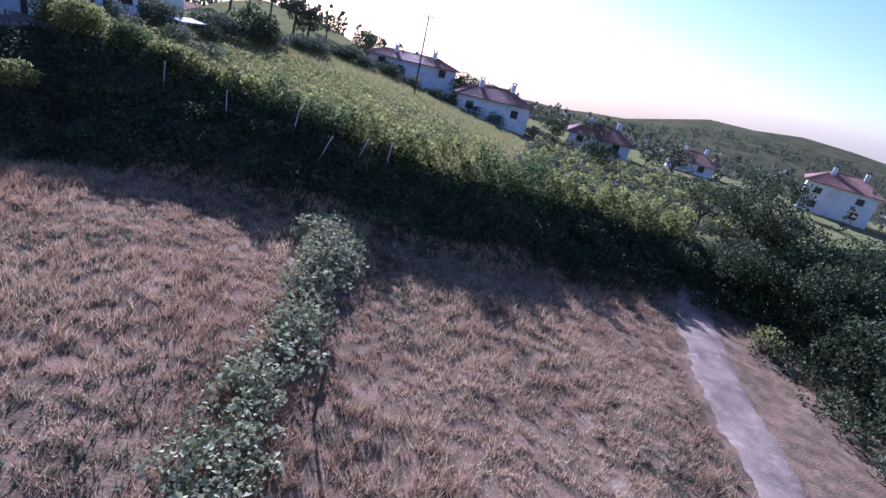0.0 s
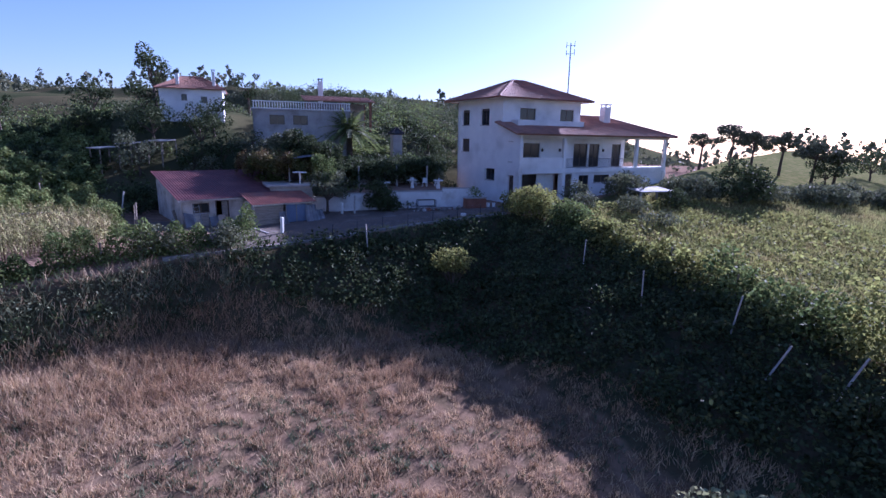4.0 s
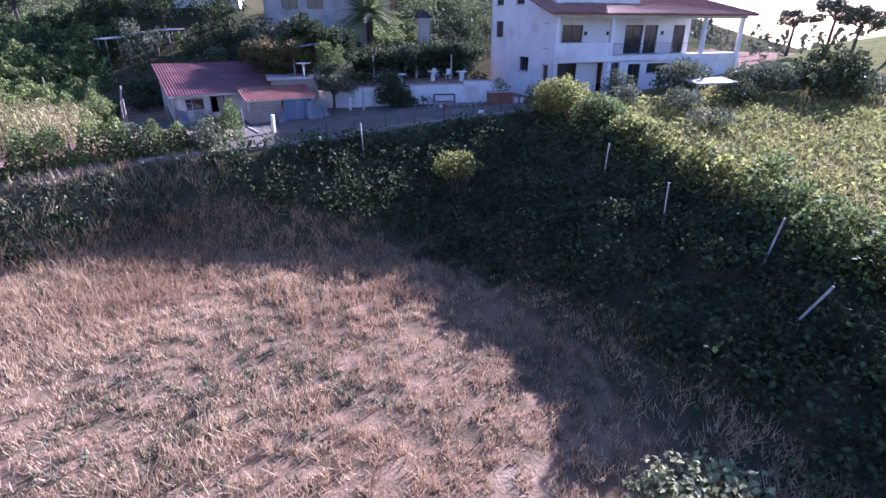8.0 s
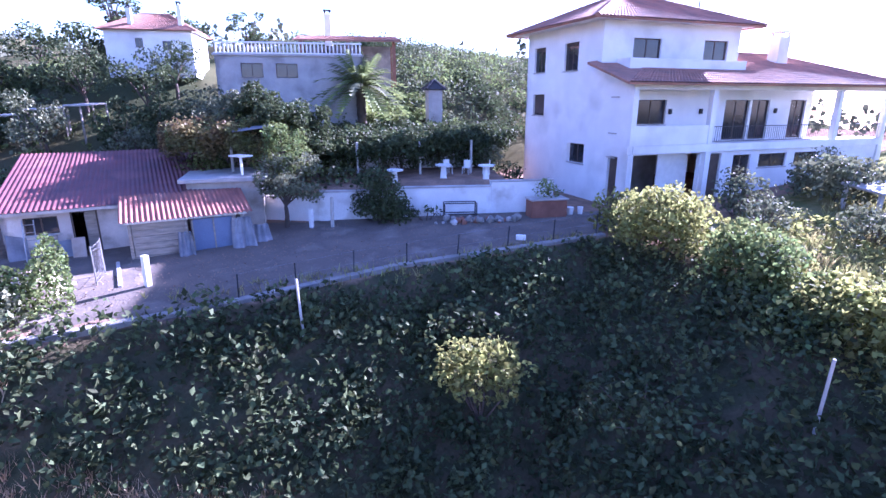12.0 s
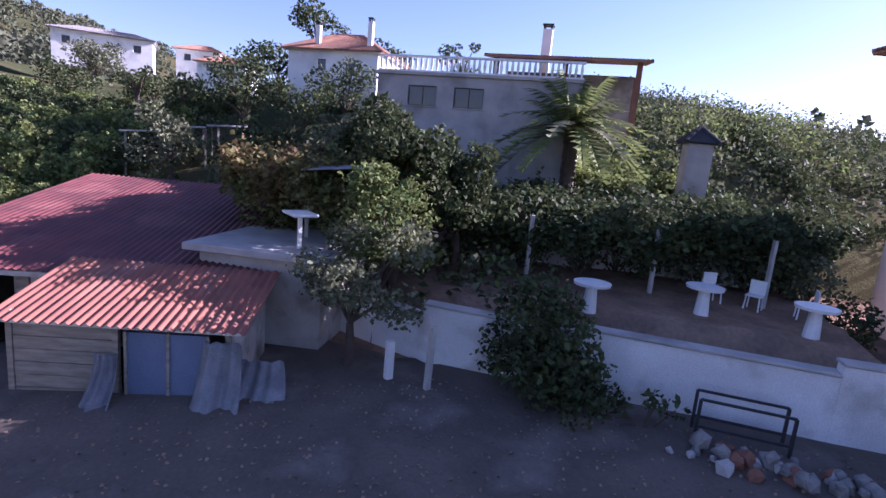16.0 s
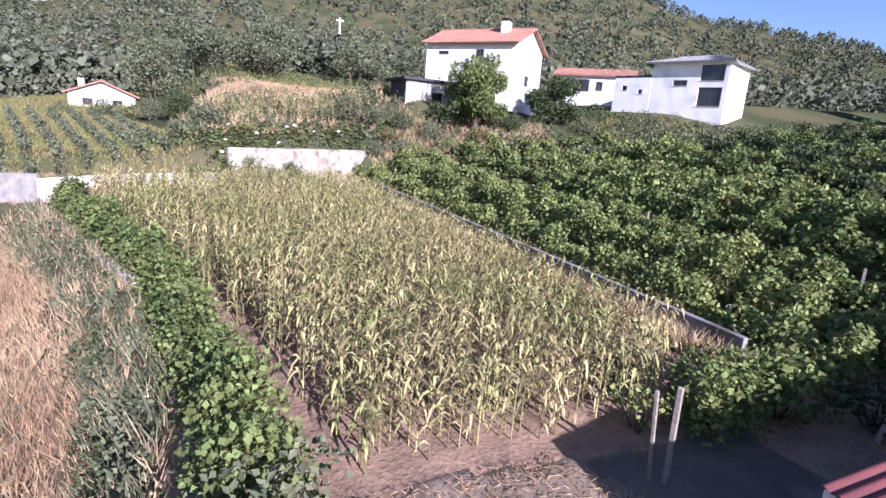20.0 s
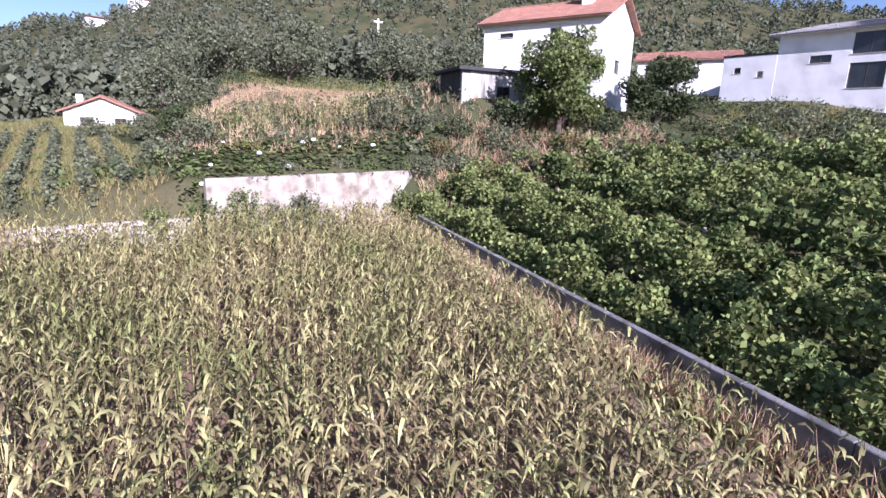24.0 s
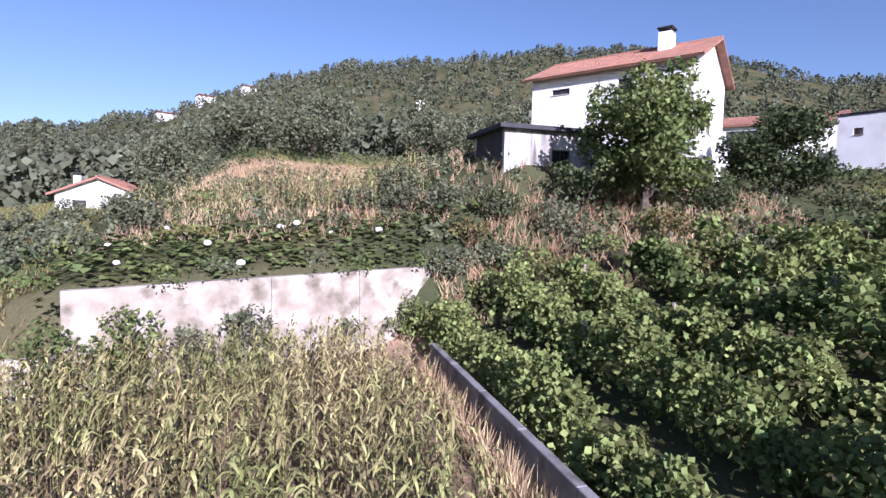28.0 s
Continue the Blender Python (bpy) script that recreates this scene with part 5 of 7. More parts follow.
# low bushes at the foot of the terrace over the dry field
bx, by = scatter([(-36.0, 14), (-36.8, 22), (-36.4, 30), (-35.0, 35), (-33.2, 34), (-34.8, 29), (-35.4, 21), (-34.6, 13)], 1.8)
cs = [(x, y, gz(x, y) + 0.15) for x, y in zip(bx, by)]
tagged(new("foot_brambles", leaf_mesh("foot_brambles", clumps(cs, rng.uniform(0.3, 0.75, len(cs)), 120, 0.8), 0.17, M_LEAF)), "low brambles at the foot of the terrace", "brambles", kind="stuff")
# tall weeds between the vine hedge and the dry grass, and along the channel wall
fx, fy = scatter([(-36.6, 12), (-37.8, 22), (-37.4, 30), (-36, 34.5), (-33.6, 33.5), (-35.2, 28.5), (-35.6, 21), (-34.2, 11), (-29.0, -6), (-31.2, -6)], 9)
k = rng.random(len(fx)) < 0.55
tagged(new("terrace_weeds", strips(fx[k], fy[k], 8, 0.75, 0.035, M_OLIVE, "terrace_weeds", 0.45)), "tall grey-green weeds below the vine hedge", "weeds", kind="stuff")
tagged(new("terrace_straw", strips(fx[~k], fy[~k], 7, 0.7, 0.025, M_STRAW, "terrace_straw", 0.4)), "dry seed stalks below the vine hedge", "weeds", kind="stuff")
t = rng.random(500)
fy = 29 - 32.5 * t
fx = np.interp(fy, (-4, 8, 19, 29), (-53.4, -52.8, -52.4, -52.1)) + np.abs(rng.normal(0, 0.22, 500))
tagged(new("wall_grass", strips(fx, fy, 8, 0.95, 0.03, M_STRAW, "wall_grass", 0.3)), "dry grass tufts along the channel wall", "grass", kind="stuff")
# thicket on the low side of the track
bx, by = scatter([(21.5, 36.5), (20.6, 30), (18.4, 23), (15.6, 14.5), (19, 11), (34, 18), (40, 36), (30, 40)], 0.75)
cs = [(x, y, gz(x, y) + 0.3) for x, y in zip(bx, by)]
tagged(new("track_thicket", leaf_mesh("track_thicket", clumps(cs, rng.uniform(0.6, 1.3, len(cs)), 70, 0.9), 0.22, M_LEAF)), "dark thicket on the low side of the track", "brambles", kind="stuff")
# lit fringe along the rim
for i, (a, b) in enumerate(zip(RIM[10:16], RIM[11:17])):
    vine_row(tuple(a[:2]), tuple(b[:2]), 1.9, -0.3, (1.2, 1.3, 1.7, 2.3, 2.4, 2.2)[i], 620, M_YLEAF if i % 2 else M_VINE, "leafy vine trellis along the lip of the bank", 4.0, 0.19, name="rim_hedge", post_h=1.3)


def shrub(label, x, y, w, h, material, leaf=0.18, density=150, z=None, name="shrub", n=None, lift=0.0, group="", woody=True, plan=True):
    """A rounded shrub of many leaf clumps, w across and h high."""
    x, y = (float(c) for c in lay(x, y)) if plan else (x, y)
    z = gz(x, y) if z is None else z
    k = n or max(5, int(w * w * 1.6))
    cs, rs = [], []
    for i in range(k):
        a, q = 2.4 * i + rng.uniform(-0.4, 0.4), 0.42 * w * math.sqrt((i + 0.5) / k)
        top = h * math.sqrt(max(0.08, 1 - (q / (0.52 * w)) ** 2))
        for zz in ((0.75 * top,) if top < 1.2 else (0.78 * top, 0.35 * top)):
            cs.append((x + q * math.cos(a), y + q * math.sin(a), z + lift + zz * rng.uniform(0.85, 1.1)))
            rs.append(max(0.3, min(0.32 * top, 0.9)) * rng.uniform(0.8, 1.2))
    t = thing(name, label, "shrub", pose(x, y, z), group)
    inv = Vector((x, y, z))
    if woody:
        bm = bmesh.new()
        for c in cs[::max(1, len(cs) // 6)]:
            tube(bm, (0, 0, -0.2), Vector(c) - inv, 0.04, 0.015, 5)
        part("woody_base", bm, M_BARK, t)
    o = new("foliage", leaf_mesh("foliage", clumps(cs, rs, density) - np.array([x, y, z]), leaf, material))
    o.parent = t
    return t


# the great hedge at the corner of the rim, and lit bushes on the bank
for x, y, w, h, m in ((-27.6, 55.2, 4.6, 2.6, M_YLEAF), (-24.0, 54.6, 4.0, 1.8, M_VINE), (-30.3, 56.8, 3.2, 2.0, M_YLEAF), (-20.8, 53.4, 3.4, 1.7, M_YLEAF)):
    shrub("tall yellow-green hedge bush at the corner of the bank", x, y, w, h, m, 0.19, 150, group="corner hedge")
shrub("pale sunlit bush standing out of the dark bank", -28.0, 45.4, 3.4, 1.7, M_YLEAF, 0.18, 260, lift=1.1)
shrub("olive green bush under the terrace wall", -37.2, 33.9, 2.6, 1.8, M_OLIVE, 0.17, 170)
shrub("olive green bush under the terrace wall", -39.2, 29.6, 2.8, 2.0, M_OLIVE, 0.17, 150)
for x, y, w, h in ((-31, 46, 4, 1.0), (-24, 48, 4.5, 1.3), (-18, 47, 4, 1.2), (-12, 45.5, 4, 1.5), (-33, 40, 3, 0.8), (-26, 43, 3, 0.8), (-5, 42, 3.5, 1.5), (2, 40, 3, 1.3), (12, 40, 4, 1.6), (20, 38, 4, 1.8)):
    shrub("dark overgrown bramble mound on the bank", x, y, w, h, M_LEAF, 0.2, 110, group="bramble mounds")

# leafy row through the dry field
for i in range(11):
    t = i / 10
    x, y = -7.4 + 0.4 * math.sin(5 * t) - 3.8 * t + rng.uniform(-0.5, 0.5), 35.5 - 21 * t
    shrub("grey-green overgrown vine clump in the dry field", x, y, 3.5 + 0.8 * (i % 3 == 0) + (0.8 if i < 3 else 0), 1.15 + (0.6 if i < 3 else 0.25 * (i % 2)), M_FROST, 0.22, 130, group="field row")
shrub("low green bush at the end of the field row", -3.8, 33.8, 2.6, 1.1, M_OLIVE, 0.17, 150)
# edge of the track
for x, y, h, r in ((23.8, 24.0, 5.5, 3.0), (26.0, 29.0, 6.5, 3.6), (24.6, 35.0, 5.0, 3.0), (30.5, 34.0, 7.0, 4.0), (29.0, 40.5, 6.0, 3.4), (20.6, 19.2, 4.2, 2.4), (25.5, 17.5, 6.0, 3.5), (31.0, 25.0, 7.0, 4.0)):
    branch_tree("dark evergreen tree beside the track", x, y, h, r, M_LEAF, 0.22, 200, 0.12)
shrub("light green bush beside the track", 20.6, 28.6, 2.2, 1.8, M_YLEAF, 0.16, 170)
shrub("grey leaved shrub beside the track", 17.4, 17.6, 2.4, 1.4, M_OLIVE, 0.15, 200)
# scrub rows on the falling slope behind the rim
for i in range(7):
    a, b = (9 + 2.2 * i, 50 + 4.2 * i), (34 + 4 * i, 42 + 5.5 * i)
    vine_row(a, b, 1.2, 0.0, 1.5, 130, M_YLEAF if i % 2 else M_OLIVE, "straggling vine row on the slope beyond the rim", 8.0, 0.26)
for x, y, h, r in ((29, 47.5, 5.5, 2.2), (36, 52, 5, 2.4), (44, 50, 4.5, 2.2), (30, 72, 5, 2.6), (16, 96, 6, 3.2), (48, 78, 6, 3), (58, 70, 7, 3.2), (70, 74, 6, 3), (40, 92, 6, 3), (24, 112, 6, 3.5), (0, 112, 5, 3), (-8, 118, 5, 3)):
    branch_tree("round leafy tree on the slope beyond the meadow", x, y, h, r, M_LEAF, 0.32, 60, 0.2)
branch_tree("broad dark round tree on the rise beside the house", -16.8, 77.0, 4.2, 3.0, M_LEAF, 0.3, 130, 0.1)
for x, y, h, r in ((20.5, 97, 4.2, 2.2), (33.5, 94, 4.0, 2.4), (31, 106, 5, 2.6), (46, 96, 4.2, 2.4), (-1.5, 104, 4.4, 2.4), (17.5, 103, 5, 2.6), (-12, 101, 4, 2.2), (50, 88, 4, 2.4)):
    branch_tree("leafy tree beside the houses beyond the meadow", x, y, h, r, M_LEAF, 0.28, 130, 0.15)
for i in range(15):
    shrub("rough hedge bush before the houses beyond the meadow", -9 + 3.6 * i, 91.5 - 0.35 * i + rng.uniform(-1, 1), 4.2, 1.5 + 0.6 * rng.random(), M_LEAF if i % 2 else M_OLIVE, 0.26, 70, group="far hedge")
# scrub on the rise right of the house
for x, y, w, h in ((-21, 74, 7, 2.4), (-16, 80, 7, 2.2), (-11, 86, 8, 2.0), (-5, 92, 8, 2.0), (2, 97, 8, 1.8), (-25, 68, 5, 2.4)):
    shrub("dry brown and green scrub on the rise", x, y, w, h, M_OLIVE, 0.26, 60, group="rise scrub")


# ---- garden terrace beside the house ----
def canopy(label, poly, top, thick, per, material, leaf=0.2, name="pergola", posts=(), plan=True):
    """A flat leafy roof over the ground with its posts."""
    t = thing(name, label, "pergola")
    x, y = scatter(laid(poly) if plan else poly, per)
    z = np.maximum(top, ground(x, y) + 0.7)
    lump = 0.35 * np.sin(x * 1.3) * np.sin(y * 1.1 + x * 0.4) + 0.2 * np.sin(3 * x + 2 * y)
    mx, my = x.mean(), y.mean()
    out = np.hypot(x - mx, y - my)
    z = z - 0.8 * np.clip(out / out.max(), 0, 1) ** 4
    p = np.stack([x, y, z + lump + rng.normal(0, thick, len(x))], -1)
    o = new("foliage", leaf_mesh("foliage", p, leaf, material, 0.9, 0.5))
    o.parent = t
    for px, py in laid(posts) if plan else posts:
        bm = bmesh.new()
        box(bm, -0.06, 0.06, -0.06, 0.06, -0.2, max(1.2, top + 0.1 - gz(px, py)), 0.01)
        part("post", bm, M_POST, t, "", pose(px, py, gz(px, py)))
    return t


canopy("broad vine pergola roofing the garden terrace", [(-46.5, 50), (-43.4, 53), (-42.0, 57.5), (-45.2, 66), (-54, 69), (-57, 60), (-52, 51)], 13.15, 0.3, 330, M_LEAF, 0.2,
       posts=[(-45.2, 51.6), (-43.4, 55), (-42.2, 58.2), (-47.5, 57), (-46.8, 61.5), (-50, 54)])
canopy("sunlit vine pergola above the garden", [(-51, 50.5), (-57, 56), (-55, 68), (-61, 72), (-66, 66), (-62, 58), (-58, 50)], 14.2, 0.25, 150, M_VINE, 0.22,
       posts=[(-53, 53.5), (-56, 58), (-56.5, 64)])
canopy("russet creeper over a trellis behind the shed", [(-46.6, 42.0), (-45.0, 44.0), (-44.9, 46.6), (-47.4, 47.2), (-52.0, 45.4), (-51.6, 42.2)], 13.85, 0.3, 950, M_CREEPER, 0.16,
       posts=[(-46.4, 44.6), (-46.0, 46.2), (-50.6, 44.4)], plan=False)
bm = bmesh.new()
box(bm, -1.1, 1.1, -0.6, 0.6, 0, 0.03, 0.008)
tagged(part("roofing_sheet", bm, M_TARP, None, "", pose(-45.5, 45.5, 14.25, 4, -7, 70)), "grey roofing sheet lying on the creeper trellis", "sheet")
for x, y, w, h, m in ((-48.6, 30.6, 2.6, 2.1, M_VINE), (-50.6, 30.2, 2.2, 1.7, M_VINE), (-46.9, 30.0, 1.6, 1.2, M_TRELLIS)):
    shrub("leafy sprawling bush at the corner of the maize", x, y, w, h, m, 0.15, 260, group="maize corner bushes", plan=False)
for x, y, w, h, m in ((-51.2, 31.8, 2.2, 2.0, M_VINE), (-53.0, 32.6, 2.2, 1.6, M_LEAF), (-55.4, 34.6, 3.0, 1.4, M_LEAF), (-57.6, 36.8, 3.4, 1.6, M_LEAF), (-57.5, 32.6, 3.0, 1.3, M_OLIVE), (-60.5, 35.5, 3.6, 1.6, M_LEAF), (-56.6, 40.5, 3.2, 1.8, M_LEAF), (-61, 40, 3.6, 1.8, M_OLIVE), (-55.2, 37.6, 1.8, 1.3, M_VINE)):
    shrub("overgrown bush between the maize corner and the shed", x, y, w, h, m, 0.19, 170, group="corner bushes")
shrub("green creeper mound hanging over the shed roof", -48.6, 43.9, 2.8, 3.6, M_VINE, 0.16, 260, plan=False)
# row filled out with added trees, tall enough to shade the shed roof
for x, y, h, r in ((-46.4, 47.4, 16.4, 1.7), (-48.4, 47.2, 17.0, 1.8), (-50.4, 47.2, 17.0, 1.8), (-52.3, 46.4, 16.0, 1.7), (-46.8, 49.6, 15.6, 1.5)):
    branch_tree("dark leafy tree in the row filled out behind the creeper trellis to shade the shed roof", x, y, h - gz(x, y), r, M_OLIVE if x < -50 else M_LEAF, 0.18, 680, 0.3, n_cl=26, plan=False)
branch_tree("dark leafy fruit tree in front of the garden wall", -42.6, 45.7, 4.2, 1.8, M_OLIVE, 0.14, 680, 0.28, lean=0.1, plan=False)
branch_tree("lighter leafy fruit tree beside the store", -44.2, 46.6, 5.2, 1.6, M_VINE, 0.15, 560, 0.3, n_cl=18, plan=False)
shrub("ivy mass tumbling over the garden wall", -40.4, 49.9, 2.3, 2.9, M_LEAF, 0.15, 420, plan=False)
shrub("ivy mass tumbling over the garden wall", -39.5, 50.3, 2.4, 1.7, M_LEAF, 0.15, 420, plan=False)
# added shrubs that darken the back wall where the pergola's shade lies
for k, (x, y) in enumerate(((-48.0, 50.6), (-47.2, 52.2), (-46.3, 54.2), (-45.4, 56.2), (-44.7, 57.8), (-44.0, 59.4), (-43.2, 60.8))):
    shrub("tall dark shrub added against the back wall for the shade under the pergola", x + 0.4, y - 0.2, 1.9, 1.6 + 0.5 * (k % 3 == 1), M_LEAF if k % 2 else M_OLIVE, 0.17, 240, group="garden back shrubs", plan=False)
shrub("ivy trailing along the foot of the garden wall", -38.6, 51.6, 1.8, 0.9, M_LEAF, 0.15, 260)
for x, y, w, h in ((-44, 60.5, 3, 2.2), (-47.5, 64.5, 3, 2.0), (-50, 59, 3, 1.8), (-46, 55.5, 2.4, 1.5), (-42.4, 62.2, 2.2, 2.0), (-49, 67.5, 3.5, 2.2)):
    shrub("dark garden shrub on the terrace", x, y, w, h, M_LEAF, 0.19, 130, group="garden shrubs")
for x, y, h, r, m in ((-61.5, 49.5, 4.6, 2.0, M_OLIVE), (-60.5, 52.5, 3.0, 1.6, M_LEAF), (-64.5, 55.3, 3.6, 1.8, M_VINE), (-63, 46, 5.0, 2.2, M_LEAF), (-67, 43.5, 4.4, 2.2, M_LEAF), (-60, 43, 3.8, 2.0, M_OLIVE), (-72, 47, 4.5, 2.3, M_LEAF), (-58, 47.5, 3.5, 1.8, M_LEAF), (-75.5, 50.5, 4.6, 2.3, M_LEAF), (-70, 38, 4.2, 2.3, M_OLIVE), (-78, 42, 5, 2.6, M_LEAF)):
    branch_tree("leafy fruit tree on the slope below the hilltop house", x, y, h, r, m, 0.22, 150, 0.25, "tree")
for x, y, h, r in ((-88, 44, 4.2, 2.2), (-92, 56, 4.4, 2.4), (-75, 66, 4, 2.2), (-72, 72, 3.6, 2.2), (-96, 40, 4.6, 2.4), (-84, 36, 3.4, 2.0), (-100, 30, 4.6, 2.6), (-106, 22, 4.8, 2.8)):
    branch_tree("tall dark tree on the hilltop", x, y, h, r, M_LEAF, 0.28, 90, 0.3)
for i in range(9):
    x, y = -52 - 2.2 * i + 0.0, 71.5 + 1.4 * i
    shrub("clipped dark hedge along the hilltop path", x, y, 3.6, 1.6, M_LEAF, 0.24, 80, group="hill hedge")


# trees that stand out on the skyline behind the hilltop house
for x, y, top, r in ((-95.4, 47.6, 27.2, 2.4), (-93.7, 30.1, 24.0, 1.7), (-89.4, 63.3, 26.4, 2.0), (-79.2, 71.1, 25.8, 1.8), (-78.2, 75.5, 25.6, 2.0)):
    branch_tree("tall dark tree on the skyline behind the hilltop house", x, y, max(3.0, top - gz(x, y)), r, M_LEAF, 0.26, 190, 0.3)


# palm
def palm(x, y):
    z = gz(x, y)
    t = thing("palm_tree", "date palm with a stout trunk and arching grey-green fronds", "palm", pose(x, y, z + 0.5) @ Matrix.Diagonal((1.25, 1.25, 1.25, 1)))
    bm = bmesh.new()
    for i in range(6):
        tube(bm, (0, 0, -0.3 + 0.55 * i), (0, 0, 0.3 + 0.55 * i), 0.3, 0.25, 9)
    part("trunk", bm, M_BARK, t)
    for i in range(60):
        a = 2.399 * i
        el = 1.45 - 1.75 * (i / 60)
        L = 2.7 + 0.4 * math.sin(i)
        side = Vector((-math.sin(a), math.cos(a), 0))
        fwd = Vector((math.cos(a), math.sin(a), 0))
        v, f, n = [], [], 18
        for s in range(n + 1):
            u = s / n
            c = fwd * (0.15 + L * u * math.cos(el) * (1 + 0.1 * u)) + Vector((0, 0, 3.1 + L * u * math.sin(el) - 1.5 * u * u * (0.6 + 0.5 * math.cos(el))))
            v += [c - side * 0.025 * (1.2 - u), c + side * 0.025 * (1.2 - u)]
        for s in range(n):
            k = 2 * s
            f.append((k, k + 1, k + 3, k + 2))
            u = s / n
            w = 0.4 * math.sin(math.pi * min(1, u * 0.85 + 0.12)) + 0.05
            for sg, p in ((-1, k), (1, k + 1)):
                v.append(Vector(v[p]) + side * sg * w + fwd * 0.38 + Vector((0, 0, -0.3 * w + 0.06 * math.sin(3 * s + i))))
                f.append((p, p + 2, len(v) - 1))
        mesh_from("frond", v, f, M_VINE if i % 3 else M_OLIVE, t)


palm(-52.6, 56.6)


# pines on the ridge beside the house
def pine(x, y, h, r, label="umbrella pine with a bare trunk and flat dark crown"):
    z = gz(x, y)
    t = thing("pine_tree", label, "pine", pose(x, y, z), group="pines")
    bm = bmesh.new()
    tube(bm, (0, 0, -0.5), (0.2, 0, h * 0.6), 0.22, 0.14)
    cs, rs = [], []
    for i in range(10):
        a = 2.4 * i
        q = r * math.sqrt((i + 0.3) / 10)
        p = (q * math.cos(a), q * math.sin(a), h * (0.92 - 0.25 * (q / r) ** 2 + rng.uniform(-0.08, 0.06)))
        tube(bm, (0.2, 0, h * 0.58), p, 0.08, 0.03, 5)
        cs.append(p), rs.append(r * rng.uniform(0.32, 0.46))
    part("trunk", bm, M_BARK, t)
    o = new("crown", leaf_mesh("crown", clumps(cs, rs, 330, 0.6), 0.3, M_PINE, 0.5))
    o.parent = t


for x, y, h, r in ((-27.0, 100, 5.6, 1.6), (-23.5, 102, 6.4, 2.0), (-20.5, 100, 6.0, 1.9), (-17.5, 103, 5.8, 2.1), (-13.5, 101, 5.2, 2.0), (-11.2, 102, 4.6, 1.7)):
    pine(x, y, h, r)

for x, y, w, h, m in ((-57.2, -12.6, 2.4, 1.9, M_OLIVE), (-59.4, -10.6, 2.6, 1.6, M_LEAF), (-61.8, -9.2, 2.6, 1.8, M_OLIVE), (-55.6, -14.6, 2.4, 1.6, M_OLIVE), (-70.5, -8.0, 3.0, 2.0, M_LEAF), (-66.0, -6.5, 3.2, 1.6, M_CREEPER)):
    shrub("leggy scrub before the dark-roofed shed", x, y, w, h, m, 0.18, 170, group="shed scrub", plan=False)
# trees by the gabled house and on the slope behind the white wall
branch_tree("broad walnut tree in front of the gabled house", -66.4, -8.4, 8.7, 3.0, M_VINE, 0.24, 330, 0.12, plan=False, n_cl=34)
branch_tree("dense dark tree beside the gabled house", -78.0, -10.4, 5.6, 2.9, M_LEAF, 0.26, 240, 0.12, plan=False, n_cl=30)
branch_tree("bushy tree beside the dark-roofed shed", -63.6, -9.6, 3.4, 1.7, M_LEAF, 0.22, 190, 0.1, plan=False)
for x, y, w, h, m in ((-56, -17, 3.4, 1.7, M_OLIVE), (-58.5, -8.5, 3.4, 1.4, M_OLIVE), (-53.5, -16.5, 3.0, 1.5, M_OLIVE), (-42.5, -15.5, 3.2, 2.0, M_OLIVE), (-40.5, -13.0, 3, 1.7, M_OLIVE), (-60, -5.5, 3.4, 1.4, M_CREEPER), (-64, -3.5, 4, 1.5, M_CREEPER), (-68, -3, 4, 1.5, M_OLIVE), (-57.5, -6.4, 2.4, 1.3, M_CREEPER), (-72, 2, 5, 1.6, M_OLIVE), (-45, -12.5, 3, 0.9, M_YLEAF)):
    shrub("wild scrub on the slope behind the white wall", x, y, w, h, m, 0.2, 120, group="slope scrub", plan=False)
for x, y, h, r in ((-72, -60, 8, 4.5), (-80, -58, 8, 4.5), (-86, -52, 7, 4), (-92, -60, 9, 5), (-78, -70, 8, 5), (-100, -48, 7, 4), (-104, -40, 7, 4), (-108, -56, 8, 5), (-112, -34, 6, 3.5), (-98, -38, 5, 3), (-120, -44, 8, 4.5), (-125, -36, 7, 4), (-86, -78, 9, 5), (-140, 16, 7, 4)):
    branch_tree("round leafy tree on the wooded slope", x, y, h, r, M_LEAF if int(x) % 2 else M_OLIVE, 0.36, 55, 0.15)
for x, y, w, h, m in ((-54.2, -7.4, 2.6, 1.5, M_VINE), (-56.0, -8.4, 2.8, 1.6, M_OLIVE), (-53.6, -8.6, 2.0, 1.3, M_VINE), (-57.6, -9.6, 2.6, 1.4, M_CREEPER), (-59.4, -10.6, 2.4, 1.2, M_OLIVE)):
    shrub("vine and bramble bush tumbling round the end of the white wall", x, y, w, h, m, 0.16, 220, group="wall end bushes", plan=False)
# golden strip and squash patch behind the white wall
fx, fy = scatter([(-44, -31), (-54, -29), (-66, -27.5), (-70, -33), (-56, -38), (-45, -39)], 17)
tagged(new("golden_grass", strips(fx, fy, 7, 0.6, 0.04, M_STRAW, "golden_grass")), "golden dry grass strip on the slope", "grass", kind="stuff")
fx, fy = scatter([(-41.6, -5.0), (-48.5, -7.4), (-55.2, -9.8), (-58, -14), (-50, -15), (-41, -13)], 18)
pt = np.stack([fx, fy, ground(fx, fy) + rng.uniform(0.1, 0.45, len(fx))], -1)
tagged(new("squash_patch", leaf_mesh("squash_patch", pt, 0.32, M_VINE, 0.95, 0.7)), "sprawling squash plants with broad green leaves", "squash", kind="stuff")
fx, fy = scatter([(-42, -14), (-50, -16), (-57, -15), (-58, -21), (-50, -24), (-42, -22)], 2.2)
k = rng.random(len(fx)) < 0.7
tagged(new("maize_patch", maize(fx[k], fy[k])), "small stand of withering maize on the slope", "maize", kind="stuff")
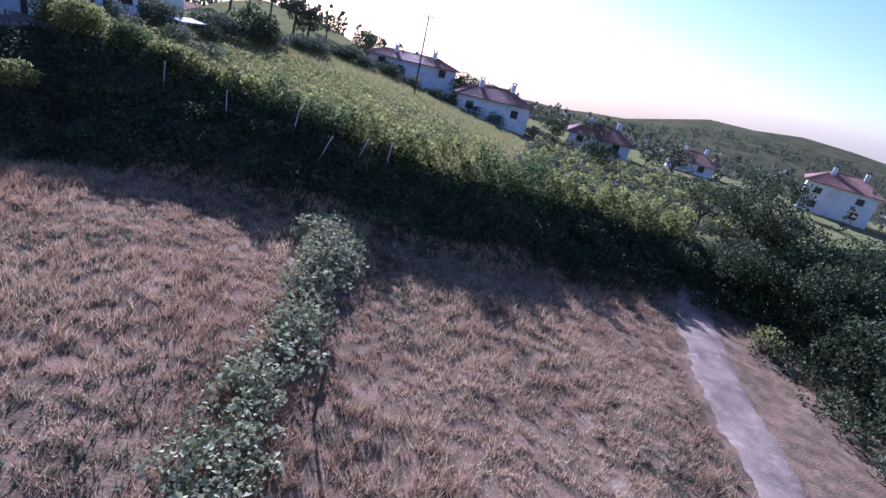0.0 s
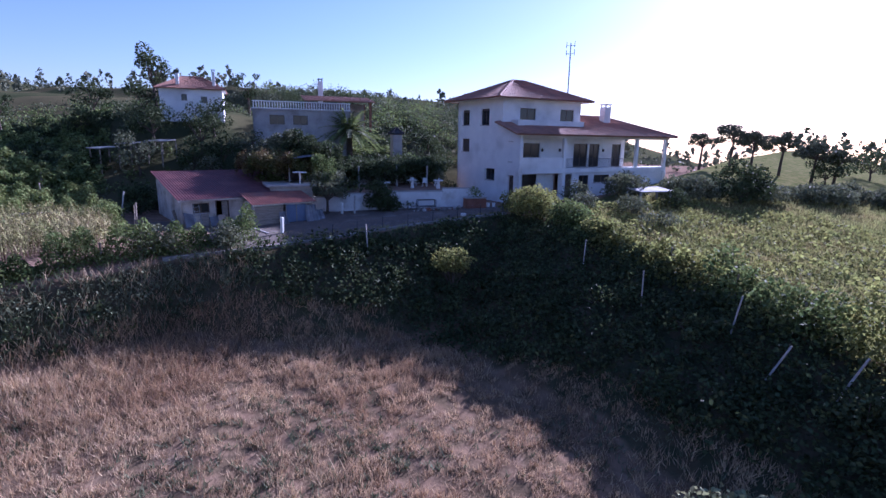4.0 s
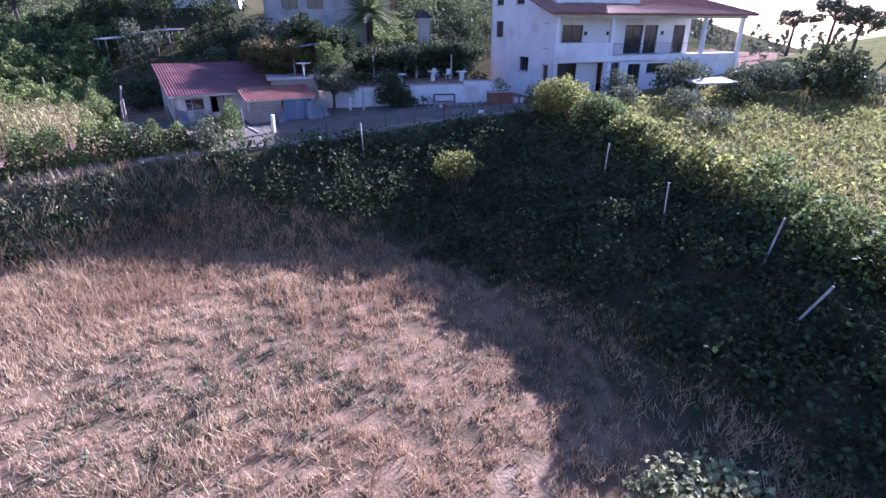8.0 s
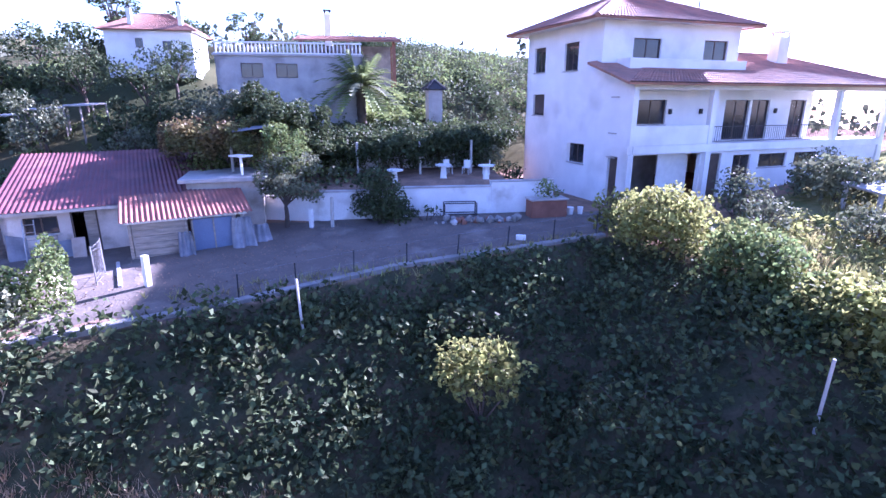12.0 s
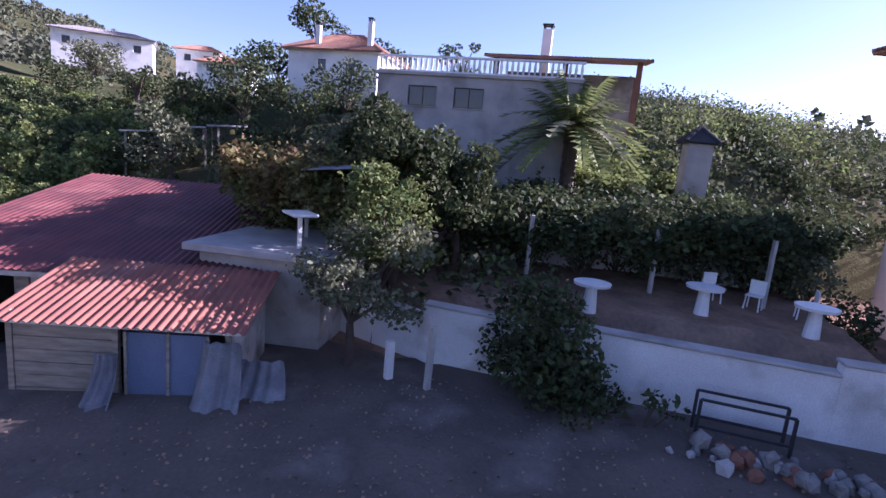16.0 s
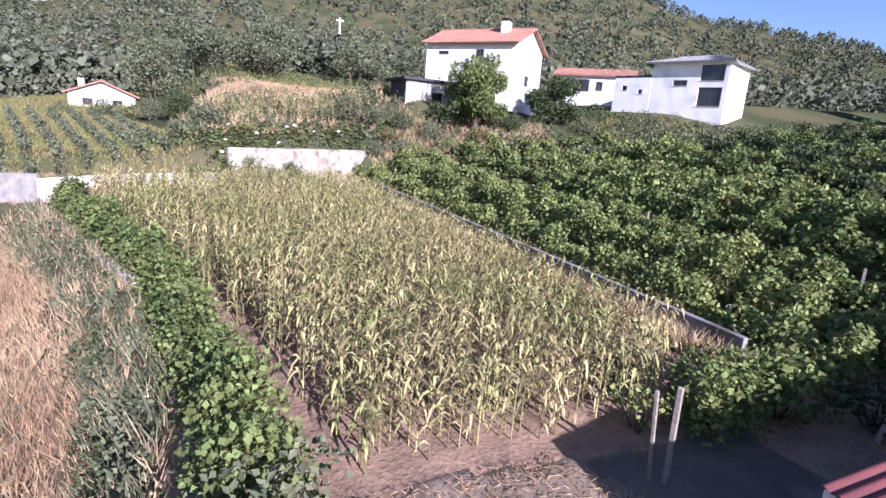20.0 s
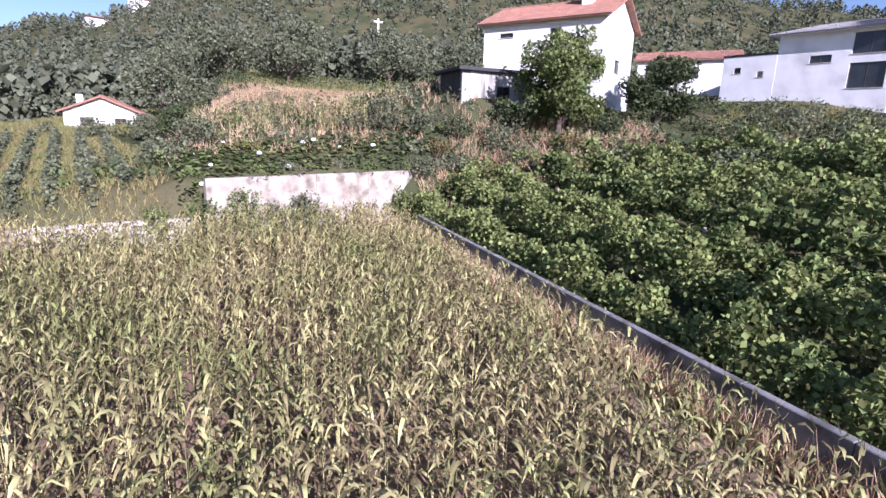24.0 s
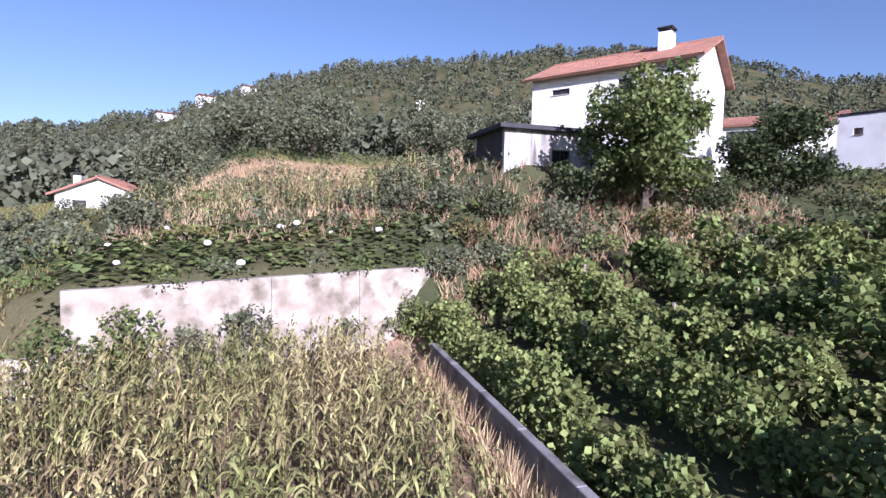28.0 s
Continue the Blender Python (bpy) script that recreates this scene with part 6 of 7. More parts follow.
for i in range(9):
    a, b = (-25.5 - 1.7 * i, -9.5 + 0.2 * i), (-18.5 - 1.9 * i, -40)
    vine_row(a, b, 0.42, 0.0, 0.75, 110, M_OLIVE, "low pruned row of vines beyond the maize", 40, 0.18, post_h=0.6)
fx, fy = scatter([(-24, -9), (-33, -7), (-41, -6), (-40, -20), (-34, -40), (-18, -44)], 9)
tagged(new("low_weeds", strips(fx, fy, 8, 0.35, 0.035, M_MEADOWBLADE, "low_weeds")), "low pale green weeds between the vine rows", "grass", kind="stuff")

fx, fy = scatter([(-41, -12), (-56, -13), (-60, -8), (-74, -4), (-76, -10), (-64, -12), (-64, -26), (-50, -34), (-40, -32)], 1.6)
tagged(new("slope_weeds", strips(fx, fy, 8, 0.75, 0.03, M_STRAW, "slope_weeds", 0.4)), "tall brown seeding weeds on the slope", "weeds", kind="stuff")
fx, fy = scatter([(-41, -14), (-55, -13), (-60, -7), (-72, -2), (-76, -8), (-64, -11), (-65, -26), (-50, -36), (-40, -34)], 0.4)
c = np.stack([fx, fy, ground(fx, fy) + 0.2], -1)
tagged(new("slope_bushes", leaf_mesh("slope_bushes", clumps(c, rng.uniform(0.3, 0.9, len(c)), 110, 1.0), 0.2, M_OLIVE)), "grey-green bushes and weeds on the slope behind the wall", "scrub", kind="stuff")

fx, fy = scatter([(-18, -44), (-34, -38), (-46, -40), (-66, -36), (-62, -62), (-36, -74), (-4, -66)], 3.2)
tagged(new("far_weeds", strips(fx, fy, 9, 0.6, 0.05, M_MEADOWBLADE, "far_weeds", 0.5)), "pale rough grass below the woods", "grass", kind="stuff")
for x, y, w, h, m in ((-33.4, -37.5, 2.6, 2.0, M_OLIVE), (-38.2, -33.0, 3.0, 2.6, M_OLIVE), (-41.0, -30.0, 3.4, 2.8, M_LEAF), (-29.0, -41.0, 2.2, 1.5, M_OLIVE), (-44.5, -33.5, 2.6, 2.2, M_OLIVE), (-36.2, -16.0, 2.2, 1.6, M_OLIVE)):
    shrub("rough grey-green bush on the slope before the bungalow", x, y, w, h, m, 0.2, 130, group="bungalow bushes", plan=False)

fx, fy = scatter([(-80, -8), (-90, -12), (-97, -10), (-103, 0), (-100, 18), (-80, 16), (-76, 0)], 0.5)
c = np.stack([fx, fy, ground(fx, fy) + 0.25], -1)
tagged(new("house_scrub", leaf_mesh("house_scrub", clumps(c, rng.uniform(0.4, 1.1, len(c)), 90, 0.9), 0.24, M_OLIVE)), "rough green scrub below the modern house", "scrub", kind="stuff")
fx, fy = scatter([(-80, -8), (-90, -12), (-97, -10), (-103, 0), (-100, 18), (-80, 16), (-76, 0)], 2.5)
tagged(new("house_weeds", strips(fx, fy, 8, 0.6, 0.04, M_MEADOWBLADE, "house_weeds", 0.5)), "tall green weeds below the modern house", "weeds", kind="stuff")

fx, fy = scatter([(-55, -9), (-64, -12), (-74, -8), (-74, -1), (-60, -3), (-55.5, -6)], 5)
tagged(new("terrace_hay", strips(fx, fy, 8, 0.7, 0.035, M_STRAW, "terrace_hay", 0.4)), "pale seeding grass at the end of the white wall", "grass", kind="stuff")
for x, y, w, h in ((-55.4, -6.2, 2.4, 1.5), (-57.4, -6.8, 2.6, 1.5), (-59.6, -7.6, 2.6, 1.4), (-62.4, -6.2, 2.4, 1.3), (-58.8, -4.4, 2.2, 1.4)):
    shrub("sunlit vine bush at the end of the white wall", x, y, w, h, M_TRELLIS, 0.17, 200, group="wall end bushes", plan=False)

# scrub over the whole hillside, thick and uneven
def hillside():
    x, y = rng.uniform(-112, -34, 9000), rng.uniform(-58, 108, 9000)
    f, _ = along(FOOT, x, y)
    d, _ = along(RIM, x, y)
    keep = (f < -1.2) & (d < 0) & (f > -52)
    for cx, cy, r in ((-39, 71, 9), (-74, -19, 8.5), (-103, -28, 9), (-99, -14, 6.5), (-99, -5, 7.5), (-62, -14, 3.6), (-70, 48, 7), (-58, 54, 6), (-51, 60.5, 2), (-41, 54.5, 4), (-44, 57, 5), (-56, -34, 8), (-49, -10, 7), (-32, -26, 12), (-46, -28, 6)):
        keep &= np.hypot(x - cx, y - cy) > r
    keep &= ~inside_poly([(-52, 31), (-53, -4), (-64, -2), (-63, 33)], x, y)
    band = np.sin(f * 1.15 + 0.6 * np.sin(y * 0.11)) + rng.normal(0, 0.5, len(x))
    keep &= band > -0.55
    x, y = x[keep], y[keep]
    tone = np.sin(x * 0.19 + 1) * np.sin(y * 0.16 + 2) + rng.normal(0, 0.5, len(x))
    for mt, lo, hi in ((M_LEAF, -9, 0.05), (M_OLIVE, 0.05, 0.65), (M_VINE, 0.65, 9)):
        k = (tone > lo) & (tone <= hi)
        r = rng.uniform(0.35, 0.95, k.sum()) * (1 + 0.5 * (rng.random(k.sum()) > 0.85)) * (1 + 0.6 * (y[k] > 64))
        c = np.stack([x[k], y[k], ground(x[k], y[k]) + 0.35 * r], -1)
        tagged(new("hillside_scrub", leaf_mesh("hillside_scrub", clumps(c, r, 55, 1.0), 0.27, mt)), "wild scrub and brambles covering the terraced hillside", "scrub", kind="stuff")


hillside()


# forest on the mountains
def forest(n, seed, lo, hi, az0, az1, hgt):
    g = np.random.default_rng(seed)
    a = np.radians(g.uniform(az0, az1, n))
    r = np.sqrt(g.uniform(lo ** 2, hi ** 2, n))
    x, y = -40 + r * np.cos(a), 20 + r * np.sin(a)
    keep = np.sin(x * 0.021 + 1) * np.sin(y * 0.017) + 0.6 * np.sin(x * 0.05 + y * 0.04) + g.normal(0, 0.3, n) > -0.8
    x, y = x[keep], y[keep]
    z = ground(x, y)
    N, k = len(x), 22
    h = g.uniform(0.55, 1.3, N) * hgt
    w = h * g.uniform(0.22, 0.42, N)
    u = (np.arange(k) + 0.5) / k
    rad = np.sin(np.pi * np.clip(u * 0.9 + 0.08, 0, 1)) ** 0.8
    ang = g.uniform(0, 6.283, (N, k))
    c = np.stack([x[:, None] + w[:, None] * rad * np.cos(ang) * 0.6, y[:, None] + w[:, None] * rad * np.sin(ang) * 0.6, z[:, None] + h[:, None] * u], -1).reshape(-1, 3)
    return leaf_mesh("forest", c, np.repeat(w * 0.65, k), M_PINE, 0.9, 0.3)


tagged(new("forest", forest(12000, 3, 140, 760, 190, 306, 7.5)), "dark pine and oak forest on the mountain", "forest", kind="stuff")
tagged(new("forest", forest(6000, 5, 120, 800, 5, 98, 5.0)), "scattered trees down the valley", "forest", kind="stuff")
tagged(new("forest", forest(2800, 6, 130, 720, 100, 190, 5.5)), "scattered trees and scrub on the far hill", "forest", kind="stuff")
tagged(new("forest", forest(1500, 9, 90, 142, 228, 306, 6.0)), "mixed trees at the foot of the mountain", "forest", kind="stuff")
# ---- small things ----
def pole(label, x, y, h, r=0.06, tilt=(0, 0), material=None, name="post", category="post", z=None, group="posts"):
    z = gz(x, y) if z is None else z
    bm = bmesh.new()
    box(bm, -r, r, -r, r, -0.4, h, 0.012)
    ob = part(name, bm, material or M_POST, None, "", pose(x, y, z, tilt[0], tilt[1], 20))
    return tagged(ob, label, category, group)


# granite vine posts standing out of the bank
for x, y, top, tilt in ((-15.5, 47.3, 7.9, (1, -1)), (-10.6, 46.1, 6.9, (3, 8)), (-20.3, 49.6, 8.6, (0, 2)), (-8.6, 43.2, 5.2, (0, 24)), (-6.0, 43.0, 5.6, (0, 22)), (-32.8, 41.8, 9.0, (0, -4)), (-3.8, 42.6, 6.4, (2, 4))):
    g = gz(x, y)
    pole("slender pale granite post leaning out of the brambles", x, y, max(2.1, top - g), 0.038, tilt, group="bank posts")
for x, y, h in ((5.2, 44.8, 2.4), (-8.3, 19.8, 2.4), (24, 47, 2.2)):
    pole("dark weathered wooden stake", x, y, h, 0.05, (2, 3), M_BARK, "stake", "stake", group="stakes")
pole("weathered wooden post beside the maize", -45.8, 31.6, 2.1, 0.05, (0, 4), M_WOOD)
pole("weathered wooden post beside the maize", -45.6, 31.4, 2.0, 0.035, (2, 7), M_WOOD)
pole("pale leaning post beside the vines", -52.0, 32.6, 2.4, 0.05, (-6, 8))
pole("white painted post on the yard edge", -38.1, 38.4, 1.2, 0.1, (0, 2), M_PLASTIC)
pole("short pale post before the garden wall", -40.9, 47.4, 1.6, 0.07, (0, 2))
pole("white painted trunk guard below the tree", -41.6, 46.6, 1.0, 0.09, (0, 0), M_PLASTIC)


def telegraph(x, y, top, label):
    z = gz(x, y)
    t = thing("telegraph_pole", label, "pole", pose(x, y, z))
    bm = bmesh.new()
    tube(bm, (0, 0, -0.5), (0, 0, top - z), 0.13, 0.09, 8)
    part("shaft", bm, M_BARK, t)
    bm = bmesh.new()
    box(bm, -0.6, 0.6, -0.05, 0.05, top - z - 0.5, top - z - 0.4)
    part("crossarm", bm, M_BARK, t)
    for s in (-0.5, 0.5):
        bm = bmesh.new()
        tube(bm, (s, 0, top - z - 0.4), (s, 0, top - z - 0.2), 0.04, 0.03, 6)
        part("insulator", bm, M_PLASTIC, t)


telegraph(4.6, 82.0, 18.4, "dark wooden telegraph pole on the meadow")
bm = bmesh.new()
for i in range(12):
    a, b = i / 12, (i + 1) / 12
    p = lambda s: Vector((4.6, 82.0, 18.0)).lerp(Vector((30, 122, 15.5)), s) - Vector((0, 0, 2.4 * s * (1 - s) * 2))
    tube(bm, p(a), p(b), 0.02, 0.02, 4)
tagged(part("cable", bm, M_BLACK), "thin overhead cable from the telegraph pole", "cable")


def white_pole(x, y, z0, z1):
    t = thing("roadside_cross", "tall white pole with a short crossbar on the hillside", "pole", pose(x, y, z0))
    bm = bmesh.new()
    tube(bm, (0, 0, -6), (0, 0, z1 - z0), 0.35, 0.25, 8)
    part("shaft", bm, M_PLASTIC, t)
    bm = bmesh.new()
    box(bm, -1.2, 1.2, -0.15, 0.15, z1 - z0 - 1.0, z1 - z0 - 0.6)
    part("crossbar", bm, M_PLASTIC, t)


white_pole(-88.7, -121.3, 33.0, 45.5)
bm = bmesh.new()
box(bm, -1.2, 1.2, -1.2, 1.2, -4, 5.0, 0.1)
tagged(part("water_tank", bm, M_WHITE, None, "", pose(-77.7, -124.1, 34.0, 0, 0, 30) @ Matrix.Diagonal((0.5, 0.5, 0.6, 1))), "small white water tower on the wooded slope", "tower")
for x, y, w, h in ((-5, -492, 14, 2.0), (23, -480, 18, 1.6), (-40, -500, 12, 1.8), (-17.3, -196, 7, 3)):
    z = gz(x, y)
    bm = bmesh.new()
    box(bm, -w / 2, w / 2, -4, 4, -6, h + 3, 0.1)
    hb = thing("house", "distant white house on the mountain", "house", pose(x, y, z, 0, 0, 25), "far houses")
    part("wall", bm, M_WHITE, hb)
    slope("roof_plane", hb, [(-w / 2 - 0.5, -4.6, h + 3.05), (w / 2 + 0.5, -4.6, h + 3.05), (w / 2 + 0.5, 4.6, h + 4.6), (-w / 2 - 0.5, 4.6, h + 4.6)], 0.2, M_TILE)


# planter, rubble, bench and tables round the garden wall
def planter():
    t = thing("planter", "large terracotta brown planter box with a round green shrub", "planter", pose(-35.0, 57.0, gz(-35.0, 57.0), 0, 0, 62))
    bm = bmesh.new()
    box(bm, -1.0, 1.0, -0.45, 0.45, 0.0, 0.95, 0.04)
    part("box", bm, M_TERRA, t)
    bm = bmesh.new()
    box(bm, -1.06, 1.06, -0.51, 0.51, 0.95, 1.05, 0.03)
    part("rim", bm, M_CONC, t)
    o = new("foliage", leaf_mesh("foliage", clumps([(-0.2, 0, 1.5), (0.35, 0.1, 1.35), (0, 0, 1.8)], [0.6, 0.5, 0.45], 420), 0.13, M_VINE))
    o.parent = t


planter()
for i, (dx, dy, s) in enumerate(((1.5, 0.3, 1.0), (1.8, -0.2, 0.8))):
    bm = bmesh.new()
    bmesh.ops.create_cone(bm, cap_ends=True, segments=14, radius1=0.15 * s, radius2=0.2 * s, depth=0.4, matrix=Matrix.Translation((0, 0, 0.2)))
    x, y = -34.4 + 0.3 * i, 58.3 + 0.5 * i
    tagged(part("bucket", bm, M_PLASTIC, None, "", pose(x, y, gz(x, y) + 0.05)), "white plastic bucket beside the planter", "bucket", "buckets")
for i in range(70):
    t = rng.random() ** 0.8
    x, y = -36.0 - 2.6 * t + rng.normal(0, 0.25), 55.0 - 3.2 * t + rng.normal(0, 0.25)
    x += 0.9
    bm = bmesh.new()
    r = rng.uniform(0.07, 0.2)
    bmesh.ops.create_icosphere(bm, subdivisions=1, radius=r)
    for v in bm.verts:
        v.co *= rng.uniform(0.75, 1.25)
    tagged(part("rubble_stone", bm, (M_STONE, M_CONC, M_TERRA, M_STONE)[i % 4], None, "", pose(x, y, gz(x, y) + 0.05 + r * 0.5 + (0.12 if i % 4 == 0 else 0), 0, 0, rng.uniform(0, 360))), "loose broken stone in the rubble heap", "stone", "rubble heap")


def garden_table(x, y):
    t = thing("garden_table", "round white stone table on a pedestal under the pergola", "table", pose(x, y, gz(x, y)), "garden tables")
    bm = bmesh.new()
    bmesh.ops.create_cone(bm, cap_ends=True, segments=18, radius1=0.48, radius2=0.5, depth=0.08, matrix=Matrix.Translation((0, 0, 0.78)))
    part("tabletop", bm, M_PLASTIC, t)
    bm = bmesh.new()
    bmesh.ops.create_cone(bm, cap_ends=True, segments=12, radius1=0.2, radius2=0.14, depth=0.78, matrix=Matrix.Translation((0, 0, 0.37)))
    part("pedestal", bm, M_PLASTIC, t)


def garden_chair(x, y, a):
    t = thing("garden_chair", "white plastic garden chair under the pergola", "chair", pose(x, y, gz(x, y), 0, 0, a), "garden chairs")
    bm = bmesh.new()
    box(bm, -0.22, 0.22, -0.22, 0.22, 0.42, 0.46, 0.01)
    part("seat", bm, M_PLASTIC, t)
    bm = bmesh.new()
    box(bm, -0.22, 0.22, 0.2, 0.24, 0.46, 0.88, 0.01)
    part("backrest", bm, M_PLASTIC, t)
    for sx in (-0.2, 0.2):
        for sy in (-0.2, 0.2):
            bm = bmesh.new()
            tube(bm, (sx, sy, 0), (sx * 0.9, sy * 0.9, 0.42), 0.025, 0.02, 6)
            part("leg", bm, M_PLASTIC, t)


for x, y in ((-41.9, 52.0), (-41.4, 55.2), (-39.6, 57.0)):
    garden_table(x, y)
for x, y, a in ((-42.0, 57.6, 30), (-41.0, 58.4, -40), (-42.6, 56.6, 80)):
    garden_chair(x, y, a)


def frame_table():
    t = thing("workbench", "dark iron frame bench against the garden wall", "bench", pose(-38.0, 52.4, gz(-38.0, 52.4), 0, 0, 56))
    for x in (0.0, 1.7):
        for y in (0.0, 0.5):
            bm = bmesh.new()
            box(bm, x - 0.03, x + 0.03, y - 0.03, y + 0.03, 0, 0.9)
            part("leg", bm, M_BLACK, t)
    for z in (0.3, 0.88):
        for y in (0.0, 0.5):
            bm = bmesh.new()
            box(bm, 0, 1.7, y - 0.025, y + 0.025, z, z + 0.05)
            part("rail", bm, M_BLACK, t)


frame_table()


# wire fence along the edge of the yard
def yard_fence():
    t = thing("fence", "thin iron fence posts with sagging wire along the yard edge", "fence")
    pts = [(-34.9, 40.6), (-34.6, 42.6), (-34.2, 44.8), (-33.6, 46.9), (-32.9, 49.0), (-32.1, 51.2), (-31.3, 53.3), (-30.5, 55.4)]
    for i, (x, y) in enumerate(pts):
        z = gz(x - 0.3, y)
        bm = bmesh.new()
        tube(bm, (0, 0, -0.2), (0, 0, 1.0), 0.025, 0.025, 6)
        part("post", bm, M_BLACK, t, "", pose(x - 0.3, y, z, rng.uniform(-6, 6), rng.uniform(-6, 8), 0))
    for h in (0.5, 0.98):
        bm = bmesh.new()
        for a, b in zip(pts[:-1], pts[1:]):
            za, zb = gz(a[0] - 0.3, a[1]), gz(b[0] - 0.3, b[1])
            tube(bm, (a[0] - 0.3, a[1], za + h), (b[0] - 0.3, b[1], zb + h), 0.003, 0.003, 4)
        part("wire", bm, M_METAL, t)


yard_fence()
bm = bmesh.new()
box(bm, -0.22, 0.22, -0.12, 0.12, 0, 0.22, 0.02)
tagged(part("block", bm, M_PLASTIC, None, "", pose(-32.7, 52.4, gz(-32.7, 52.4) + 0.05, 0, 0, 40)), "white concrete block lying on the yard", "block")


# patio: straw floor, gate with mesh, sack heap, clutter along the shed
sheet("pavement_straw", [(-39.6, 29.6), (-44.5, 29.9), (-45.2, 31.8), (-43.6, 34.4), (-41.6, 35.6), (-39.2, 35.8), (-38.8, 33.0)], M_TRACK, 0.09, "straw-strewn earth beside the maize", "yard")
fx, fy = scatter([(-39.4, 29.8), (-44.4, 30.1), (-45.0, 31.8), (-43.2, 34.4), (-40.2, 35.0)], 150)
v = []
for x, y in zip(fx, fy):
    a = rng.uniform(0, 6.283)
    l = rng.uniform(0.1, 0.3)
    z = gz(x, y) + 0.11 + rng.uniform(0, 0.05)
    v += [(x, y, z), (x + 0.02 * math.sin(a), y - 0.02 * math.cos(a), z + 0.01), (x + l * math.cos(a), y + l * math.sin(a), z + rng.uniform(0, 0.06))]
tagged(new("straw_litter", fast_mesh("straw_litter", np.array(v), np.arange(len(v)).reshape(-1, 3), M_STRAW, 3)), "scattered maize straw on the patio floor", "straw", kind="stuff")


# heap of sacking under a pale sheet, with dry sticks thrown over it
def sack_heap():
    g = np.random.default_rng(31)
    x0, y0 = -40.0, 35.3
    t = thing("sack_heap", "heap of straw under a crumpled pale sheet with sticks on it", "heap", pose(x0, y0, gz(x0, y0) + 0.05))
    n = 40
    u = np.linspace(-1, 1, n)
    U, V = np.meshgrid(u, u, indexing="ij")
    R = np.hypot(U, V)
    Z = 0.72 * np.exp(-(R / 0.72) ** 3.4) + 0.07 * np.sin(9 * U + 3 * V) * np.sin(7 * V - 2 * U) * (R < 0.9) + 0.05 * np.sin(17 * U + 11 * V) * np.exp(-R * R)
    keep = R < 0.97 + 0.08 * np.sin(5 * np.arctan2(V, U))
    v = np.stack([1.45 * U + 0.06 * np.sin(6 * V), 1.15 * V, Z], -1).reshape(-1, 3)
    i, j = np.nonzero(keep[:-1, :-1] & keep[1:, 1:] & keep[1:, :-1] & keep[:-1, 1:])
    f = np.stack([i * n + j, (i + 1) * n + j, (i + 1) * n + j + 1, i * n + j + 1], -1)
    used, f = np.unique(f, return_inverse=True)
    o = new("cover", fast_mesh("cover", v[used], f.reshape(-1, 4), M_SACK, 4))
    o.data.shade_smooth()
    o.parent = t
    for k in range(7):
        a, q = g.uniform(0, 6.28), g.uniform(0.2, 0.8)
        p = Vector((q * math.cos(a), q * math.sin(a), 0.75 - 0.4 * q))
        d = Vector((math.cos(a + 1.3), math.sin(a + 1.3), g.uniform(-0.1, 0.25))) * g.uniform(0.6, 1.1)
        bm = bmesh.new()
        tube(bm, p - d * 0.5, p + d * 0.5 + Vector((0, 0, 0.1)), 0.022, 0.012, 5)
        part("stick", bm, M_BARK, t)


sack_heap()


def gate():
    t = thing("gate", "bent wire mesh gate on iron posts by the patio", "gate", pose(-39.4, 37.0, gz(-39.4, 37.0), 0, 0, 160))
    for x, h in ((0.0, 1.5), (1.3, 1.5)):
        bm = bmesh.new()
        tube(bm, (x, 0, -0.1), (x + 0.05, 0.02, h), 0.03, 0.03, 6)
        part("post", bm, M_METAL, t)
    bm = bmesh.new()
    for i in range(9):
        tube(bm, (0.03 + 0.155 * i, 0, 0.1), (0.06 + 0.15 * i, 0.03 * math.sin(i), 1.45), 0.006, 0.006, 4)
    for j in range(9):
        tube(bm, (0.0, 0, 0.12 + 0.165 * j), (1.3, 0.02 * math.sin(2 * j), 0.1 + 0.165 * j), 0.006, 0.006, 4)
    part("mesh", bm, M_METAL, t)


gate()
bm = bmesh.new()
box(bm, 0, 3.4, -0.07, 0.07, 0, 0.09, 0.015)
tagged(part("kerb", bm, M_CONC, None, "", pose(-38.6, 37.6, gz(-40, 37.5) + 0.03, 0, 0, 172)), "low pale concrete kerb across the patio", "kerb", kind="structure")
# boards, sheets and plastic leaning on the shed and lean-to
for i, (x, y, w, h, rz, tilt, mt, lab) in enumerate((
        (0.45, -0.35, 0.7, 1.2, 6, 20, M_TARP, "grey plastic sheet leaning on the shed wall"),
        (1.5, -0.4, 0.6, 1.0, -5, 24, M_WOOD, "weathered board leaning on the shed wall"),
        (2.2, -0.6, 0.7, 0.8, 8, 30, M_TARP, "grey sheet leaning beside the shed door"),
        (2.6, -0.9, 0.5, 0.9, -4, 16, M_SACK, "pale board leaning beside the lean-to"),
        (-0.2, 0.5, 0.5, 1.3, 60, 14, M_WOOD, "old plank leaning on the shed corner"))):
    bm = bmesh.new()
    box(bm, -w / 2, w / 2, -0.02, 0.02, 0, h, 0.005)
    mm = pose(-45.38, 34.63, 9.15, 0, 0, 79) @ pose(x, y, 0, -tilt, 0, rz)
    tagged(part("leaning_board", bm, mt, None, "", mm), lab, "board", "leaning boards")
bm = bmesh.new()
for s in (0.0, 0.4):
    tube(bm, (s, 0, 0), (s, 0.55, 1.7), 0.025, 0.025, 6)
for k in range(5):
    tube(bm, (0, 0.09 + 0.1 * k, 0.28 + 0.31 * k), (0.4, 0.09 + 0.1 * k, 0.28 + 0.31 * k), 0.02, 0.02, 6)
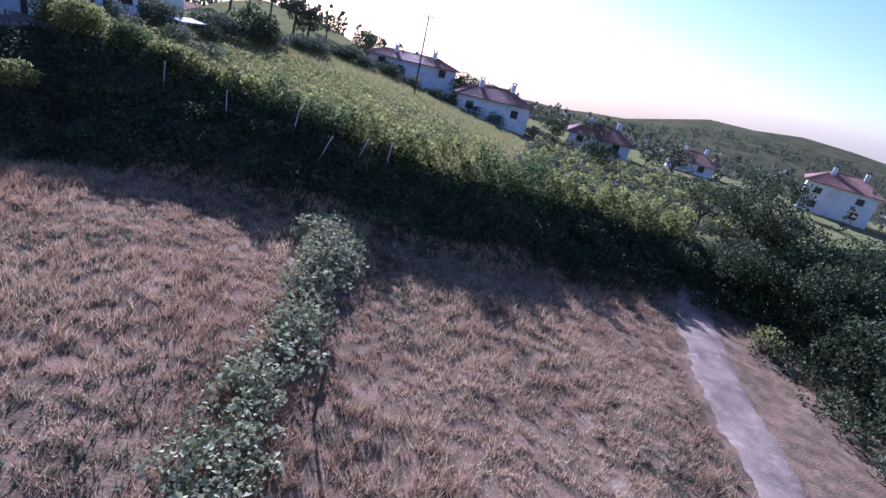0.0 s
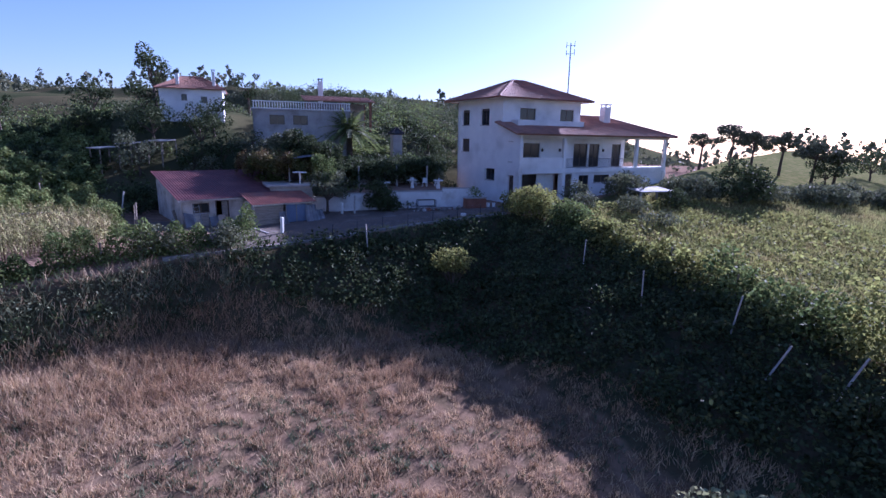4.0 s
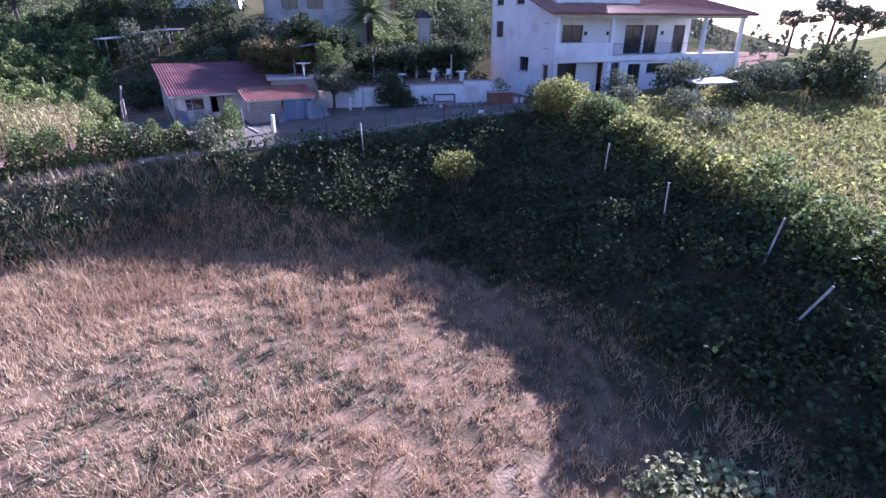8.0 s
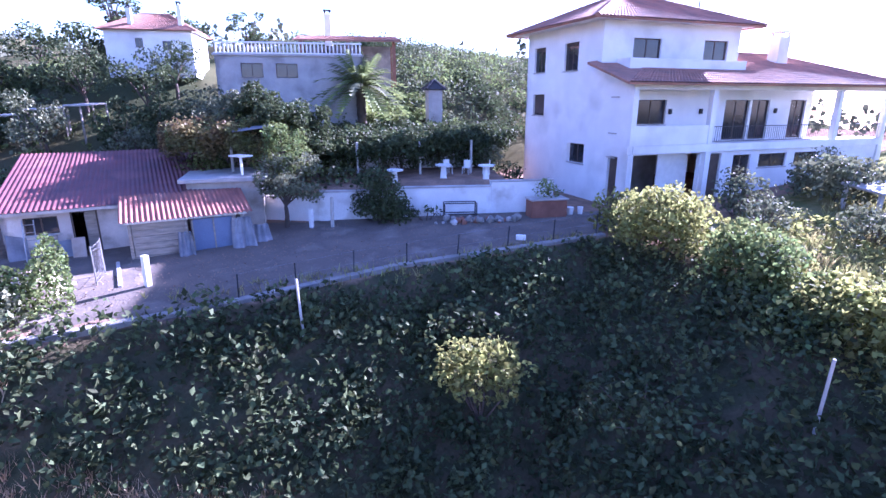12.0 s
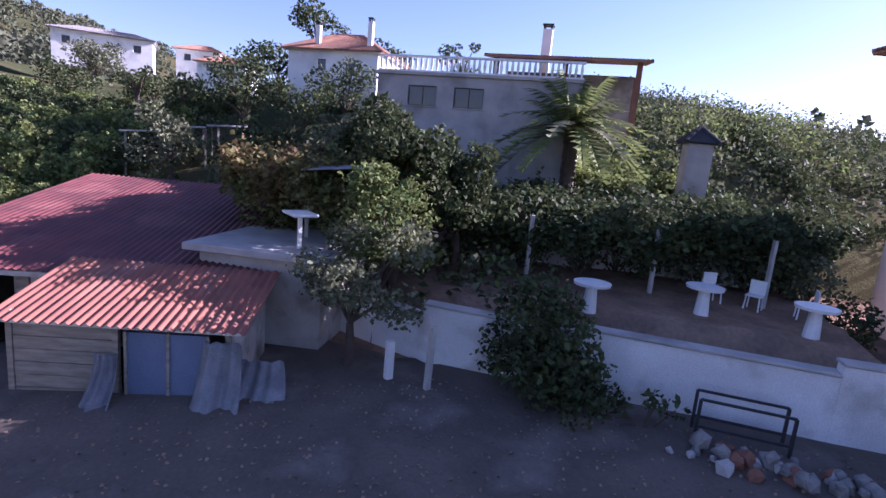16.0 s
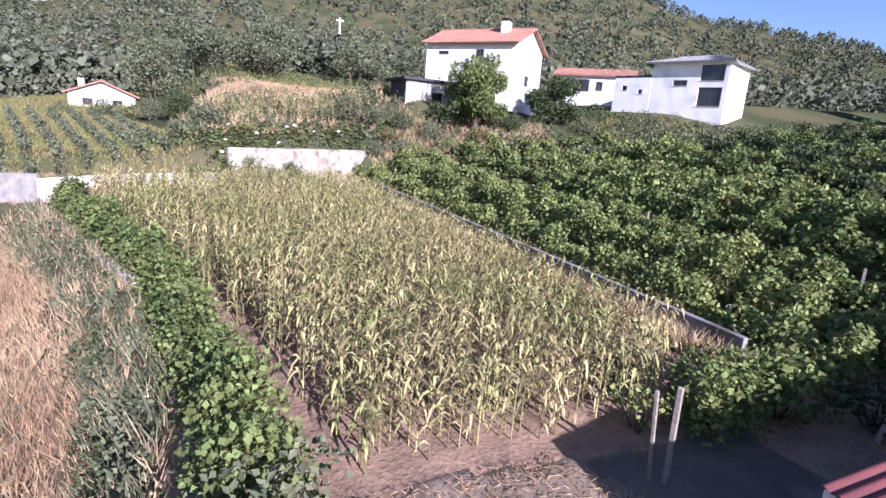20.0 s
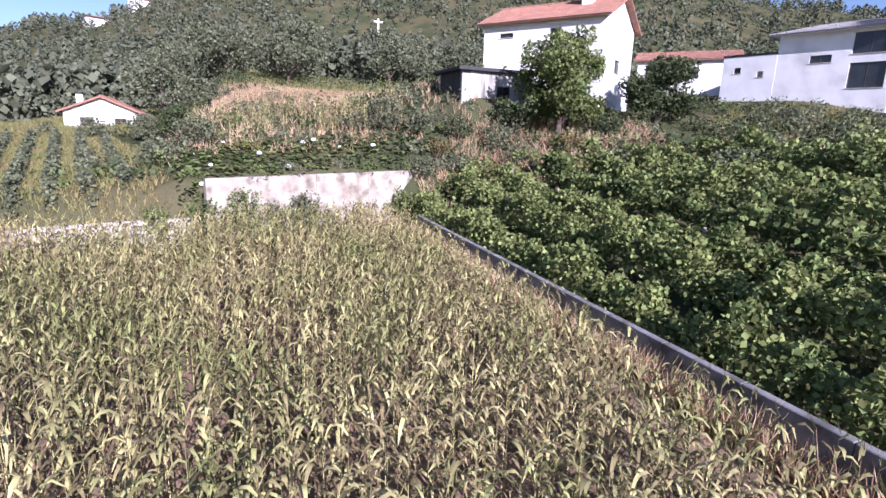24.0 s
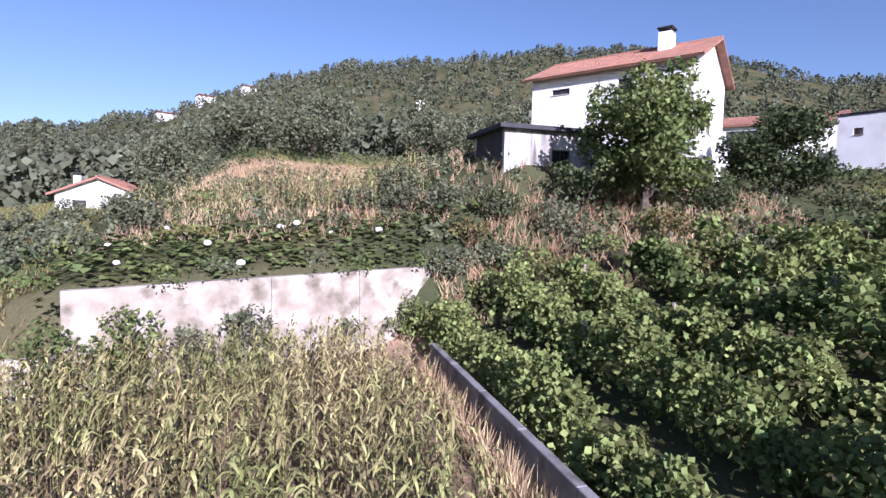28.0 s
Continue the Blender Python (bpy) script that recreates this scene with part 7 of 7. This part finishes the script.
tagged(part("ladder", bm, M_METAL, None, "", pose(-45.38, 34.63, 9.15, 0, 0, 79) @ pose(0.75, -0.75, 0)), "short aluminium ladder leaning on the shed", "ladder")


def drape(x, y, w, h, seed, label):
    """A plastic sheet that hangs in folds and spreads on the ground."""
    g = np.random.default_rng(seed)
    bm = bmesh.new()
    n, k = 18, 10
    rows = []
    for j in range(k + 1):
        t = j / k
        row = []
        for i in range(n + 1):
            s = i / n
            fold = 0.09 * math.sin(9 * s + seed) * (0.3 + t) + 0.05 * math.sin(23 * s + 2 * t)
            row.append(bm.verts.new((w * (s - 0.5) * (1 + 0.35 * t), -0.12 - 0.75 * t ** 2.2 + fold, h * (1 - t) + 0.03 + 0.05 * abs(math.sin(7 * s + seed)))))
        rows.append(row)
    for j in range(k):
        for i in range(n):
            bm.faces.new((rows[j][i], rows[j][i + 1], rows[j + 1][i + 1], rows[j + 1][i]))
    mm = pose(-42.05, 38.6, 9.05, 0, 0, 79) @ pose(x, y, 0)
    ob = part("plastic_sheet", bm, M_TARP, None, "", mm)
    md = ob.modifiers.new("thickness", "SOLIDIFY")
    md.thickness = 0.006
    ob.data.shade_smooth()
    return tagged(ob, label, "sheet", "plastic sheets")


drape(2.1, -0.05, 0.5, 1.1, 1, "grey plastic sheet hanging in folds beside the panel")
drape(4.45, -0.05, 0.8, 1.5, 2, "grey plastic sheet hanging in folds at the lean-to corner")
drape(5.2, 0.3, 0.9, 1.0, 5, "crumpled grey plastic sheet heaped at the lean-to end")


def dish():
    t = thing("roof_table", "white slab on a thin post standing on the store roof", "stand", pose(-44.5, 44.4, 11.98, 0, 0, 20))
    bm = bmesh.new()
    box(bm, -0.05, 0.05, -0.05, 0.05, 0, 0.95)
    part("post", bm, M_PLASTIC, t)
    bm = bmesh.new()
    box(bm, -0.5, 0.5, -0.35, 0.35, 0.95, 1.03, 0.02)
    part("top", bm, M_PLASTIC, t)


dish()
# pale squashes in the patch behind the white wall
for i in range(22):
    x, y = rng.uniform(-57, -41.5), rng.uniform(-15, -6.0)
    if y < -7.0 + 0.36 * (x + 48.5):
        bm = bmesh.new()
        bmesh.ops.create_uvsphere(bm, u_segments=10, v_segments=7, radius=rng.uniform(0.11, 0.19))
        for v in bm.verts:
            v.co.z *= 0.75
        tagged(part("squash", bm, M_PLASTIC, None, "", pose(x, y, gz(x, y) + 0.35)), "pale round squash among broad leaves", "squash", "squashes")
# plants hanging over the white wall
for i in range(9):
    t = i / 8
    x, y = -42.2 - 12.6 * t, -3.7 - 4.4 * t
    shrub("leafy creeper hanging over the white wall", x, y, 0.8 + 0.7 * rng.random(), 0.7 + 0.5 * rng.random(), M_OLIVE if i % 2 else M_VINE, 0.14, 240, z=(10.4 if i % 3 == 1 else 12.9), group="wall creepers", name="creeper", woody=False, plan=False)
for x, y, w, h in ((-44.4, -4.2, 1.6, 2.2), (-46.0, -4.8, 1.2, 1.6), (-47.6, -5.4, 1.6, 2.0), (-51.2, -6.6, 1.0, 1.2), (-42.6, -3.7, 1.8, 2.0), (-40.6, -4.0, 1.6, 1.6)):
    shrub("leafy plant growing up the foot of the white wall", x, y, w, h, M_OLIVE if x < -45 else M_VINE, 0.14, 260, z=10.4, group="wall foot plants", plan=False)
# pale slab terrace and bushes in front of the house
bm = bmesh.new()
box(bm, -1.9, 1.9, -1.1, 1.1, 0, 0.12, 0.03)
gt = thing("garden_roof", "pale flat canopy roof in the front garden", "canopy", pose(-22.6, 67.6, 10.4, 0, 0, 60))
part("roof_slab", bm, M_CONC, gt, "", pose(0, 0, 1.2, 6, 0, 0))
for sx in (-1.7, 1.7):
    for sy in (-0.9, 0.9):
        bm = bmesh.new()
        box(bm, sx - 0.08, sx + 0.08, sy - 0.08, sy + 0.08, -1, 1.2 + 0.1 * sy)
        part("post", bm, M_CONC, gt)
for x, y, w, h, m in ((-27.5, 62.5, 2.6, 2.4, M_OLIVE), (-25.5, 60.2, 2.6, 1.6, M_OLIVE), (-22.0, 62.0, 3, 1.8, M_OLIVE), (-20.5, 68.5, 3, 2.0, M_LEAF), (-26.5, 71, 2.4, 2.6, M_OLIVE), (-19, 60, 4, 1.4, M_OLIVE)):
    shrub("soft grey-green garden shrub before the house", x, y, w, h, m, 0.18, 130, group="front shrubs")

# stones, clods and dry leaves trodden into the yard
fx, fy = scatter([(-37.4, 34.5), (-35.8, 39), (-34.2, 46.5), (-31, 55), (-33, 58), (-36.6, 55.5), (-41.5, 47.5), (-41.6, 38.5)], 14)
zz = ground(fx, fy) + 0.07
tagged(new("yard_litter", leaf_mesh("yard_litter", np.stack([fx, fy, zz], -1), 0.07, M_SOIL, 0.8, 0.6)), "clods, stones and dry leaves on the yard", "litter", kind="stuff")
fx, fy = scatter([(-37.4, 38), (-36.2, 38.6), (-33.0, 46.8), (-30.2, 54.8), (-31.4, 55), (-34.6, 46)], 6)
tagged(new("yard_weeds", strips(fx, fy, 6, 0.35, 0.03, M_MEADOWBLADE, "yard_weeds", 0.5)), "dusty weeds along the edge of the yard", "weeds", kind="stuff")
